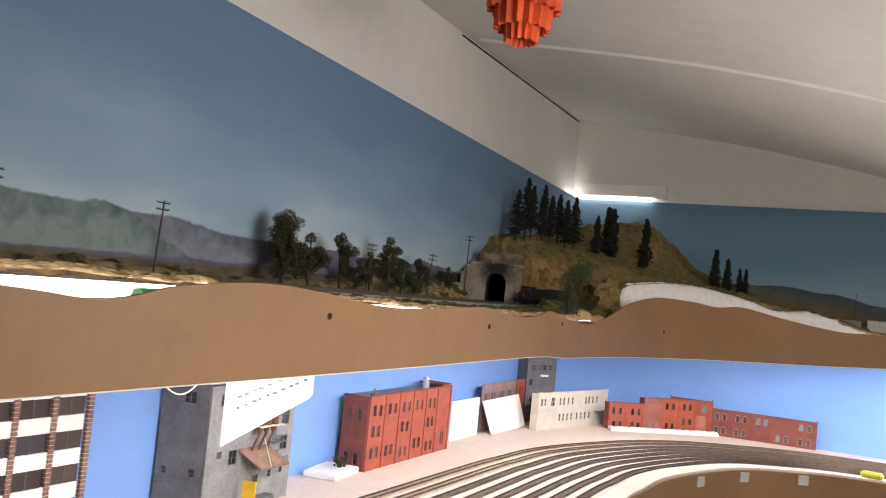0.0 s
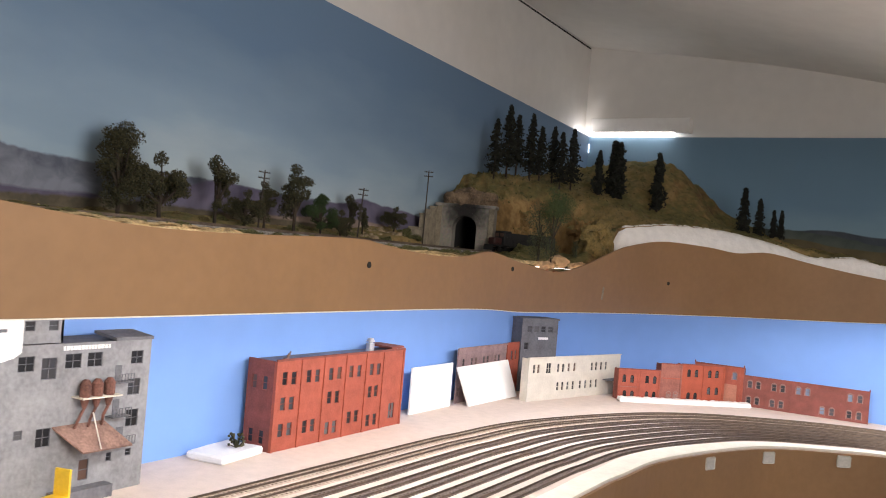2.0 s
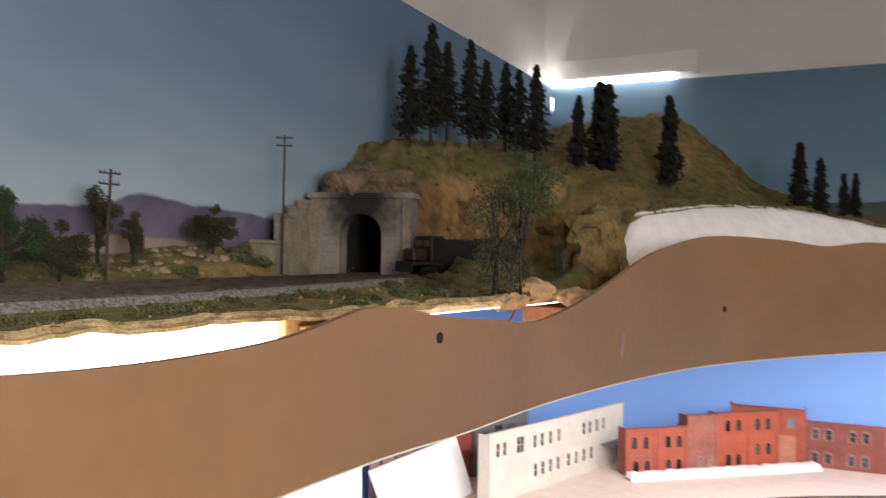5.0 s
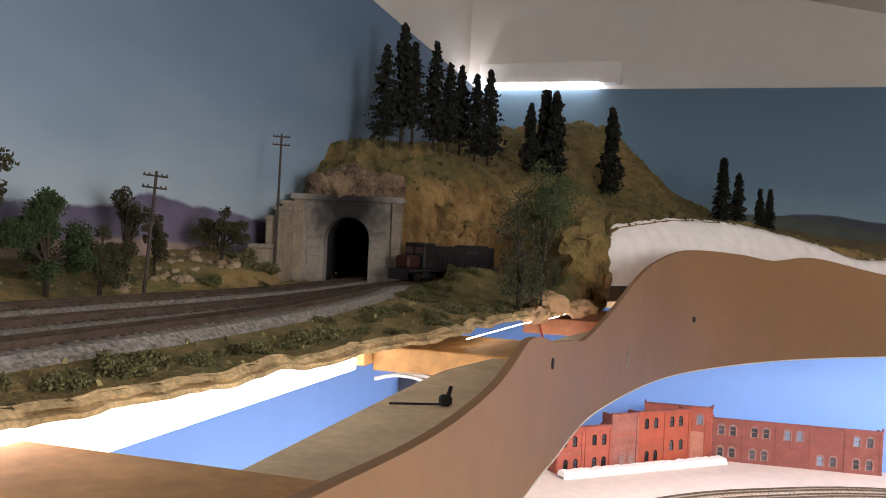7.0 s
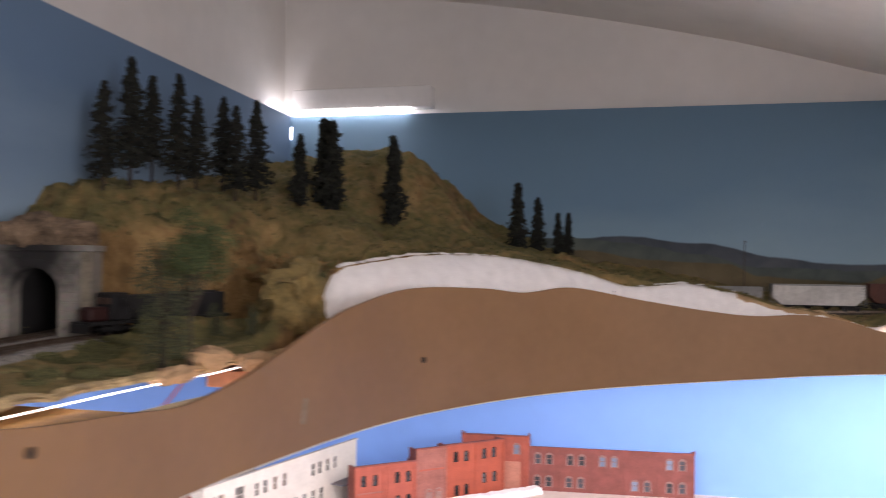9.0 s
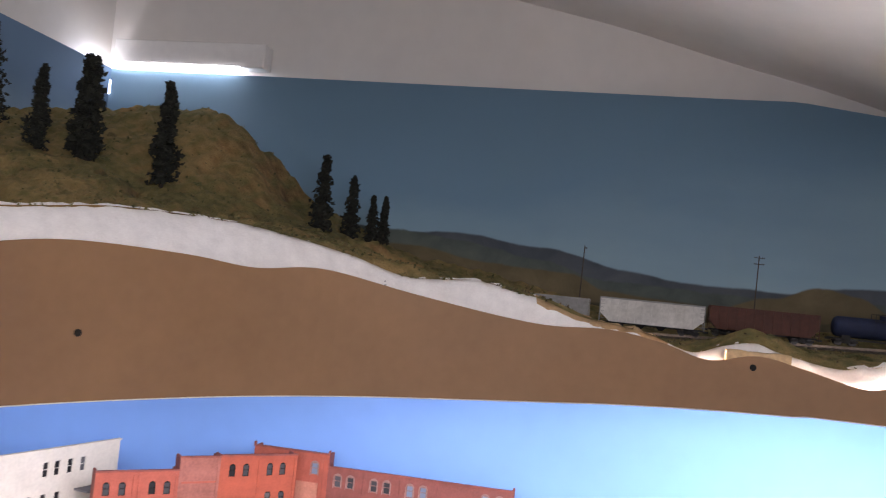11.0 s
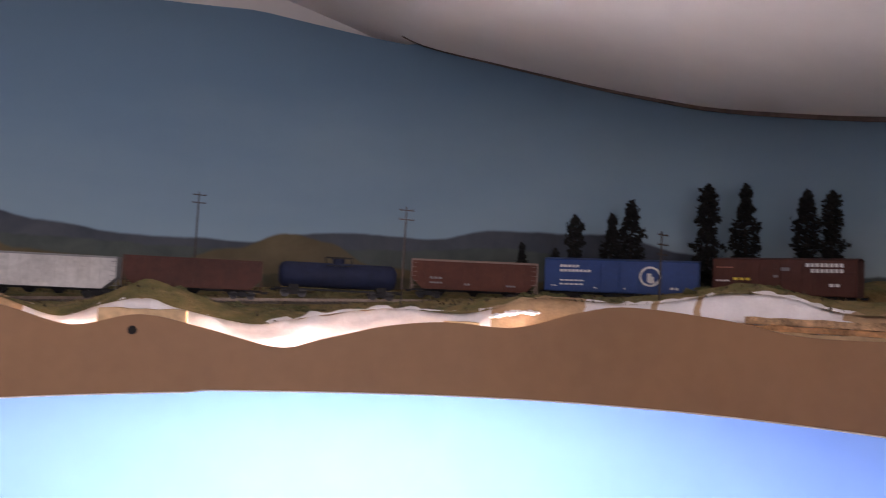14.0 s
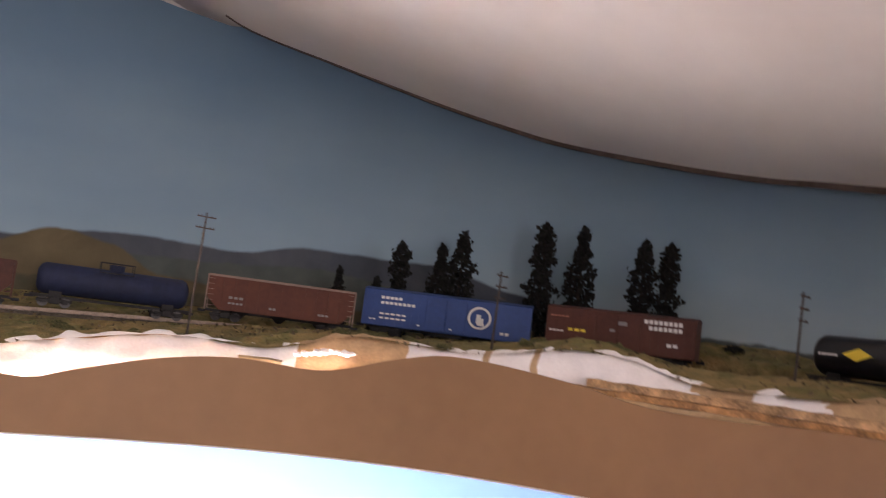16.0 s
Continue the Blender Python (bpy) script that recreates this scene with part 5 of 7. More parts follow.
def earth(name):
    """Scenic ground: dry grass tufts over soil, bare tan rock where it is steep."""
    m = bpy.data.materials.new(name)
    m.use_nodes = True
    nt = m.node_tree
    ln_, nd = nt.links.new, nt.nodes.new
    bs = nt.nodes["Principled BSDF"]
    bs.inputs["Roughness"].default_value = 0.97
    g, sep = nd("ShaderNodeNewGeometry"), nd("ShaderNodeSeparateXYZ")
    ln_(g.outputs["Normal"], sep.inputs["Vector"])
    co = nd("ShaderNodeTexCoord")
    n1, n2, n3 = (nd("ShaderNodeTexNoise") for _ in range(3))
    for n, sc, de in ((n1, 7, 5), (n2, 55, 6), (n3, 320, 3)):
        n.inputs["Scale"].default_value, n.inputs["Detail"].default_value = sc, de
        ln_(co.outputs["Object"], n.inputs["Vector"])
    grass, rock = nd("ShaderNodeValToRGB"), nd("ShaderNodeValToRGB")
    for r, cols in ((grass, ((0.30, (0.075, 0.076, 0.025)), (0.46, (0.175, 0.150, 0.049)), (0.60, (0.30, 0.212, 0.080)), (0.75, (0.150, 0.160, 0.056)))), (rock, ((0.32, (0.103, 0.0625, 0.0225)), (0.5, (0.281, 0.17, 0.0625)), (0.62, (0.425, 0.278, 0.112)), (0.75, (0.206, 0.147, 0.0525))))):
        e = r.color_ramp.elements
        e[0].position, e[0].color = cols[0][0], (*cols[0][1], 1)
        e[1].position, e[1].color = cols[-1][0], (*cols[-1][1], 1)
        for p, c in cols[1:-1]:
            e.new(p).color = (*c, 1)
    mixn = nd("ShaderNodeMix")
    mixn.inputs["Factor"].default_value = 0.5
    ln_(n1.outputs["Fac"], mixn.inputs["A"])
    ln_(n2.outputs["Fac"], mixn.inputs["B"])
    ln_(mixn.outputs["Result"], grass.inputs["Fac"])
    ln_(mixn.outputs["Result"], rock.inputs["Fac"])
    st = nd("ShaderNodeMapRange")
    st.inputs["From Min"].default_value, st.inputs["From Max"].default_value = 0.80, 0.52
    wob = nd("ShaderNodeMath")
    wob.operation = "MULTIPLY_ADD"
    wob.inputs[1].default_value = 0.25
    ln_(n2.outputs["Fac"], wob.inputs[0])
    ln_(sep.outputs["Z"], wob.inputs[2])
    sub = nd("ShaderNodeMath")
    sub.operation = "SUBTRACT"
    sub.inputs[1].default_value = 0.125
    ln_(wob.outputs["Value"], sub.inputs[0])
    ln_(sub.outputs["Value"], st.inputs["Value"])
    mx = nd("ShaderNodeMix")
    mx.data_type = "RGBA"
    ln_(st.outputs["Result"], mx.inputs["Factor"])
    ln_(grass.outputs["Color"], mx.inputs[6])
    ln_(rock.outputs["Color"], mx.inputs[7])
    ln_(mx.outputs[2], bs.inputs["Base Color"])
    bp = nd("ShaderNodeBump")
    bp.inputs["Strength"].default_value, bp.inputs["Distance"].default_value = 1.0, 0.004
    ad = nd("ShaderNodeMath")
    ad.operation = "ADD"
    ln_(n2.outputs["Fac"], ad.inputs[0])
    ln_(n3.outputs["Fac"], ad.inputs[1])
    ln_(ad.outputs["Value"], bp.inputs["Height"])
    ln_(bp.outputs["Normal"], bs.inputs["Normal"])
    return m


M_EARTH = earth("scenic_earth")
rows = [[(gx[i, j], gy[i, j], gz[i, j]) for j in range(NV)] for i in range(NS)]
v, f = sheet(rows)
pc, ps = math.cos(radians(PORTAL[3])), math.sin(radians(PORTAL[3]))


def in_bore(face):
    x, y, z = np.mean([v[i] for i in face], axis=0)
    dx, dy = x - PORTAL[0], y - PORTAL[1]
    u, w = dx * pc + dy * ps, -dx * ps + dy * pc
    return abs(u) < 0.060 and -0.012 < w < 0.13 and PORTAL[2] + 0.004 < z < PORTAL[2] + 0.102


f = [q for q in f if not in_bore(q)]
tagged(part("ground", raw("ground", v, f, M_EARTH, True)), "scenic model ground with dry grass, soil and a rocky hill", "ground", kind="structure")

rr = random.Random(77)
for name, label, count, keep, lo, hi, big in (
        ("hill_grass", "short olive and tan model grass covering the hill", 26000, lambda p: p[2] > 1.525 and p[0] < 1.0, (0.042, 0.048, 0.015), (0.205, 0.172, 0.066), 0.0030),
        ("verge_grass", "short dry model grass along the tracks", 16000, lambda p: p[2] <= 1.525 and p[0] < 0.9 and p[1] < -0.95, (0.115, 0.105, 0.040), (0.38, 0.32, 0.135), 0.0022),
        ("trackside_grass", "dark dry model grass before the freight train", 12000, lambda p: p[0] >= 0.9, (0.045, 0.036, 0.018), (0.17, 0.125, 0.065), 0.0024)):
    vs_, fs_ = [], []
    for _ in range(count):
        i, j = rr.randrange(2, NS - 2), rr.randrange(0, NV - 2)
        p = V3((gx[i, j], gy[i, j], gz[i, j]))
        p += V3((rr.gauss(0, 0.002), rr.gauss(0, 0.002), 0))
        if not keep(p) or noise.noise(p * 30) + rr.gauss(0, 0.25) < -0.05:
            continue
        near = min(float(np.min((ln_[0][::3, 0] - p.x) ** 2 + (ln_[0][::3, 1] - p.y) ** 2)) for ln_ in LINES)
        if near < 0.027 ** 2:
            continue
        b = rr.uniform(0.5, 1.2) * big
        a = rr.uniform(0, 6.283)
        c = V3((math.cos(a), math.sin(a), 0)) * b * 0.8
        up = V3((rr.gauss(0, 0.5), rr.gauss(0, 0.5), 1)) * b
        k = len(vs_)
        vs_ += [p - c - up * 0.3, p + c - up * 0.3, p + up + c * 0.4, p + up * 0.9 - c * 0.6]
        fs_ += [(k, k + 1, k + 2, k + 3)]
    tagged(part(name, raw(name, vs_, fs_, foliage(name + "_tint", lo, hi))), label, "grass", kind="stuff")

# sawn foam and plywood edge under the scenery of the west side
k1 = int(np.searchsorted(sf, 2.735))
rr = random.Random(21)
rows = []
for i in range(k1):
    p, n = inner[i], nf[i]
    w = 0.003 * noise.noise((sf[i] * 40, 0.5, 0)) + 0.0025 * noise.noise((sf[i] * 170, 2.5, 0))
    z = gz[i, 0]
    rows.append([(*(p + n * 0.002), z + 0.001), (*(p - n * (0.002 + w)), z - 0.0015), (*(p - n * (0.001 - w)), z - 0.003), (*(p - n * (0.005 + w)), z - 0.0036), (*(p - n * 0.005), z - 0.0062), (*(p + n * 0.03), z - 0.0062)])
v, f = sheet(rows)
tagged(part("foam_edge", raw("foam_edge", v, f, M_FOAM)), "crumbly tan sawn foam edge of the scenery base", "trim", kind="structure")
rows = [[(*(inner[i] + nf[i] * 0.10), 1.464), (*(inner[i] + nf[i] * 0.10), 1.474), (pr[i][0], pr[i][1], 1.474), (pr[i][0], pr[i][1], 1.464), (*(inner[i] + nf[i] * 0.10), 1.464)] for i in range(0, NS, 4)]
v, f = sheet(rows)
tagged(part("upper_deck", raw("upper_deck", v, f, M_PLYWOOD)), "plywood base of the upper deck", "deck", kind="structure")

# plaster shell along the front of the north side
SP = np.linspace(2.750, lengths(FRONT)[-1] - 0.02, 420)
pp, pn = along(FRONT, SP)
zt_, zp_ = curve_of(TOP_Z, SP), curve_of(PLASTER_Z, SP) - 0.004
dep = np.interp(SP, sf, depth)
rows = []
for i in range(len(SP)):
    tear = 0.006 * noise.noise((SP[i] * 60, 0, 7)) + 0.0025 * noise.noise((SP[i] * 230, 0, 3))
    a = min(1, max(0, (2.97 - SP[i]) / 0.2))
    near, z0, z1 = 0.024 * (1 - a) + (dep[i] - 0.02) * a, (min(zt_[i], zp_[i]) - 0.05) * (1 - a) + 1.507 * a, 1.516 + (zp_[i] + tear * 0.8 - 1.516) * min(1, max(0, (SP[i] - 2.748) / 0.05)) ** 0.8
    z0 = max(z0, float(np.interp(SP[i], [q for q, _ in LOW_Z], [h for _, h in LOW_Z])) + 0.012)
    row = []
    for u in np.linspace(0, 1, 9):
        q = pp[i] + pn[i] * (near + (dep[i] + 0.002 - near) * u ** 1.6)
        row.append((q[0] + 0.003 * noise.noise((SP[i] * 45, u * 4, 1)), q[1] + 0.003 * noise.noise((SP[i] * 45, u * 4, 9)), z0 + (z1 - z0) * (u ** 0.62) + 0.003 * noise.noise((SP[i] * 38, u * 5, 4))))
    q = pp[i] + pn[i] * (dep[i] + 0.012 + tear)
    row.append((q[0], q[1], z1 + 0.0035))
    rows.append(row)
v, f = sheet(rows)
shell = raw("plaster_shell", v, f, M_PLASTER, True)
shell.materials.append(mat("tan_bare_shell", (0.50, 0.34, 0.18), 0.9, 0.12, 50, 0.4))
for poly in shell.polygons:
    i, j = poly.index // 9, poly.index % 9
    sw = SP[i] + 0.02 * noise.noise((SP[i] * 20, j * 0.7, 2))
    if (4.062 < SP[i] < 4.152 and j > 1) or 4.212 < SP[i] < 4.217 or 4.250 < SP[i] < 4.254 or (3.44 < SP[i] < 3.60 and j > 6) or 3.585 < sw < 3.615 or (4.372 < sw < 4.415) or sw > 4.47:
        poly.material_index = 1
tagged(part("plaster_shell", shell), "bare white plaster shell of unfinished scenery, torn at its edges", "plaster", kind="structure")
bm = bmesh.new()
p, n = along(FRONT, np.array([3.24]))
for k in range(7):
    box(bm, p[0][0] + n[0][0] * (0.02 + 0.005 * k) - 0.0008, p[0][0] + n[0][0] * (0.02 + 0.005 * k) + 0.0008, p[0][1] + n[0][1] * (0.02 + 0.005 * k) - 0.0008, p[0][1] + n[0][1] * (0.02 + 0.005 * k) + 0.0008, 1.530 + 0.005 * k, 1.536 + 0.005 * k)
tagged(part("plaster_crack", bm, M_SLATE), "dark crack down the plaster shell", "trim", kind="structure")

# sawn plywood layers between fascia and plaster at the far end
for name, d0, d1, z0, z1, m_, a0, a1 in (("ply_strip", 0.010, 0.030, 1.503, 1.5135, M_PLYWOOD, 4.27, 4.75), ("ply_strip", 0.014, 0.033, 1.5138, 1.519, mat("split_plywood", (0.50, 0.27, 0.11), 0.75, 0.35, 70, 0.5), 4.27, 4.72), ("ply_strip", 0.019, 0.036, 1.5193, 1.5255, mat("pale_split_plywood", (0.56, 0.36, 0.18), 0.75, 0.35, 90, 0.5), 4.30, 4.66), ("ply_strip", 0.010, 0.04, 1.490, 1.5065, M_PLYWOOD, 4.02, 4.055), ("ply_strip", 0.0075, 0.03, 1.480, 1.5065, M_PLYWOOD, 3.692, 3.772)):
    s_ = np.linspace(a0, a1, 60)
    p, n = along(FRONT, s_)
    rows = []
    for i in range(60):
        w = 0.003 * noise.noise((s_[i] * 60, z0 * 90, 0))
        rows.append([(*(p[i] + n[i] * (d0 + w)), z0), (*(p[i] + n[i] * (d0 + w)), z1 + w * 0.5), (*(p[i] + n[i] * d1), z1 + w * 0.5), (*(p[i] + n[i] * d1), z0)])
    v, f = sheet(rows)
    tagged(part(name, raw(name, v, f, m_)), "rough sawn plywood layer behind the fascia", "trim", kind="structure")

md = thing("plaster_mound", "smooth tan unpainted plaster mound before the brown box car", "plaster mound", m=pose(1.862, -0.493, 1.531, 0, 0, -40))
bm = bmesh.new()
ball(bm, (0, 0, 0), 0.04, 1.1, 0.7, 0.62, 4)
rough(bm, 0.004, 40, 3)
rough(bm, 0.001, 200, 5)
part("mound", bm, mat("tan_bare_shell", (0.50, 0.34, 0.18)), md, smooth=True)
rr = random.Random(31)
for k in range(9):
    s_ = 4.066 + 0.0055 * k
    p, n = along(FRONT, np.array([s_]))
    ch = thing("plaster_chip", "small white plaster chip on the tan mound", "plaster chip", "plaster chips", pose(p[0][0] + n[0][0] * 0.022, p[0][1] + n[0][1] * 0.022, float(curve_of(TOP_Z, np.array([s_]))[0]) + 0.010 + 0.0012 * min(k, 9 - k), 30, 0, rr.uniform(0, 180)))
    bm = bmesh.new()
    ball(bm, (0, 0, 0), 0.0035 * rr.uniform(0.7, 1.3), 1.6, 0.9, 0.6, 2)
    rough(bm, 0.0012, 400, k)
    part("chip", bm, M_PLASTER, ch)

# cross beams and inner ledge in the open bay behind the fascia
M_BEAM = mat("orange_pine", (0.58, 0.33, 0.12), 0.6, 0.15, 18, 0.2)
for y0, y1, z1 in ((-1.86, -1.745, 1.472), (-1.37, -1.245, 1.470), (-0.985, -0.80, 1.470), (-2.25, -2.16, 1.472), (-2.60, -2.58, 1.472), (-2.95, -2.9, 1.472)):
    bm = bmesh.new()
    box(bm, 0.288 if y1 < -1.2 else 0.335, 0.436, y0, y1, z1 - 0.02, z1, 0.001)
    tagged(part("cross_beam", bm, M_BEAM if y1 < -1.1 else mat("red_brown_board", (0.42, 0.17, 0.075), 0.6, 0.15, 18, 0.2)), "orange pine cross beam of the deck frame", "beam", kind="structure")
bm = bmesh.new()
box(bm, 0.279, 0.287, -1.385, -1.245, 1.455, 1.4845, 0.0008)
tagged(part("edge_joist", bm, M_BEAM), "orange pine joist under the scenery edge", "beam", kind="structure")
s_ = np.linspace(1.3, 2.55, 80)
p, n = along(FRONT, s_)
wd = np.interp(s_, [1.3, 1.6, 1.8, 2.15, 2.3, 2.55], [0.03, 0.06, 0.068, 0.062, 0.03, 0.012])
rows = [[(*(p[i] + n[i] * 0.006), 1.452), (*(p[i] + n[i] * 0.006), 1.468), (*(p[i] + n[i] * (0.006 + wd[i])), 1.468), (*(p[i] + n[i] * (0.006 + wd[i])), 1.452), (*(p[i] + n[i] * 0.006), 1.452)] for i in range(80)]
v, f = sheet(rows)
# tube light on the ledge is put into a paler plywood colour
tagged(part("fascia_ledge", raw("fascia_ledge", v, f, mat("pale_plywood", (0.74, 0.60, 0.38), 0.7, 0.10, 25, 0.2))), "plywood ledge along the inside of the fascia, coloured paler for tube light", "ledge", kind="structure")

# light panel under the foam edge and tube behind the fascia
panel = thing("led_light_bar", "long bright white light panel glowing under the scenery edge", "light fixture", m=pose(0.28, 0, 0))
for y0, y1, z0, zt in ((-3.4, -2.9, 1.468, 1.4985), (-2.89, -2.3, 1.466, 1.4965), (-2.29, -1.386, 1.452, 1.485)):
    bm = bmesh.new()
    dx = 0.05 if y1 < -2.2 else 0.0
    box(bm, dx - 0.004, dx, y0, y1, z0, zt, 0.0005)
    part("diffuser", bm, M_PANEL, panel, "glowing white diffuser")
# glowing ribbon added for a thin bright line at the gap, no lamp there
s_ = np.linspace(2.26, 2.58, 24)
p, n = along(FRONT, s_)
p = p + n * (np.interp(s_, sf, depth) - 0.004)[:, None]
v, f = ribbon(p, np.full(24, 1.4776), np.full(24, 1.4784), 0.0012)
part("diffuser", raw("diffuser", [(a - 0.28, b, c) for a, b, c in v], f, M_PANEL), None, panel, "glowing white diffuser")
strip = thing("fascia_light", "bright light tube hidden behind the fascia", "light fixture")
s_ = np.linspace(3.60, 4.14, 30)
p, n = along(FRONT, s_)
p = p + n * 0.016
bm = bmesh.new()
for a, b in zip(p, p[1:]):
    rod(bm, (*a, 1.452), (*b, 1.452), 0.0075, n=8)
part("tube", bm, M_HOT, strip)

# light tubes under the deck
for i, (x, y, rz, w) in enumerate(TUBES):
    t_ = thing("light_tube", "glowing white light tube under the upper deck", "light fixture", "light tubes", pose(x, y, TUBE_Z[i], 0, 0, rz))
    bm = bmesh.new()
    rod(bm, (-w / 2, 0, 0), (w / 2, 0, 0), 0.008, n=14)
    part("tube", bm, M_TUBE, t_, "bright white tube")
    bm = bmesh.new()
    box(bm, -w / 2 - 0.01, w / 2 + 0.01, -0.010, 0.010, 0.007, 0.016, 0.002)
    part("batten", bm, M_FOAMCORE, t_)

# ---- upper tracks ----
track("tunnel_track", "weathered track curving into the tunnel on grey ballast", TUNNEL_LINE, 1.5045, M_BALLAST, 0.040, 0.005, 0.0072, tie=0.0125, near=(-1.95, -1.0))
track("centre_track", "weathered track passing the tunnel on grey ballast", CENTRE_LINE, 1.5045, M_BALLAST, 0.040, 0.005, 0.0072, tie=0.0125, near=(-1.95, -1.0))
track("siding_track", "weathered siding joining the middle track", NEAR_LINE, 1.5045, M_BALLAST, 0.040, 0.005, 0.0072, tie=0.0125, near=(-1.95, -1.0))
track("train_track", "weathered track under the freight train along the backdrop", TRAIN_LINE, TRAIN_Z, mat("dark_cinder_bed", (0.11, 0.092, 0.07), 0.95, 0.3, 200, 0.8, 400), 0.032, 0.002, 0.0075)

# ---- tunnel portal ----
PA = math.degrees(math.atan2(0.018, 0.059))
portal = thing("tunnel_portal", "cast concrete tunnel portal with soot over its arched mouth", "tunnel portal", m=pose(0.088, -0.972, 1.497, 0, 0, PA))
OW, SPR, PH, PW = 0.030, 0.058, 0.109, 0.072
vs, fs = [], []
arcp = [(OW * math.cos(a), SPR + 0.030 * math.sin(a)) for a in np.linspace(0, math.pi, 17)]
ins = [(OW, 0.0)] + arcp + [(-OW, 0.0)]
outs = [(PW, 0.0)] + [(PW * math.copysign(min(1, abs(math.cos(a)) * 1.5), math.cos(a)), min(PH, SPR + (PH - SPR) * math.sin(a) * 1.5)) for a in np.linspace(0, math.pi, 17)] + [(-PW, 0.0)]
for y in (0.0, 0.035):
    for ring in (ins, outs):
        vs += [(x, y, z) for x, z in ring]
n_ = len(ins)
for i in range(n_ - 1):
    fs += [(i, i + 1, n_ + i + 1, n_ + i), (2 * n_ + i + 1, 2 * n_ + i, 3 * n_ + i, 3 * n_ + i + 1), (i + 1, i, 2 * n_ + i, 2 * n_ + i + 1), (n_ + i, n_ + i + 1, 3 * n_ + i + 1, 3 * n_ + i)]


def sooty(name):
    """Concrete with a smoke stain that rises from the crown of the arch."""
    m = bpy.data.materials.new(name)
    m.use_nodes = True
    nt = m.node_tree
    ln_, nd = nt.links.new, nt.nodes.new
    bs = nt.nodes["Principled BSDF"]
    bs.inputs["Roughness"].default_value = 0.92
    co, mp = nd("ShaderNodeTexCoord"), nd("ShaderNodeMapping")
    mp.inputs["Location"].default_value, mp.inputs["Scale"].default_value = (0, 0, -0.102 * 11), (11.0, 0, 11)
    ln_(co.outputs["Object"], mp.inputs["Vector"])
    le = nd("ShaderNodeVectorMath")
    le.operation = "LENGTH"
    ln_(mp.outputs["Vector"], le.inputs[0])
    ns = nd("ShaderNodeTexNoise")
    ns.inputs["Scale"].default_value, ns.inputs["Detail"].default_value = 70, 6
    ln_(co.outputs["Object"], ns.inputs["Vector"])
    ad = nd("ShaderNodeMath")
    ad.operation = "MULTIPLY_ADD"
    ad.inputs[1].default_value = 0.5
    ln_(ns.outputs["Fac"], ad.inputs[0])
    ln_(le.outputs["Value"], ad.inputs[2])
    r = nd("ShaderNodeValToRGB")
    e = r.color_ramp.elements
    e[0].position, e[0].color = 0.48, (0.018, 0.016, 0.014, 1)
    e[1].position, e[1].color = 0.98, (0.262, 0.225, 0.165, 1)
    e.new(0.70).color = (0.09, 0.08, 0.065, 1)
    ln_(ad.outputs["Value"], r.inputs["Fac"])
    n2, mx = nd("ShaderNodeTexNoise"), nd("ShaderNodeMix")
    n2.inputs["Scale"].default_value, n2.inputs["Detail"].default_value = 160, 5
    ln_(co.outputs["Object"], n2.inputs["Vector"])
    mx.data_type, mx.blend_type = "RGBA", "MULTIPLY"
    mx.inputs["Factor"].default_value = 0.6
    ln_(r.outputs["Color"], mx.inputs[6])
    ln_(n2.outputs["Color"], mx.inputs[7])
    hs = nd("ShaderNodeHueSaturation")
    hs.inputs["Saturation"].default_value, hs.inputs["Value"].default_value = 0.6, 1.5
    ln_(mx.outputs[2], hs.inputs["Color"])
    ln_(hs.outputs["Color"], bs.inputs["Base Color"])
    return m


M_SOOTY = sooty("sooty_concrete")
part("face", raw("face", vs, fs, M_SOOTY), None, portal)
bm = bmesh.new()
box(bm, -PW - 0.004, PW + 0.004, -0.005, 0.035, PH, PH + 0.008, 0.001)
part("coping", bm, M_SOOTY, portal, "projecting coping stone")
for sx in (-1, 1):
    for k in range(8):
        bm = bmesh.new()
        w = 0.021 if k % 2 else 0.0195
        xa, xb = sorted((sx * (OW + 0.003), sx * (OW + 0.003 + w)))
        box(bm, xa, xb, -0.0010, 0.001, 0.0115 * k + 0.0004, 0.0115 * k + 0.0113, 0.0005)
        part("block", bm, M_SOOTY, portal)
    bm = bmesh.new()
    xa, xb = sorted((sx * (PW - 0.013), sx * PW))
    box(bm, xa, xb, -0.004, 0.001, 0, PH, 0.001)
    part("pilaster", bm, M_CONCRETE, portal)
for k in range(14):
    a_ = 0.12 + (math.pi - 0.24) * k / 13
    q = Matrix.Translation((0.036 * math.cos(a_), -0.001, SPR + 0.036 * math.sin(a_))) @ Matrix.Rotation(-(a_ - math.pi / 2), 4, "Y")
    bm = bmesh.new()
    bmesh.ops.create_cube(bm, size=1, matrix=q @ Matrix.Diagonal((0.0088, 0.0036, 0.010, 1)))
    part("arch_stone", bm, M_SOOTY, portal, "sooty arch stone")
bm = bmesh.new()
n_ = 9
vs, fs = [], []
for y in (0.001, 0.16):
    vs += [(x * 1.02, y, z * 1.01) for x, z in ins]
m_ = len(ins)
fs = [(i, i + 1, m_ + i + 1, m_ + i) for i in range(m_ - 1)] + [tuple(range(m_, 2 * m_))]
bm.free()
part("bore", raw("bore", vs, fs, M_NEARBLACK), None, portal, "soot-black tunnel lining")
wing = radians(85.4)
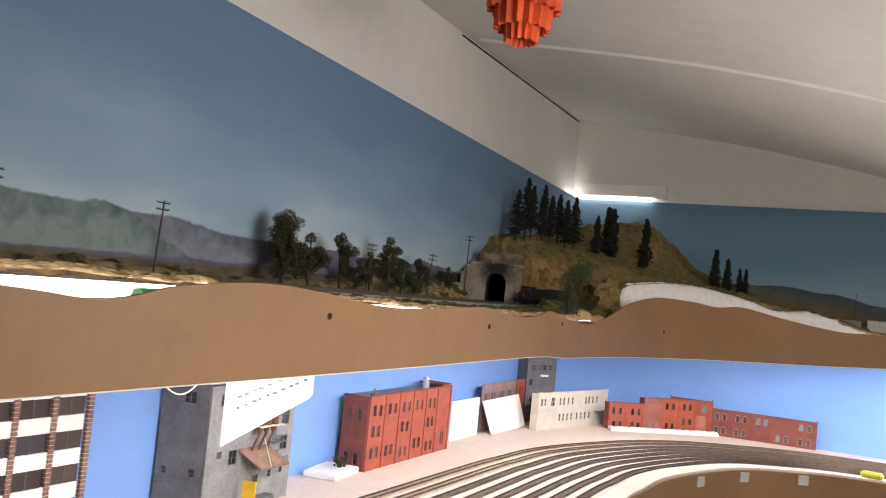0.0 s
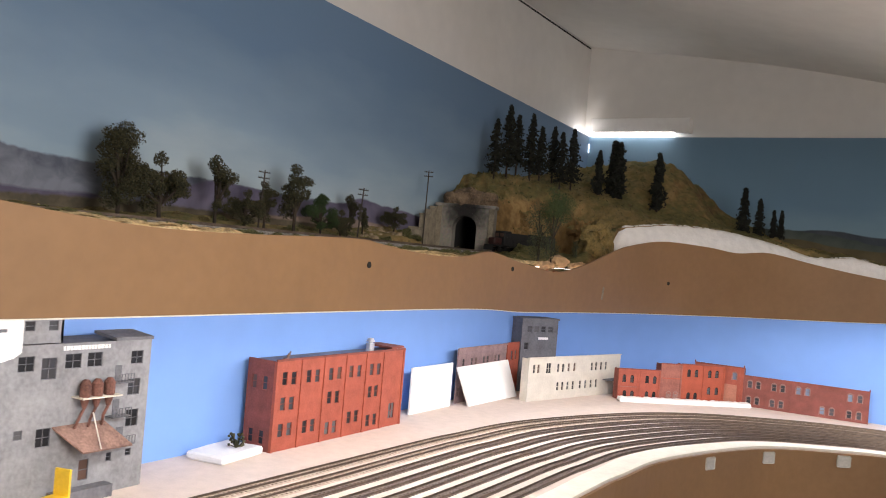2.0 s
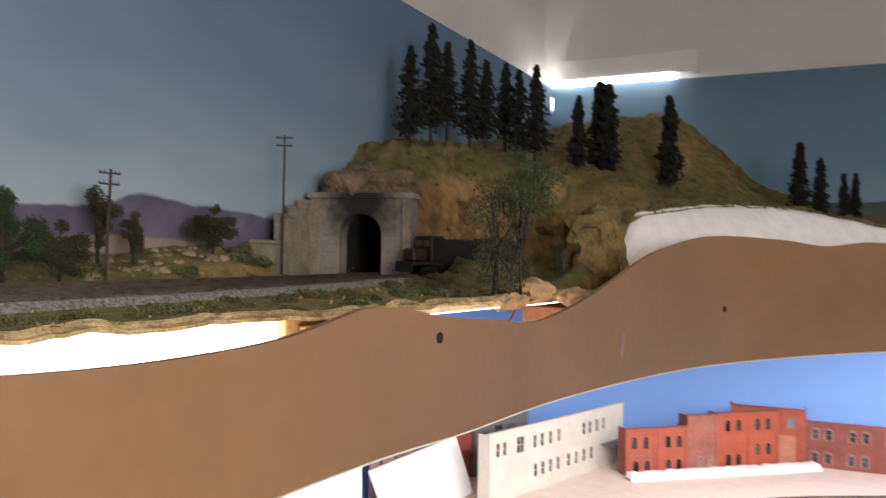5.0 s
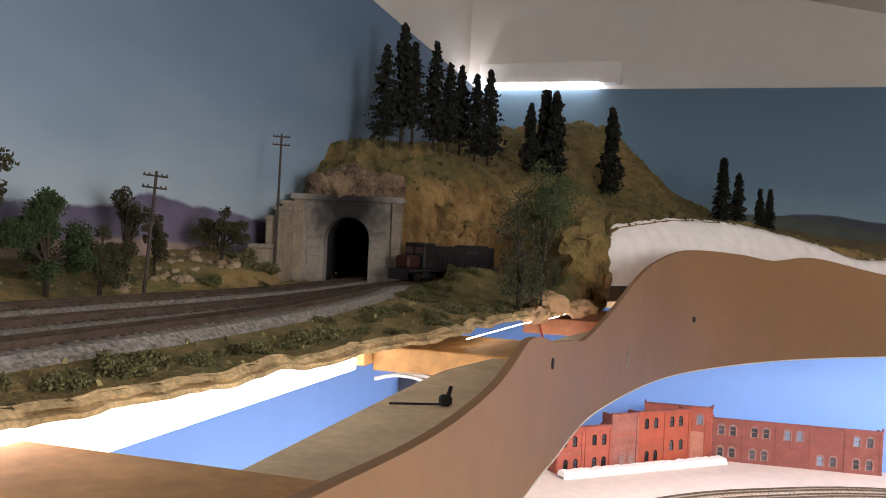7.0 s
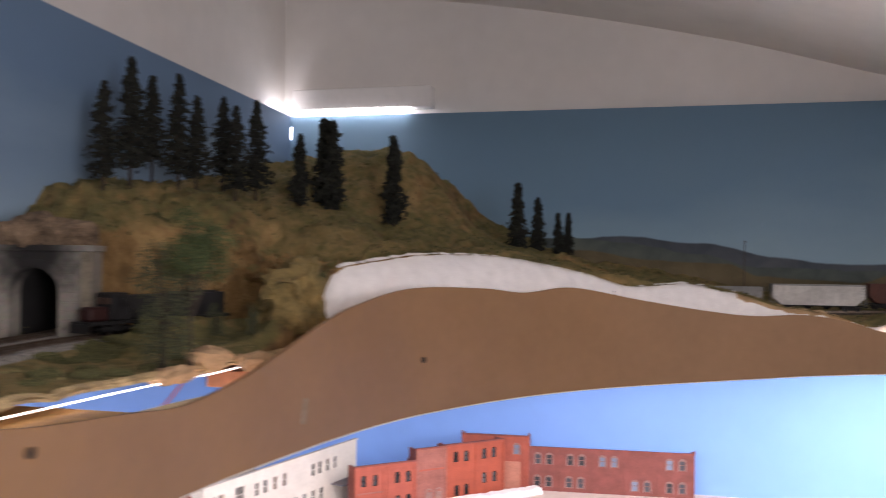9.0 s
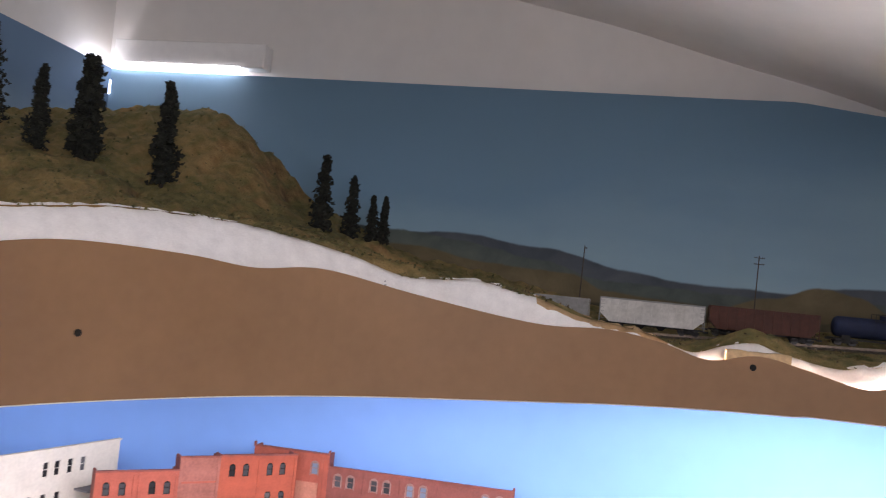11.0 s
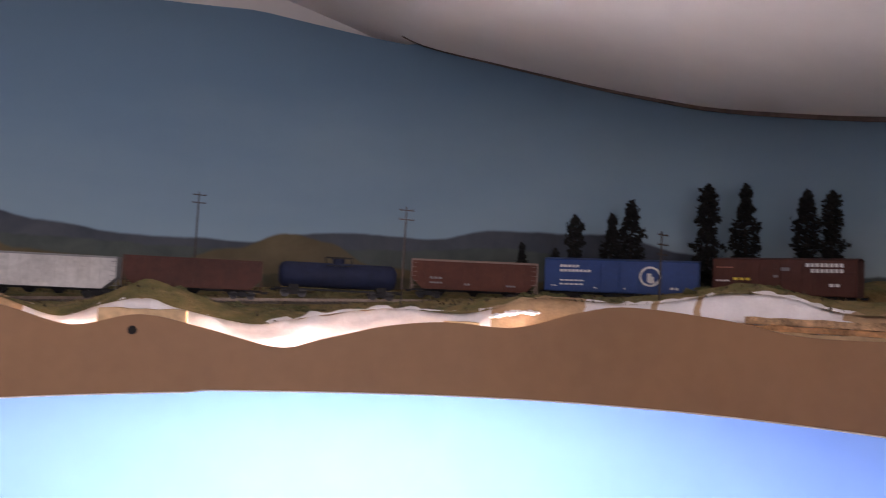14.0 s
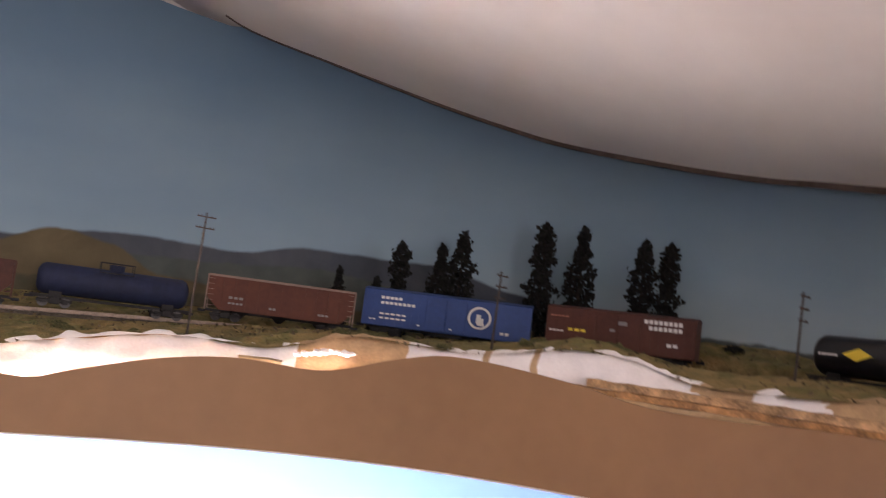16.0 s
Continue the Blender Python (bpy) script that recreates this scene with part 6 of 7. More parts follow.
for q0, q1, h in ((0.0, 0.022, 0.101), (0.0215, 0.050, 0.092), (0.0495, 0.090, 0.079), (0.0895, 0.152, 0.044)):
    bm = bmesh.new()
    box(bm, -q1, -q0, 0, 0.012, 0, h, 0.0008)
    wl = part("wing_wall", bm, M_CONCRETE, portal, m=pose(-PW + 0.001, 0.0, 0, 0, 0, math.degrees(wing)))
    bm = bmesh.new()
    box(bm, -q1 - 0.001, -q0 + 0.001, -0.002, 0.014, h, h + 0.005, 0.0008)
    part("coping", bm, M_CONCRETE, wl)

# ---- rocks ----


def boulder(name, label, x, y, z, r, sx, sy, sz, m, seed, group=""):
    t_ = thing(name, label, "rock", group, pose(x, y, z, 0, 0, seed * 37))
    bm = bmesh.new()
    ball(bm, (0, 0, r * sz * 0.5), r, sx, sy, sz, 2 if r < 0.008 else 3 if r < 0.03 else 4)
    rough(bm, r * 0.45, 1.2 / r, seed)
    rough(bm, r * 0.22, 3.5 / r, seed + 5)
    rough(bm, r * 0.07, 10 / r, seed + 9)
    part("stone", bm, m, t_)
    return t_


M_TANROCK = mat("tan_plaster_rock", (0.50, 0.33, 0.18), 0.95, 0.15, 50, 0.7, 90)
M_PALEROCK = mat("pale_rock", (0.34, 0.26, 0.16), 0.95, 0.2, 60, 0.7, 120)
boulder("plaster_boulder", "unpainted tan plaster rock casting at the scenery edge", 0.378, -1.055, 1.487, 0.018, 1.6, 1.25, 0.68, M_TANROCK, 3)
boulder("plaster_boulder", "low tan plaster lump beside the boulder", 0.402, -1.0, 1.480, 0.019, 1.7, 1.1, 0.5, M_TANROCK, 8)
boulder("plaster_boulder", "long low tan plaster lip along the scenery edge", 0.372, -1.115, 1.478, 0.016, 1.0, 2.2, 0.5, M_TANROCK, 0)
rr = random.Random(5)
for k in range(85):
    y = rr.choice((rr.uniform(-1.42, -1.10), rr.uniform(-1.24, -1.12)))
    x = rr.uniform(0.008, 0.028) if y > -1.175 else rr.uniform(0.012, 0.072)
    boulder("talus_stone", "pale broken rock at the foot of the wing wall", x, y, float(ground(np.array([x]), np.array([y]))[0]) - 0.001, rr.choice((0.0022, 0.003, 0.004, 0.0055)), 1.3, 1, 0.75, M_PALEROCK, k, "talus")
bm = bmesh.new()
for k in range(5):
    ball(bm, (-0.036 + 0.021 * k, 0.012, 0.130 + 0.006 * (k in (1, 2))), 0.026, 1.0, 0.8, 0.80, 3)
rough(bm, 0.009, 40, 2)
rough(bm, 0.004, 120, 4)
rough(bm, 0.0015, 320, 6)
cap = thing("rock_cap", "brown weathered rock outcrop above the tunnel portal", "rock", m=pose(0.088, -0.972, 1.497, 0, 0, PA))
part("outcrop", bm, mat("brown_outcrop", (0.19, 0.13, 0.08), 0.95, 0.35, 45, 0.9, 130), cap)
RS = [(0.163, -0.83, 1.55, 0.032), (0.182, -0.765, 1.565, 0.034), (0.20, -0.70, 1.575, 0.034), (0.25, -0.675, 1.575, 0.036), (0.30, -0.665, 1.575, 0.035), (0.36, -0.69, 1.575, 0.035), (0.165, -0.80, 1.60, 0.03), (0.215, -0.67, 1.615, 0.032)]
boulder("cliff_rock", "streaked golden-brown rock casting beside the plaster shell", 0.382, -0.838, 1.497, 0.05, 1.0, 0.85, 1.35, mat("olive_streaked_rock", (0.190, 0.133, 0.047), 0.95, 0.35, 38, 0.8, 110, dark=(0.085, 0.070, 0.023)), 71, "cliff rocks")
for k, (x, y, z, r) in enumerate(RS):
    boulder("cliff_rock", "tan rock casting in the hillside above the locomotive", x, y, z - 0.016, r, 1.15, 0.75, 0.8, M_EARTH, k + 40, "cliff rocks")

# ---- trees and shrubs ----


def blades(centres, sizes, rnd, flat=0.0):
    """Many small leaf clusters, each a bent pair of triangles."""
    vs, fs = [], []
    for c, z in zip(centres, sizes):
        a = V3((rnd.gauss(0, 1), rnd.gauss(0, 1), rnd.gauss(0, 1) * (1 - flat))).normalized()
        b = a.cross(V3((rnd.gauss(0, 1), rnd.gauss(0, 1), rnd.gauss(0, 1)))).normalized()
        n = a.cross(b) * z * 0.4
        c = V3(c)
        k = len(vs)
        vs += [c + a * z, c + b * z * 0.7 + n, c - a * z, c - b * z * 0.7 + n]
        fs += [(k, k + 1, k + 2), (k, k + 2, k + 3)]
    return vs, fs


def conifer_meshes(h, r, seed, bare=0.22):
    rnd = random.Random(seed)
    bm = bmesh.new()
    rod(bm, (0, 0, -0.01), (0, 0, h * 0.95), 0.0032, 0.0008, 7)
    trunk = shape("trunk", bm, M_BARK)
    cs, zs = [], []
    lv = 27
    for i in range(lv):
        q = i / (lv - 1) + rnd.uniform(-0.012, 0.012)
        q = min(1, max(0, q))
        z = h * (bare + (1 - bare) * q)
        rad = r * (0.55 + 0.45 * min(1, q / 0.18)) * (1 - q) ** 0.85 * rnd.uniform(0.6, 1.15) + 0.003
        turn = rnd.uniform(0, 6.283)
        for k in range(9):
            a = turn + rnd.gauss(0, 1.6)
            reach = rad * rnd.uniform(0.45, 1.15)
            for w in np.linspace(0.2, 1, 5):
                cs.append((math.cos(a) * reach * w + rnd.gauss(0, 0.0012), math.sin(a) * reach * w + rnd.gauss(0, 0.0012), z - reach * 0.35 * w * w + rnd.gauss(0, 0.002)))
                zs.append(rnd.uniform(0.0034, 0.0060))
    for k in range(8):
        cs.append((rnd.gauss(0, 0.0008), rnd.gauss(0, 0.0008), h * (0.96 + 0.008 * k)))
        zs.append(0.003)
    v, f = blades(cs, zs, rnd)
    return trunk, raw("crown", v, f, L_CONIFER)


def plant(name, label, category, group, meshes, x, y, z, turn=0.0, size=1.0, lean=0.0):
    t_ = thing(name, label, category, group, pose(x, y, z, lean, lean * 0.5, turn) @ Matrix.Scale(size, 4))
    for me in meshes:
        part(me.name.split(".")[0], me, None, t_)
    return t_


CON = [conifer_meshes(0.19, 0.040, k, 0.17 + 0.04 * (k % 3)) for k in range(6)]
TREES = [(0.076, -0.82, 1.847), (0.084, -0.767, 1.892), (0.082, -0.708, 1.879), (0.108, -0.675, 1.885), (0.125, -0.65, 1.855), (0.115, -0.542, 1.873), (0.150, -0.564, 1.854), (0.160, -0.508, 1.872)]
rr = random.Random(14)
for i, (x, y, top) in enumerate(TREES):
    g = float(ground(np.array([x]), np.array([y]))[0]) - 0.003
    plant("conifer", "tall dark model conifer with bare lower trunk", "tree", "crest conifers", CON[i % 6], x, y, g, rr.uniform(0, 360), (top - g) / 0.19)
CON2 = [conifer_meshes(0.12, 0.021, k + 20, 0.08) for k in range(3)]
for i, (x, y, top) in enumerate(((0.233, -0.484, 1.813), (0.244, -0.397, 1.855), (0.267, -0.414, 1.845), (0.369, -0.361, 1.822), (0.58, -0.20, 1.750), (0.612, -0.14, 1.723), (0.675, -0.143, 1.693), (0.655, -0.15, 1.694))):
    g = float(ground(np.array([x]), np.array([y]))[0]) - 0.003
    g = min(g, top - 0.06)
    plant("conifer", "dark slender model conifer growing on the slope", "tree", "slope conifers", CON2[i % 3], x, y, g, rr.uniform(0, 360), (top - g) / 0.12)


def tree_meshes(h, blobs, leaf, seed, n=420, leaf_r=0.0042, limb=0.0022):
    """A trunk with limbs to each blob (x, y, z, r in parts of the height) and leaves round them."""
    rnd = random.Random(seed)
    bm = bmesh.new()
    rod(bm, (0, 0, -0.008), (rnd.gauss(0, 0.002), rnd.gauss(0, 0.002), h * 0.5), limb * 1.4, limb, 7)
    cs, zs = [], []
    for x, y, z, r in blobs:
        c = V3((x, y, z)) * h
        rod(bm, (0, 0, h * 0.3), c, limb * 0.8, limb * 0.3, 6)
        for k in range(int(n * (r / 0.2) ** 2)):
            d = V3((rnd.gauss(0, 1), rnd.gauss(0, 1), rnd.gauss(0, 1))).normalized() * r * h * rnd.uniform(0.45, 1.08)
            d.z *= 0.8
            cs.append(c + d + noise.noise_vector((c + d) * 60) * 0.004)
            zs.append(rnd.uniform(0.55, 1.2) * leaf_r)
    v, f = blades(cs, zs, rnd)
    return shape("trunk", bm, M_BARK), raw("crown", v, f, leaf)


def clumps(seed, n, top, spread, low, r0, r1):
    """Leaf clumps on limbs, thinner towards the top."""
    q = random.Random(seed)
    out = [(q.gauss(0, 0.02), q.gauss(0, 0.02), top, r0)]
    for i in range(n):
        z = q.uniform(low, top - 0.06)
        w = spread * (1.15 - 0.8 * abs((z - low) / (top - low) - 0.35)) * q.uniform(0.35, 1.0)
        a = q.uniform(0, 6.283)
        out.append((math.cos(a) * w, math.sin(a) * w, z, q.uniform(r0, r1)))
    return out


BROAD = tree_meshes(0.12, clumps(1, 22, 0.9, 0.17, 0.20, 0.08, 0.125), L_LEAF, 1, 1800, 0.0013, 0.0018)
ROUND = tree_meshes(0.08, clumps(2, 14, 0.86, 0.34, 0.26, 0.10, 0.15), L_LEAF, 2, 1400, 0.0013, 0.0018)
WISP = tree_meshes(0.085, clumps(3, 8, 0.9, 0.20, 0.34, 0.07, 0.12), L_LEAF, 3, 1400, 0.0013, 0.0015)
TALL = tree_meshes(0.085, clumps(4, 10, 0.9, 0.15, 0.22, 0.08, 0.13), L_LEAF, 4, 1400, 0.0013, 0.0016)
GREEN = tree_meshes(0.10, clumps(9, 18, 0.86, 0.33, 0.25, 0.10, 0.15), foliage("fresh_green_leaves", (0.020, 0.040, 0.012), (0.060, 0.095, 0.030)), 9, 1700, 0.0014, 0.002)
for kind, label, y, top, x in ((BROAD, "tall olive-green model broadleaf tree", -1.955, 1.652, 0.07), (ROUND, "dense dark model broadleaf tree", -1.89, 1.612, 0.085), (WISP, "sparse umbrella-shaped model tree", -1.775, 1.622, 0.08), (ROUND, "low rounded model tree", -1.70, 1.575, 0.07), (TALL, "small olive model tree", -1.665, 1.592, 0.085), (TALL, "upright yellow-green model tree", -1.588, 1.632, 0.085), (GREEN, "full rounded green model tree", -1.487, 1.590, 0.065), (WISP, "leggy olive model tree behind the pole", -1.377, 1.597, 0.05), (TALL, "thin olive model sapling", -1.333, 1.573, 0.05), (ROUND, "small dark green model tree", -1.44, 1.562, 0.075), (ROUND, "olive scrubby model tree near the wing wall", -1.22, 1.588, 0.05), (BROAD, "bushy model tree by the cliff", -2.75, 1.60, 0.06)):
    g = float(ground(np.array([x]), np.array([y]))[0]) - 0.003
    h0 = {id(BROAD): 0.12, id(GREEN): 0.10, id(ROUND): 0.08, id(WISP): 0.085, id(TALL): 0.085}[id(kind)]
    plant("broadleaf_tree", label, "tree", "valley trees", kind, x, y, g, rr.uniform(0, 360), (top - g) / h0)
VINE = tree_meshes(0.15, [(-0.04, 0, 0.72, 0.12), (-0.08, 0.02, 0.56, 0.15), (0.05, -0.03, 0.40, 0.15), (0.15, 0.02, 0.52, 0.12), (-0.06, 0, 0.30, 0.13), (0.10, 0, 0.24, 0.12), (-0.07, 0.03, 0.14, 0.12), (0.02, -0.04, 0.10, 0.12), (0.12, 0.02, 0.11, 0.11)], foliage("grey_green_leaves", (0.035, 0.042, 0.020), (0.115, 0.125, 0.062)), 8, 950, 0.0015)
LEAFY = tree_meshes(0.17, clumps(12, 13, 0.90, 0.16, 0.56, 0.09, 0.13), foliage("bright_green_leaves", (0.035, 0.055, 0.017), (0.105, 0.140, 0.050)), 12, 1300, 0.0015, 0.0014)
plant("climbing_shrub", "tall grey-green model shrub standing beside the boulder", "shrub", "climbing shrubs", VINE, 0.352, -1.105, 1.492, 16, 1.02)
plant("broadleaf_tree", "thin fresh green model tree beside the boulder", "tree", "valley trees", LEAFY, 0.374, -1.085, 1.486, 40, 1.02)
for x, y, turn, size in ((0.30, -0.90, 20, 0.36), (0.325, -0.80, 200, 0.42), (0.36, -0.92, 300, 0.34)):
    plant("climbing_shrub", "low grey-green model shrub at the foot of the rocks", "shrub", "climbing shrubs", VINE, x, y, float(ground(np.array([x]), np.array([y]))[0]) - 0.003, turn, size)


def bush_meshes(r, leaf, seed, n=150):
    rnd = random.Random(seed)
    cs, zs = [], []
    for k in range(n):
        d = V3((rnd.gauss(0, 1), rnd.gauss(0, 1), abs(rnd.gauss(0, 1)))).normalized() * r * rnd.uniform(0.5, 1.05)
        d.z *= 0.65
        d += noise.noise_vector(d * 70 + V3((seed, 0, 0))) * r * 0.35
        cs.append(d)
        zs.append(rnd.uniform(0.6, 1.2) * r * 0.085)
    v, f = blades(cs, zs, rnd)
    return [raw("leaves", v, f, leaf)]


BUSH = [bush_meshes(0.013, L_BUSH, k, 1300) for k in range(4)]
DRY = [bush_meshes(0.009, L_DRY, k + 30, 700) for k in range(3)]
def edge_x(y):
    """Where the scenery's sawn edge runs beside the tracks."""
    k = int(np.argmin(np.abs(inner[:NS // 2, 1] - y)))
    return float(inner[k, 0])


spots = [(edge_x(y) - rr.uniform(0.016, 0.042), y + rr.uniform(-0.012, 0.012)) for y in np.arange(-1.9, -1.45, 0.024)] + [(edge_x(y) - rr.uniform(0.016, 0.08), y + rr.uniform(-0.012, 0.012)) for y in np.arange(-1.45, -0.98, 0.028)]
for i, (x, y) in enumerate(spots):
    if abs(x - np.interp(y, CENTRE_LINE[:, 1], CENTRE_LINE[:, 0])) < 0.03:
        continue
    g = float(ground(np.array([x]), np.array([y]))[0]) - 0.002
    plant("bush", "low green model bush beside the track", "bush", "lineside bushes", BUSH[i % 4], x, y, g, rr.uniform(0, 360), rr.uniform(0.7, 1.25))
for i in range(70):
    y = rr.uniform(-3.2, -1.08)
    x = rr.uniform(0.005, float(np.interp(y, TUNNEL_LINE[:, 1], TUNNEL_LINE[:, 0])) - 0.03)
    if x < 0.004:
        continue
    g = float(ground(np.array([x]), np.array([y]))[0]) - 0.002
    plant("scrub", "dry tan model scrub under the backdrop", "bush", "valley scrub", (DRY + BUSH)[i % 7], x, y, g, rr.uniform(0, 360), rr.uniform(0.7, 1.5))
for i in range(22):
    y = rr.uniform(-1.12, -0.9)
    x = float(np.interp(y, CENTRE_LINE[:, 1], CENTRE_LINE[:, 0])) + rr.uniform(0.032, 0.065)
    g = float(ground(np.array([x]), np.array([y]))[0]) - 0.002
    plant("bush", "low green model bush beside the track", "bush", "lineside bushes", BUSH[i % 4], x, y, g, rr.uniform(0, 360), rr.uniform(0.9, 1.4))
for i in range(30):
    y = rr.uniform(-2.9, -1.9)
    x = edge_x(y) - rr.uniform(0.018, 0.06)
    g = float(ground(np.array([x]), np.array([y]))[0]) - 0.002
    plant("bush", "low green model bush beside the track", "bush", "lineside bushes", BUSH[i % 4], x, y, g, rr.uniform(0, 360), rr.uniform(0.5, 0.9))
for i in range(34):
    x, y = rr.uniform(0.06, 0.42), rr.uniform(-0.85, -0.3)
    g = float(ground(np.array([x]), np.array([y]))[0])
    plant("hill_scrub", "olive model scrub on the hillside", "bush", "hill scrub", (BUSH + DRY)[i % 7], x, y, g - 0.002, rr.uniform(0, 360), rr.uniform(0.4, 0.9))
for i in range(40):
    x = rr.uniform(1.02, 1.9)
    y = rr.uniform(-0.33, -0.225) if x < 1.6 else -0.33 - (x - 1.6) * 0.5 + rr.uniform(-0.04, 0.0)
    g = float(ground(np.array([x]), np.array([y]))[0])
    plant("bush", "dark low model bush before the freight train", "bush", "trainside bushes", BUSH[i % 4], x, y, g - 0.002, rr.uniform(0, 360), rr.uniform(0.4, 0.85))


DARKBUSH = bush_meshes(0.016, L_POPLAR, 61, 1100)
for x, y, size in ((2.02, -0.335, 0.8), (2.035, -0.352, 0.6), (2.085, -0.425, 0.7), (2.165, -0.66, 1.5), (2.178, -0.75, 1.3)):
    g = float(ground(np.array([x]), np.array([y]))[0]) - 0.002
    plant("bush", "dark low model bush under the curved backdrop", "bush", "backdrop bushes", DARKBUSH, x, y, g, rr.uniform(0, 360), size)


def poplar_meshes(h, seed):
    rnd = random.Random(seed)
    bm = bmesh.new()
    rod(bm, (0, 0, -0.01), (0, 0, h * 0.9), 0.003, 0.001, 7)
    cs, zs = [], []
    for i in range(40):
        q = i / 39
        rad = 0.0195 * (1 - q ** 1.5) ** 0.55 * (0.85 + 1.1 * noise.noise((q * 13, seed * 3.3, 0.4))) + 0.003
        for k in range(34):
            a, w = rnd.uniform(0, 6.283), rnd.uniform(0.55, 1.05)
            cs.append((math.cos(a) * rad * w, math.sin(a) * rad * w, h * (0.06 + 0.94 * q) + rnd.gauss(0, 0.003)))
            zs.append(rnd.uniform(0.0026, 0.0045))
    v, f = blades(cs, zs, rnd)
    return shape("trunk", bm, M_BARK), raw("crown", v, f, L_POPLAR)


POP = [poplar_meshes(0.14, k) for k in range(3)]
for i, (x, y, top) in enumerate(((1.782, -0.200, 1.641), (1.830, -0.208, 1.645), (1.858, -0.206, 1.664), (1.945, -0.248, 1.687), (1.985, -0.270, 1.687), (2.034, -0.325, 1.677), (2.052, -0.348, 1.676), (1.722, -0.163, 1.605), (1.762, -0.183, 1.599))):
    g = float(ground(np.array([x]), np.array([y]))[0]) - 0.003
    plant("poplar", "dark columnar model poplar behind the freight train", "tree", "poplars", POP[i % 3], x, y, g, rr.uniform(0, 360), (top - g) / 0.14)

# ---- telegraph poles ----


def pole_thing(x, y, z, top, arms, turn, lean=0.0, label=""):
    h = top - z
    t_ = thing("telegraph_pole", label or "weathered model telegraph pole with two crossarms", "telegraph pole", "telegraph poles", pose(x, y, z, lean, lean, turn))
    bm = bmesh.new()
    k_ = 0.55 if x > 0.5 else 0.8
    rod(bm, (0, 0, -0.005), (0, 0, h), 0.0022 * k_, 0.0016 * k_, 8)
    part("mast", bm, M_POLE, t_)
    for k in range(arms):
        zz = h - 0.004 - 0.010 * k
        bm = bmesh.new()
        box(bm, -0.0115 * k_ ** 0.5, 0.0115 * k_ ** 0.5, -0.0025, -0.0010, zz - 0.001 * k_, zz + 0.001 * k_)
        arm = part("crossarm", bm, M_POLE, t_)
        bm = bmesh.new()
        for u in (-0.0105, -0.006, 0.006, 0.0105):
            rod(bm, (u * k_ ** 0.5, -0.0018, zz + 0.001 * k_), (u * k_ ** 0.5, -0.0018, zz + 0.003 * k_), 0.0008 * k_, n=5)
        part("insulator", bm, M_POLE, arm)
    return t_


for x, y, top, arms, turn in ((0.043, -1.085, 1.681, 2, 30), (0.088, -1.40, 1.607, 2, 20), (0.085, -1.68, 1.607, 2, 20), (0.085, -2.29, 1.615, 2, 20), (0.085, -2.565, 1.62, 2, 20), (1.02, -0.09, 1.645, 1, 80), (1.30, -0.118, 1.651, 2, 15), (1.531, -0.343, 1.626, 2, 10), (1.779, -0.446, 1.608, 3, 28), (1.962, -0.619, 1.617, 3, 20)):
    g = float(ground(np.array([x]), np.array([y]))[0])
    pole_thing(x, y, g, top, arms, turn, 5.0 if y < -1.3 else 0.6)

# ---- rolling stock ----
M_BLACK = mat("weathered_black", (0.010, 0.0095, 0.0095), 0.7, 0.25, 60, 0.2)
M_WHEEL = mat("dull_wheel_metal", (0.028, 0.025, 0.023), 0.4, 0.2, 60, 0.1, metal=0.6)
M_LETTER = mat("white_lettering", (0.8156, 0.8048, 0.7612), 0.6, 0.05, 60, 0.0)
M_YLETTER = mat("yellow_lettering", (0.8700, 0.6728, 0.0580), 0.6, 0.05, 60, 0.0)
bm = bmesh.new()
rod(bm, (0, -0.0098, 0), (0, -0.0080, 0), 0.0052, n=18)
rod(bm, (0, 0.0080, 0), (0, 0.0098, 0), 0.0052, n=18)
rod(bm, (0, -0.008, 0), (0, 0.008, 0), 0.0014, n=8)
WHEELS = shape("wheelset", bm, M_WHEEL)
bm = bmesh.new()
for sy in (-1, 1):
    box(bm, -0.0165, 0.0165, sy * 0.0118 - 0.001, sy * 0.0118 + 0.001, 0.0055, 0.0085, 0.0006)
    box(bm, -0.005, 0.005, sy * 0.0118 - 0.0014, sy * 0.0118 + 0.0014, 0.0035, 0.0105, 0.0006)
    for sx in (-1, 1):
        box(bm, sx * 0.0103 - 0.003, sx * 0.0103 + 0.003, sy * 0.0118 - 0.0013, sy * 0.0118 + 0.0013, 0.004, 0.008, 0.0005)
box(bm, -0.004, 0.004, -0.0115, 0.0115, 0.006, 0.0115, 0.0005)
TRUCK = shape("truck", bm, M_BLACK)


def running_gear(car, half):
    for sx in (-1, 1):
        tr = part("truck", TRUCK, None, car, "dark sprung truck", m=pose(sx * half, 0, 0))
        for wx in (-0.0103, 0.0103):
            part("wheelset", WHEELS, None, tr, "dull metal wheels", m=pose(wx, 0, 0.0052))


def coupler(car, half):
    for sx in (-1, 1):
        bm = bmesh.new()
        a, b = sorted((sx * half, sx * (half + 0.008)))
        box(bm, a, b, -0.0015, 0.0015, 0.008, 0.011, 0.0004)
        part("coupler", bm, M_BLACK, car)


def on_train(s0):
    """The pose of a car whose middle is s0 metres along the train's track."""
    a = [np.interp(s0 + d, TRAIN_S, TRAIN_LINE[:, k]) for d in (-0.06, 0.06) for k in (0, 1)]
    z = float(np.interp(s0, TRAIN_S, TRAIN_Z))
    ax, ay, bx, by = a
    return pose((ax + bx) / 2, (ay + by) / 2, z, 0, 0, math.degrees(math.atan2(by - ay, bx - ax))) @ Matrix.Diagonal((1, 1, 0.94, 1))


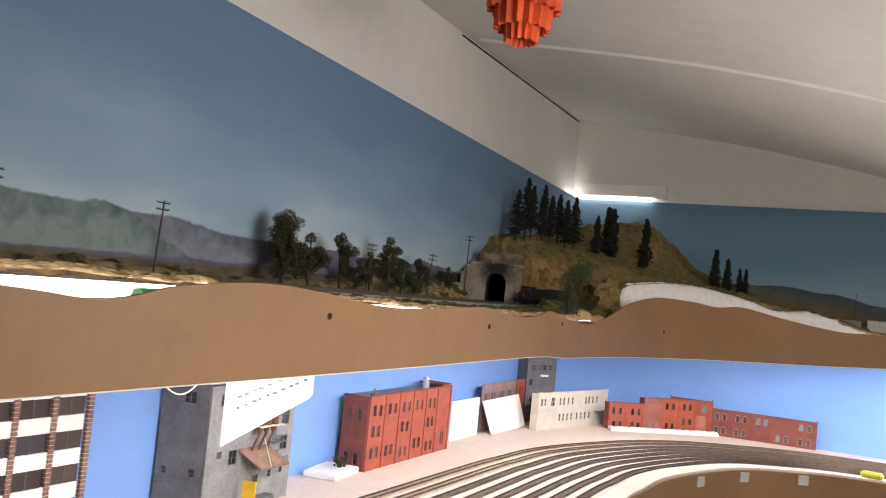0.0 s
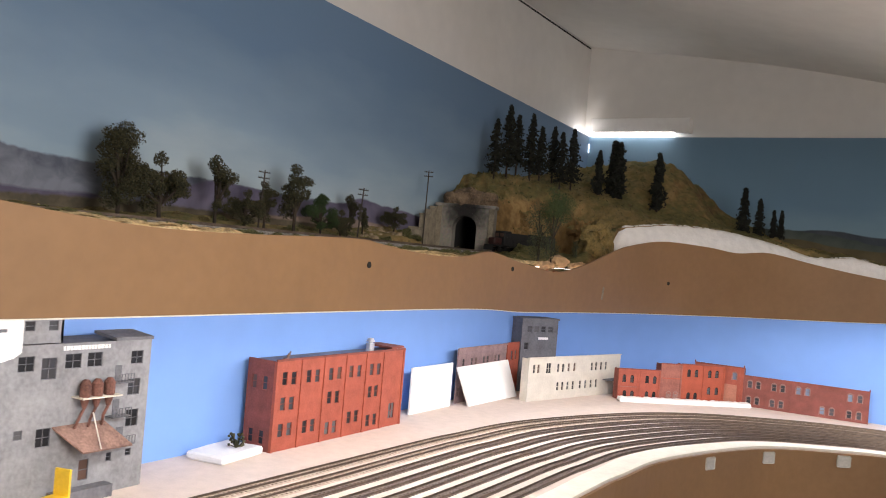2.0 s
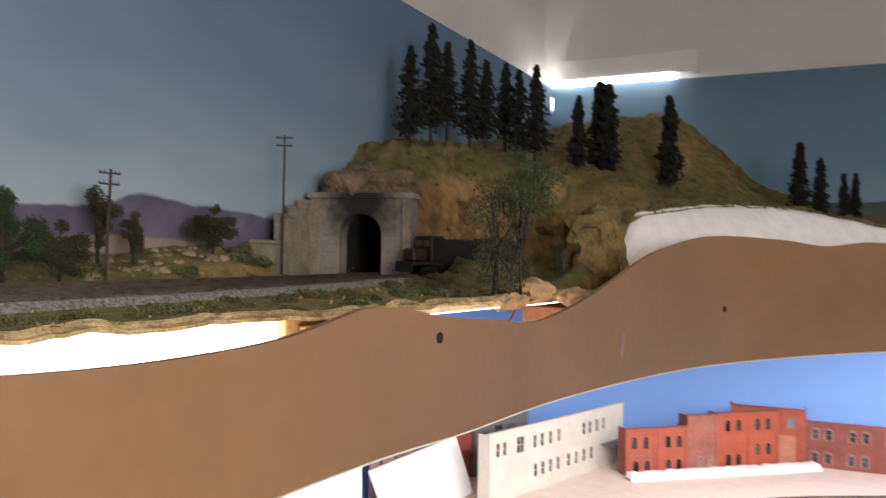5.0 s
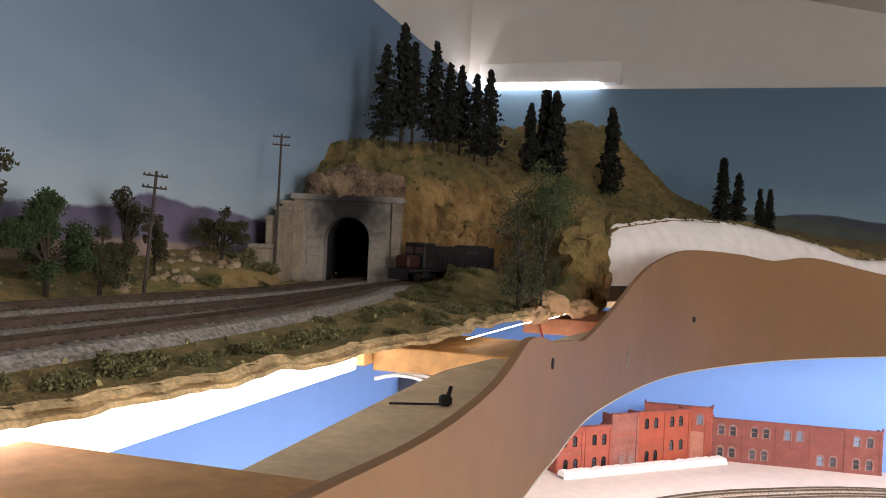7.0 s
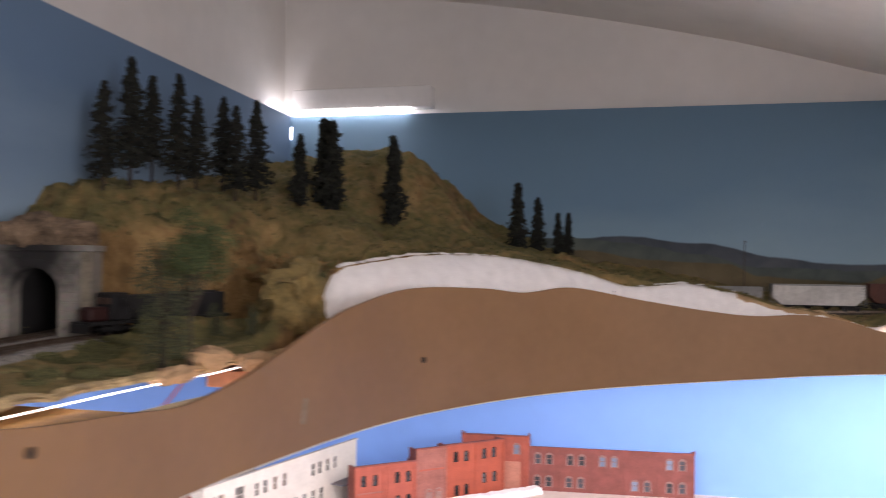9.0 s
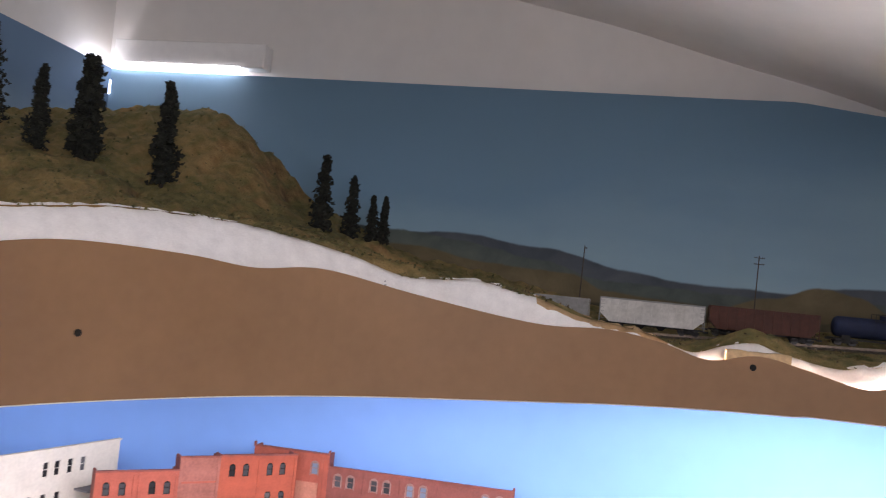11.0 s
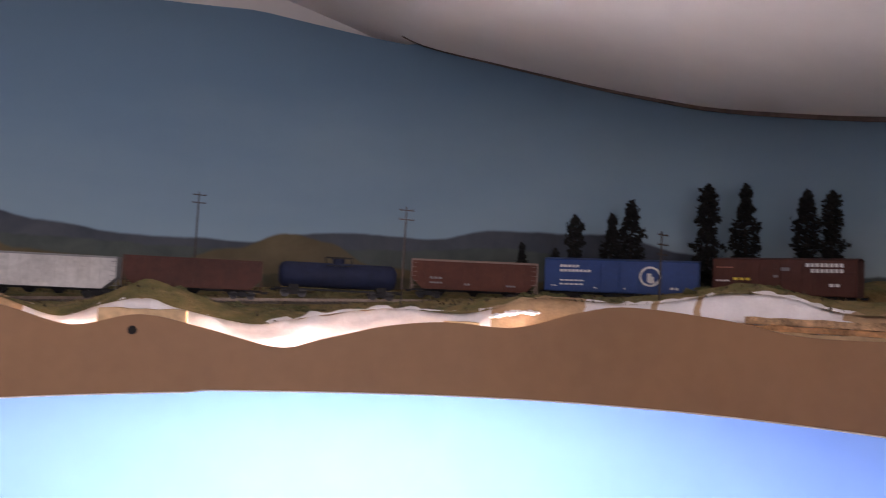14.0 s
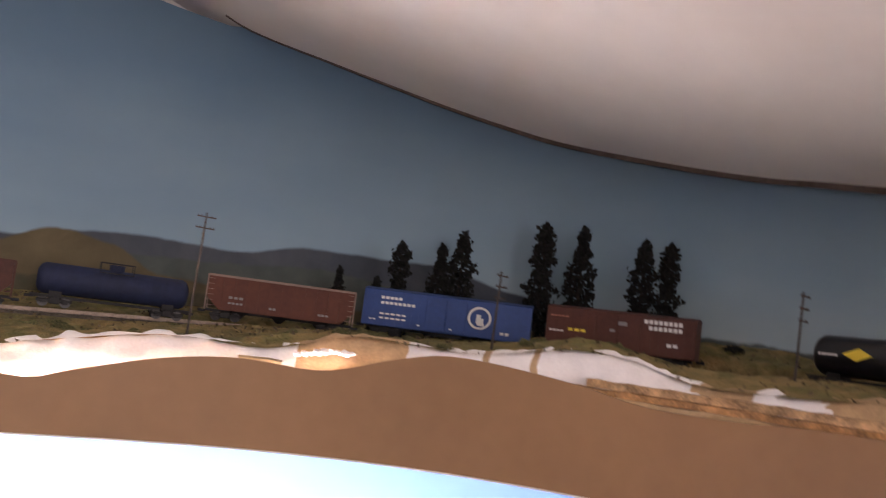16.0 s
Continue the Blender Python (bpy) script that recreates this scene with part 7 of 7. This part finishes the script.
def bars(car, name, rows, m, y, label):
    """Rows of small letter-like bars: x, z, count, letter width, height."""
    for x, z, n, w, h in rows:
        bm = bmesh.new()
        box(bm, 0, w, -0.0004, 0, 0, h)
        me = shape(name, bm, m)
        for k in range(n):
            part(name, me, None, car, label, m=pose(x + k * w * 1.35, y, z))


def box_car(name, label, s0, length, m, trim, height=0.042):
    car = thing(name, label, "freight car", "freight train", on_train(s0))
    h, w, z0 = length / 2, 0.0172, 0.0105
    bm = bmesh.new()
    box(bm, -h, h, -w, w, z0, z0 + height, 0.0008)
    part("body", bm, m, car)
    bm = bmesh.new()
    for sy in (-1, 1):
        vs_ = [bm.verts.new(p) for p in ((-h - 0.0005, sy * (w + 0.0004), z0 + height), (h + 0.0005, sy * (w + 0.0004), z0 + height), (h + 0.0005, 0, z0 + height + 0.0028), (-h - 0.0005, 0, z0 + height + 0.0028))]
        bm.faces.new(vs_ if sy < 0 else vs_[::-1])
    part("roof", bm, trim, car, "low ribbed roof")
    bm = bmesh.new()
    box(bm, -0.0004, 0.0004, -0.0005, 0.0005, z0 + 0.001, z0 + height - 0.001)
    rib = shape("side_rib", bm, m)
    n = int(length / 0.0085)
    for sy in (-1, 1):
        bm = bmesh.new()
        for k in range(n + 1):
            x = -h + 0.003 + (length - 0.006) * k / n
            if abs(x) > 0.024:
                part("side_rib", rib, None, car, m=pose(x, sy * w, 0))
        for x0, x1 in ((-0.022, -0.0005), (0.0005, 0.022)):
            bm = bmesh.new()
            y0 = sy * (w + 0.0008)
            box(bm, x0, x1, y0 - 0.0007, y0 + 0.0007, z0 + 0.002, z0 + height - 0.002, 0.0004)
            door = part("door", bm, m, car)
            bm = bmesh.new()
            for q in (0.25, 0.5, 0.75):
                box(bm, x0 + 0.001, x1 - 0.001, y0 - 0.0010, y0 + 0.0010, z0 + height * q - 0.0004, z0 + height * q + 0.0004)
            part("door_bars", bm, trim, door)
        for sx in (-1, 1):
            bm = bmesh.new()
            for k in range(7):
                xx = sx * (h - 0.006)
                box(bm, xx - 0.0035, xx + 0.0035, sy * (w + 0.0012) - 0.0003, sy * (w + 0.0012) + 0.0003, z0 + 0.002 + 0.0052 * k, z0 + 0.0026 + 0.0052 * k)
            part("ladder", bm, trim, car)
    bm = bmesh.new()
    box(bm, -h + 0.004, h - 0.004, -0.003, 0.003, z0 - 0.003, z0)
    box(bm, -0.018, 0.018, -0.0125, 0.0125, z0 - 0.0045, z0 - 0.0005)
    part("underframe", bm, M_BLACK, car)
    running_gear(car, h - 0.026)
    coupler(car, h)
    return car


def hopper_car(name, label, s0, length, m, trim, bays=4, height=0.040, slope=0.016):
    """A covered or open hopper: side sheets with ribs, sloping end sheets and bays below."""
    car = thing(name, label, "freight car", "freight train", on_train(s0))
    h, w, z0 = length / 2, 0.0165, 0.0125
    bm = bmesh.new()
    prof = [(-h + 0.001, z0 + height * 0.35), (-h + 0.001, z0 + height), (h - 0.001, z0 + height), (h - 0.001, z0 + height * 0.35), (h - slope, z0), (-h + slope, z0)]
    ring = [[bm.verts.new((x, y, z)) for x, z in prof] for y in (-w, w)]
    bm.faces.new(ring[0])
    bm.faces.new(ring[1][::-1])
    for i in range(6):
        bm.faces.new((ring[0][i], ring[1][i], ring[1][(i + 1) % 6], ring[0][(i + 1) % 6]))
    bmesh.ops.recalc_face_normals(bm, faces=bm.faces[:])
    part("body", bm, m, car)
    bm = bmesh.new()
    box(bm, -0.0006, 0.0006, -0.0007, 0.0007, z0 + 0.001, z0 + height - 0.002)
    rib = shape("side_rib", bm, m)
    for sy in (-1, 1):
        bm = bmesh.new()
        box(bm, -h, h, sy * (w + 0.0008) - 0.0008, sy * (w + 0.0008) + 0.0008, z0 + height - 0.002, z0 + height + 0.0005)
        part("top_sill", bm, trim, car)
        bm = bmesh.new()
        n = 11
        for k in range(n):
            x = -h + slope + 0.002 + (length - 2 * slope - 0.004) * k / (n - 1)
            part("side_rib", rib, None, car, m=pose(x, sy * (w + 0.0007), 0))
        for sx in (-1, 1):
            bm = bmesh.new()
            for k in range(6):
                xx = sx * (h - 0.004)
                box(bm, xx - 0.003, xx + 0.003, sy * w - 0.0003, sy * w + 0.0003, z0 + 0.004 + 0.006 * k, z0 + 0.0046 + 0.006 * k)
            box(bm, sx * h - 0.0006, sx * h + 0.0006, sy * w - 0.0006, sy * w + 0.0006, z0 - 0.001, z0 + height)
            part("ladder", bm, trim, car)
    for k in range(bays):
        x = -h + slope + (length - 2 * slope) * (k + 0.5) / bays
        bm = bmesh.new()
        bmesh.ops.create_cone(bm, cap_ends=True, segments=4, radius1=0.004, radius2=0.014, depth=0.008, matrix=pose(x, 0, z0 - 0.004) @ Matrix.Rotation(math.pi / 4, 4, "Z"))
        part("hopper_bay", bm, M_BLACK, car)
    bm = bmesh.new()
    box(bm, -h, h, -0.003, 0.003, z0 - 0.003, z0)
    part("underframe", bm, M_BLACK, car)
    running_gear(car, h - 0.022)
    coupler(car, h)
    return car


def tank_car(name, label, s0, length, m, r=0.0185):
    car = thing(name, label, "tank car", "freight train", on_train(s0))
    h, zc = length / 2, 0.0135 + r
    bm = bmesh.new()
    n = 28
    xs = [(-h, 0.0), (-h + 0.0012, 0.55), (-h + 0.004, 0.86), (-h + 0.008, 1.0), (h - 0.008, 1.0), (h - 0.004, 0.86), (h - 0.0012, 0.55), (h, 0.0)]
    rings = [[bm.verts.new((x, r * q * math.cos(2 * math.pi * k / n), zc + r * q * math.sin(2 * math.pi * k / n))) for k in range(n)] for x, q in xs[1:-1]]
    for a, b in zip(rings, rings[1:]):
        for k in range(n):
            bm.faces.new((a[k], a[(k + 1) % n], b[(k + 1) % n], b[k]))
    bm.faces.new(rings[0][::-1])
    bm.faces.new(rings[-1])
    bmesh.ops.recalc_face_normals(bm, faces=bm.faces[:])
    part("tank", bm, m, car, smooth=True)
    bm = bmesh.new()
    rod(bm, (0, 0, zc + r - 0.002), (0, 0, zc + r + 0.005), 0.0075, n=16)
    rod(bm, (0, 0, zc + r + 0.005), (0, 0, zc + r + 0.006), 0.0082, n=16)
    part("dome", bm, m, car)
    for y in (-0.013, 0.013):
        bm = bmesh.new()
        box(bm, -0.016, 0.016, y - 0.0012, y + 0.0012, zc + r - 0.004, zc + r - 0.003)
        for x in (-0.016, 0.016):
            box(bm, x - 0.0004, x + 0.0004, y - 0.0004, y + 0.0004, zc + r - 0.004, zc + r + 0.008)
        box(bm, -0.016, 0.016, y - 0.0004, y + 0.0004, zc + r + 0.007, zc + r + 0.008)
        part("platform", bm, M_BLACK, car, "railed dome platform")
    for sx in (-1, 1):
        bm = bmesh.new()
        box(bm, sx * (h - 0.02) - 0.006, sx * (h - 0.02) + 0.006, -0.010, 0.010, 0.010, zc - r * 0.6)
        part("saddle", bm, M_BLACK, car)
    bm = bmesh.new()
    box(bm, -h - 0.003, h + 0.003, -0.003, 0.003, 0.009, 0.012)
    box(bm, -h - 0.003, -h + 0.014, -0.014, 0.014, 0.0112, 0.0125)
    box(bm, h - 0.014, h + 0.003, -0.014, 0.014, 0.0112, 0.0125)
    part("underframe", bm, M_BLACK, car)
    running_gear(car, h - 0.02)
    coupler(car, h)
    return car


M_WHOP = mat("dusty_white_car", (0.6090, 0.5945, 0.5583), 0.7, 0.12, 30, 0.1)
M_GHOP = mat("dusty_grey_car", (0.2719, 0.2719, 0.2664), 0.7, 0.12, 30, 0.1)
M_BROWN = mat("oxide_brown_car", (0.0798, 0.0239, 0.0128), 0.7, 0.15, 30, 0.1)
M_OXIDE = mat("oxide_red_car", (0.1131, 0.0322, 0.0152), 0.7, 0.12, 30, 0.1)
M_DKBLUE = mat("dark_blue_tank", (0.012, 0.020, 0.058), 0.8, 0.15, 30, 0.1)
M_SKYBLUE = mat("bright_blue_car", (0.0235, 0.0666, 0.2271), 0.55, 0.08, 30, 0.1)
M_PBROWN = mat("chocolate_car", (0.0957, 0.0293, 0.0171), 0.65, 0.12, 30, 0.1)
M_TANKBLACK = mat("gloss_black_tank", (0.012, 0.012, 0.014), 0.35, 0.2, 30, 0.05)
T0 = 0.18
hopper_car("covered_hopper", "grey covered hopper car half hidden by the plaster hill", T0 + 0.060, 0.165, M_GHOP, M_GHOP)
hopper_car("covered_hopper", "pale dusty white covered hopper car", T0 + 0.240, 0.160, M_WHOP, M_GHOP)
c = hopper_car("open_hopper", "oxide brown open hopper car", T0 + 0.406, 0.158, M_BROWN, M_BROWN, 3, 0.037, 0.012)
tank_car("tank_car", "dark blue model tank car", T0 + 0.578, 0.148, M_DKBLUE, 0.0165)
c = hopper_car("open_hopper", "oxide red open hopper car with a pale top sill", T0 + 0.750, 0.157, M_OXIDE, mat("pale_sill", (0.2720, 0.1920, 0.1520), 0.7, 0.1, 30, 0.1), 3, 0.039, 0.014)
bars(c, "lettering", [(-0.055, 0.026, 3, 0.004, 0.0028), (-0.055, 0.020, 4, 0.003, 0.0022), (-0.012, 0.019, 2, 0.003, 0.0025), (0.04, 0.019, 3, 0.003, 0.0022)], M_GHOP, -0.0185, "faint grey lettering bars")
c = box_car("box_car", "bright blue model box car with a round white emblem", T0 + 0.934, 0.184, M_SKYBLUE, M_SKYBLUE)
bars(c, "lettering", [(-0.072, 0.042, 5, 0.0036, 0.0032), (-0.072, 0.036, 8, 0.0036, 0.0032), (-0.072, 0.024, 5, 0.0045, 0.002), (-0.072, 0.019, 5, 0.0045, 0.002), (0.060, 0.017, 2, 0.004, 0.003), (-0.083, 0.017, 2, 0.003, 0.0014), (-0.03, 0.0155, 1, 0.003, 0.0015), (0.005, 0.0155, 1, 0.003, 0.0015)], M_LETTER, -0.0188, "white lettering bars")
bm = bmesh.new()
for k in range(36):
    a = 2 * math.pi * k / 36
    q = Matrix.Translation((0.0365 + 0.0115 * math.cos(a), -0.0190, 0.033 + 0.0115 * math.sin(a))) @ Matrix.Rotation(-a, 4, "Y")
    bmesh.ops.create_cube(bm, size=1, matrix=q @ Matrix.Diagonal((0.0026, 0.0007, 0.0024, 1)))
box(bm, 0.033, 0.038, -0.0194, -0.0186, 0.0265, 0.037)
box(bm, 0.037, 0.041, -0.0194, -0.0186, 0.0258, 0.033)
box(bm, 0.0345, 0.042, -0.0194, -0.0186, 0.0245, 0.0275)
part("emblem", bm, M_LETTER, c, "round white ring emblem with a plain white figure")
c = box_car("box_car", "chocolate brown model box car with large white lettering bars", T0 + 1.124, 0.154, M_PBROWN, M_PBROWN)
bars(c, "lettering", [(0.026, 0.044, 8, 0.0036, 0.0042), (0.031, 0.0375, 7, 0.0036, 0.0042), (0.05, 0.0215, 2, 0.0045, 0.0035), (-0.072, 0.025, 4, 0.003, 0.002)], M_LETTER, -0.0190, "bold white lettering bars")
bars(c, "yellow_mark", [(-0.052, 0.027, 3, 0.005, 0.003)], M_YLETTER, -0.0190, "yellow mark")
bars(c, "red_mark", [(-0.072, 0.0415, 5, 0.003, 0.0016)], M_LIGHTBRICK, -0.0190, "small red lettering bars")
bars(c, "placard", [(0.0, 0.039, 1, 0.009, 0.004), (-0.008, 0.031, 1, 0.005, 0.003)], M_GHOP, -0.0192, "grey placard")
c = tank_car("tank_car", "glossy black model tank car with yellow lettering bars", T0 + 1.413, 0.200, M_TANKBLACK, 0.0195)
bars(c, "lettering", [(-0.005, 0.0355, 3, 0.0058, 0.0075), (0.022, 0.0355, 3, 0.0052, 0.0075), (0.044, 0.0355, 2, 0.0058, 0.0075), (0.026, 0.030, 4, 0.003, 0.0025)], M_YLETTER, -0.0197, "yellow lettering bars")
bm = bmesh.new()
vs_ = [bm.verts.new(p) for p in ((-0.068, -0.0198, 0.035), (-0.056, -0.0193, 0.029), (-0.042, -0.0198, 0.035), (-0.054, -0.0192, 0.0415))]
bm.faces.new(vs_)
r_ = bmesh.ops.extrude_face_region(bm, geom=bm.faces[:])
bmesh.ops.translate(bm, vec=(0, -0.0006, 0), verts=[g for g in r_["geom"] if isinstance(g, bmesh.types.BMVert)])
part("emblem", bm, M_YLETTER, c, "yellow diamond emblem")
bars(c, "small_lettering", [(-0.09, 0.0325, 6, 0.0022, 0.002)], M_LETTER, -0.0196, "small white lettering bars")

# diesel locomotive beside the portal
la = (0.171, -0.993)
lb = (0.236, -0.766)
loco = thing("diesel_locomotive", "dark grey model diesel locomotive with a scarlet nose", "locomotive", m=pose((la[0] + lb[0]) / 2, (la[1] + lb[1]) / 2, 1.5045, 0, 0, math.degrees(math.atan2(lb[1] - la[1], lb[0] - la[0]))))
M_LGREY = mat("dark_loco_grey", (0.015, 0.0145, 0.0155), 0.6, 0.2, 40, 0.1)
M_SCARLET = mat("scarlet_nose", (0.042, 0.008, 0.006), 0.6, 0.15, 40, 0.1)
strips(loco, "frame", [(-0.118, 0.118, -0.0165, 0.0165, 0.0125, 0.0165)], M_BLACK)
strips(loco, "long_hood", [(-0.058, 0.112, -0.0105, 0.0105, 0.0166, 0.047)], M_LGREY, "long dark engine hood")
bm = bmesh.new()
box(bm, -0.084, -0.0582, -0.0165, 0.0165, 0.0166, 0.051, 0.002)
cabp = part("cab", bm, M_LGREY, loco)
for y in (-0.0168, 0.0168):
    strips(cabp, "window", [(-0.079, -0.072, y - 0.0003, y + 0.0003, 0.036, 0.044), (-0.070, -0.062, y - 0.0003, y + 0.0003, 0.036, 0.044)], M_PANE)
strips(cabp, "windscreen", [(-0.0846, -0.0841, -0.013, -0.002, 0.037, 0.045), (-0.0846, -0.0841, 0.002, 0.013, 0.037, 0.045)], M_PANE)
bm = bmesh.new()
box(bm, -0.112, -0.0842, -0.0115, 0.0115, 0.0166, 0.034, 0.003)
part("nose", bm, M_SCARLET, loco, "scarlet short nose")
strips(loco, "headlight", [(-0.0855, -0.0842, -0.003, 0.003, 0.0465, 0.0495)], M_WHEEL)
for x in (0.03, 0.052, 0.074, 0.096):
    bm = bmesh.new()
    rod(bm, (x, 0, 0.047), (x, 0, 0.0495), 0.008, n=16)
    part("roof_fan", bm, M_BLACK, loco)
bm = bmesh.new()
for k in range(14):
    x = -0.05 + 0.0118 * k
    for y in (-0.0155, 0.0155):
        box(bm, x - 0.0003, x + 0.0003, y - 0.0003, y + 0.0003, 0.0165, 0.030)
for y in (-0.0155, 0.0155):
    box(bm, -0.055, 0.112, y - 0.0003, y + 0.0003, 0.0298, 0.0304)
part("handrail", bm, M_BLACK, loco)
for k in range(16):
    for y in (-0.0108, 0.0108):
        strips(loco, "hood_door", [(-0.05 + 0.010 * k, -0.043 + 0.010 * k, y - 0.0004, y + 0.0004, 0.019, 0.036)], M_LGREY)
bars(loco, "lettering", [(0.03, 0.038, 8, 0.003, 0.0035)], mat("faded_lettering", (0.05, 0.048, 0.045), 0.7, 0.1, 30, 0.1), -0.0109, "dull grey lettering bars")
strips(loco, "pilot", [(-0.120, -0.1182, -0.0155, 0.0155, 0.003, 0.014)], M_BLACK)
strips(loco, "fuel_tank", [(-0.03, 0.03, -0.012, 0.012, 0.004, 0.0123)], M_BLACK)
for sx in (-1, 1):
    tr = part("truck", TRUCK, None, loco, "dark six-wheel truck", m=pose(sx * 0.075, 0, 0) @ Matrix.Diagonal((1.5, 1.1, 1.1, 1)))
    for wx in (-0.016, 0, 0.016):
        part("wheelset", WHEELS, None, tr, m=pose(wx * 0.66, 0, 0.0052))

# rail tie clamp, cable and rack pieces in the open bay
ck = thing("bar_clamp", "black bar clamp lying across the plywood ledge", "clamp", m=pose(0.411, -1.577, 1.4685, 0, 0, 24))
bm = bmesh.new()
box(bm, -0.030, 0.001, -0.0008, 0.0008, 0.0003, 0.0014, 0.0003)
part("bar", bm, M_BLACK, ck)
bm = bmesh.new()
box(bm, -0.003, 0.004, -0.003, 0.003, 0.0, 0.006, 0.0015)
rod(bm, (0.002, 0.001, 0.005), (0.004, 0.005, 0.0095), 0.0014, 0.0011, 8)
part("grip", bm, M_BLACK, ck)
rw = thing("red_wire", "thin red wire strung through the open bay", "wire", m=pose(0.41, -1.30, 1.462))
v, f = hose([(0.02 * math.sin(k * 0.5) * 0.3 - 0.004 * k, 0.026 * k, 0.002 * k - 0.012 * math.sin(math.pi * k / 8)) for k in range(9)], 0.0012)
part("wire", raw("wire", v, f, mat("red_insulation", (0.6, 0.05, 0.04), 0.5, 0.05, 30, 0.0), True), None, rw)
gb = thing("green_sleeve", "small bright green plastic sleeve behind the fascia", "sleeve", m=pose(0.40, -2.62, 1.478))
bm = bmesh.new()
rod(bm, (0, 0, 0.008), (0, 0.055, 0.008), 0.009, n=14)
part("sleeve", bm, mat("green_plastic", (0.03, 0.42, 0.10), 0.45, 0.08, 30, 0.0), gb)

wc = thing("white_cable", "loose loop of white cable in the open bay", "cable", m=pose(0.335, -1.408, 1.446))
v, f = hose([(-0.030, 0.0, 0.004), (-0.018, 0.012, 0.006), (-0.004, 0.020, 0.004), (0.010, 0.016, 0.002), (0.022, 0.010, 0.003), (0.030, 0.016, 0.002), (0.018, 0.024, 0.002), (0.0, 0.026, 0.005), (-0.02, 0.02, 0.006)], 0.0015)
part("cable", raw("cable", v, f, mat("white_insulation", (0.75, 0.75, 0.74), 0.5, 0.04, 30, 0.0), True), None, wc)
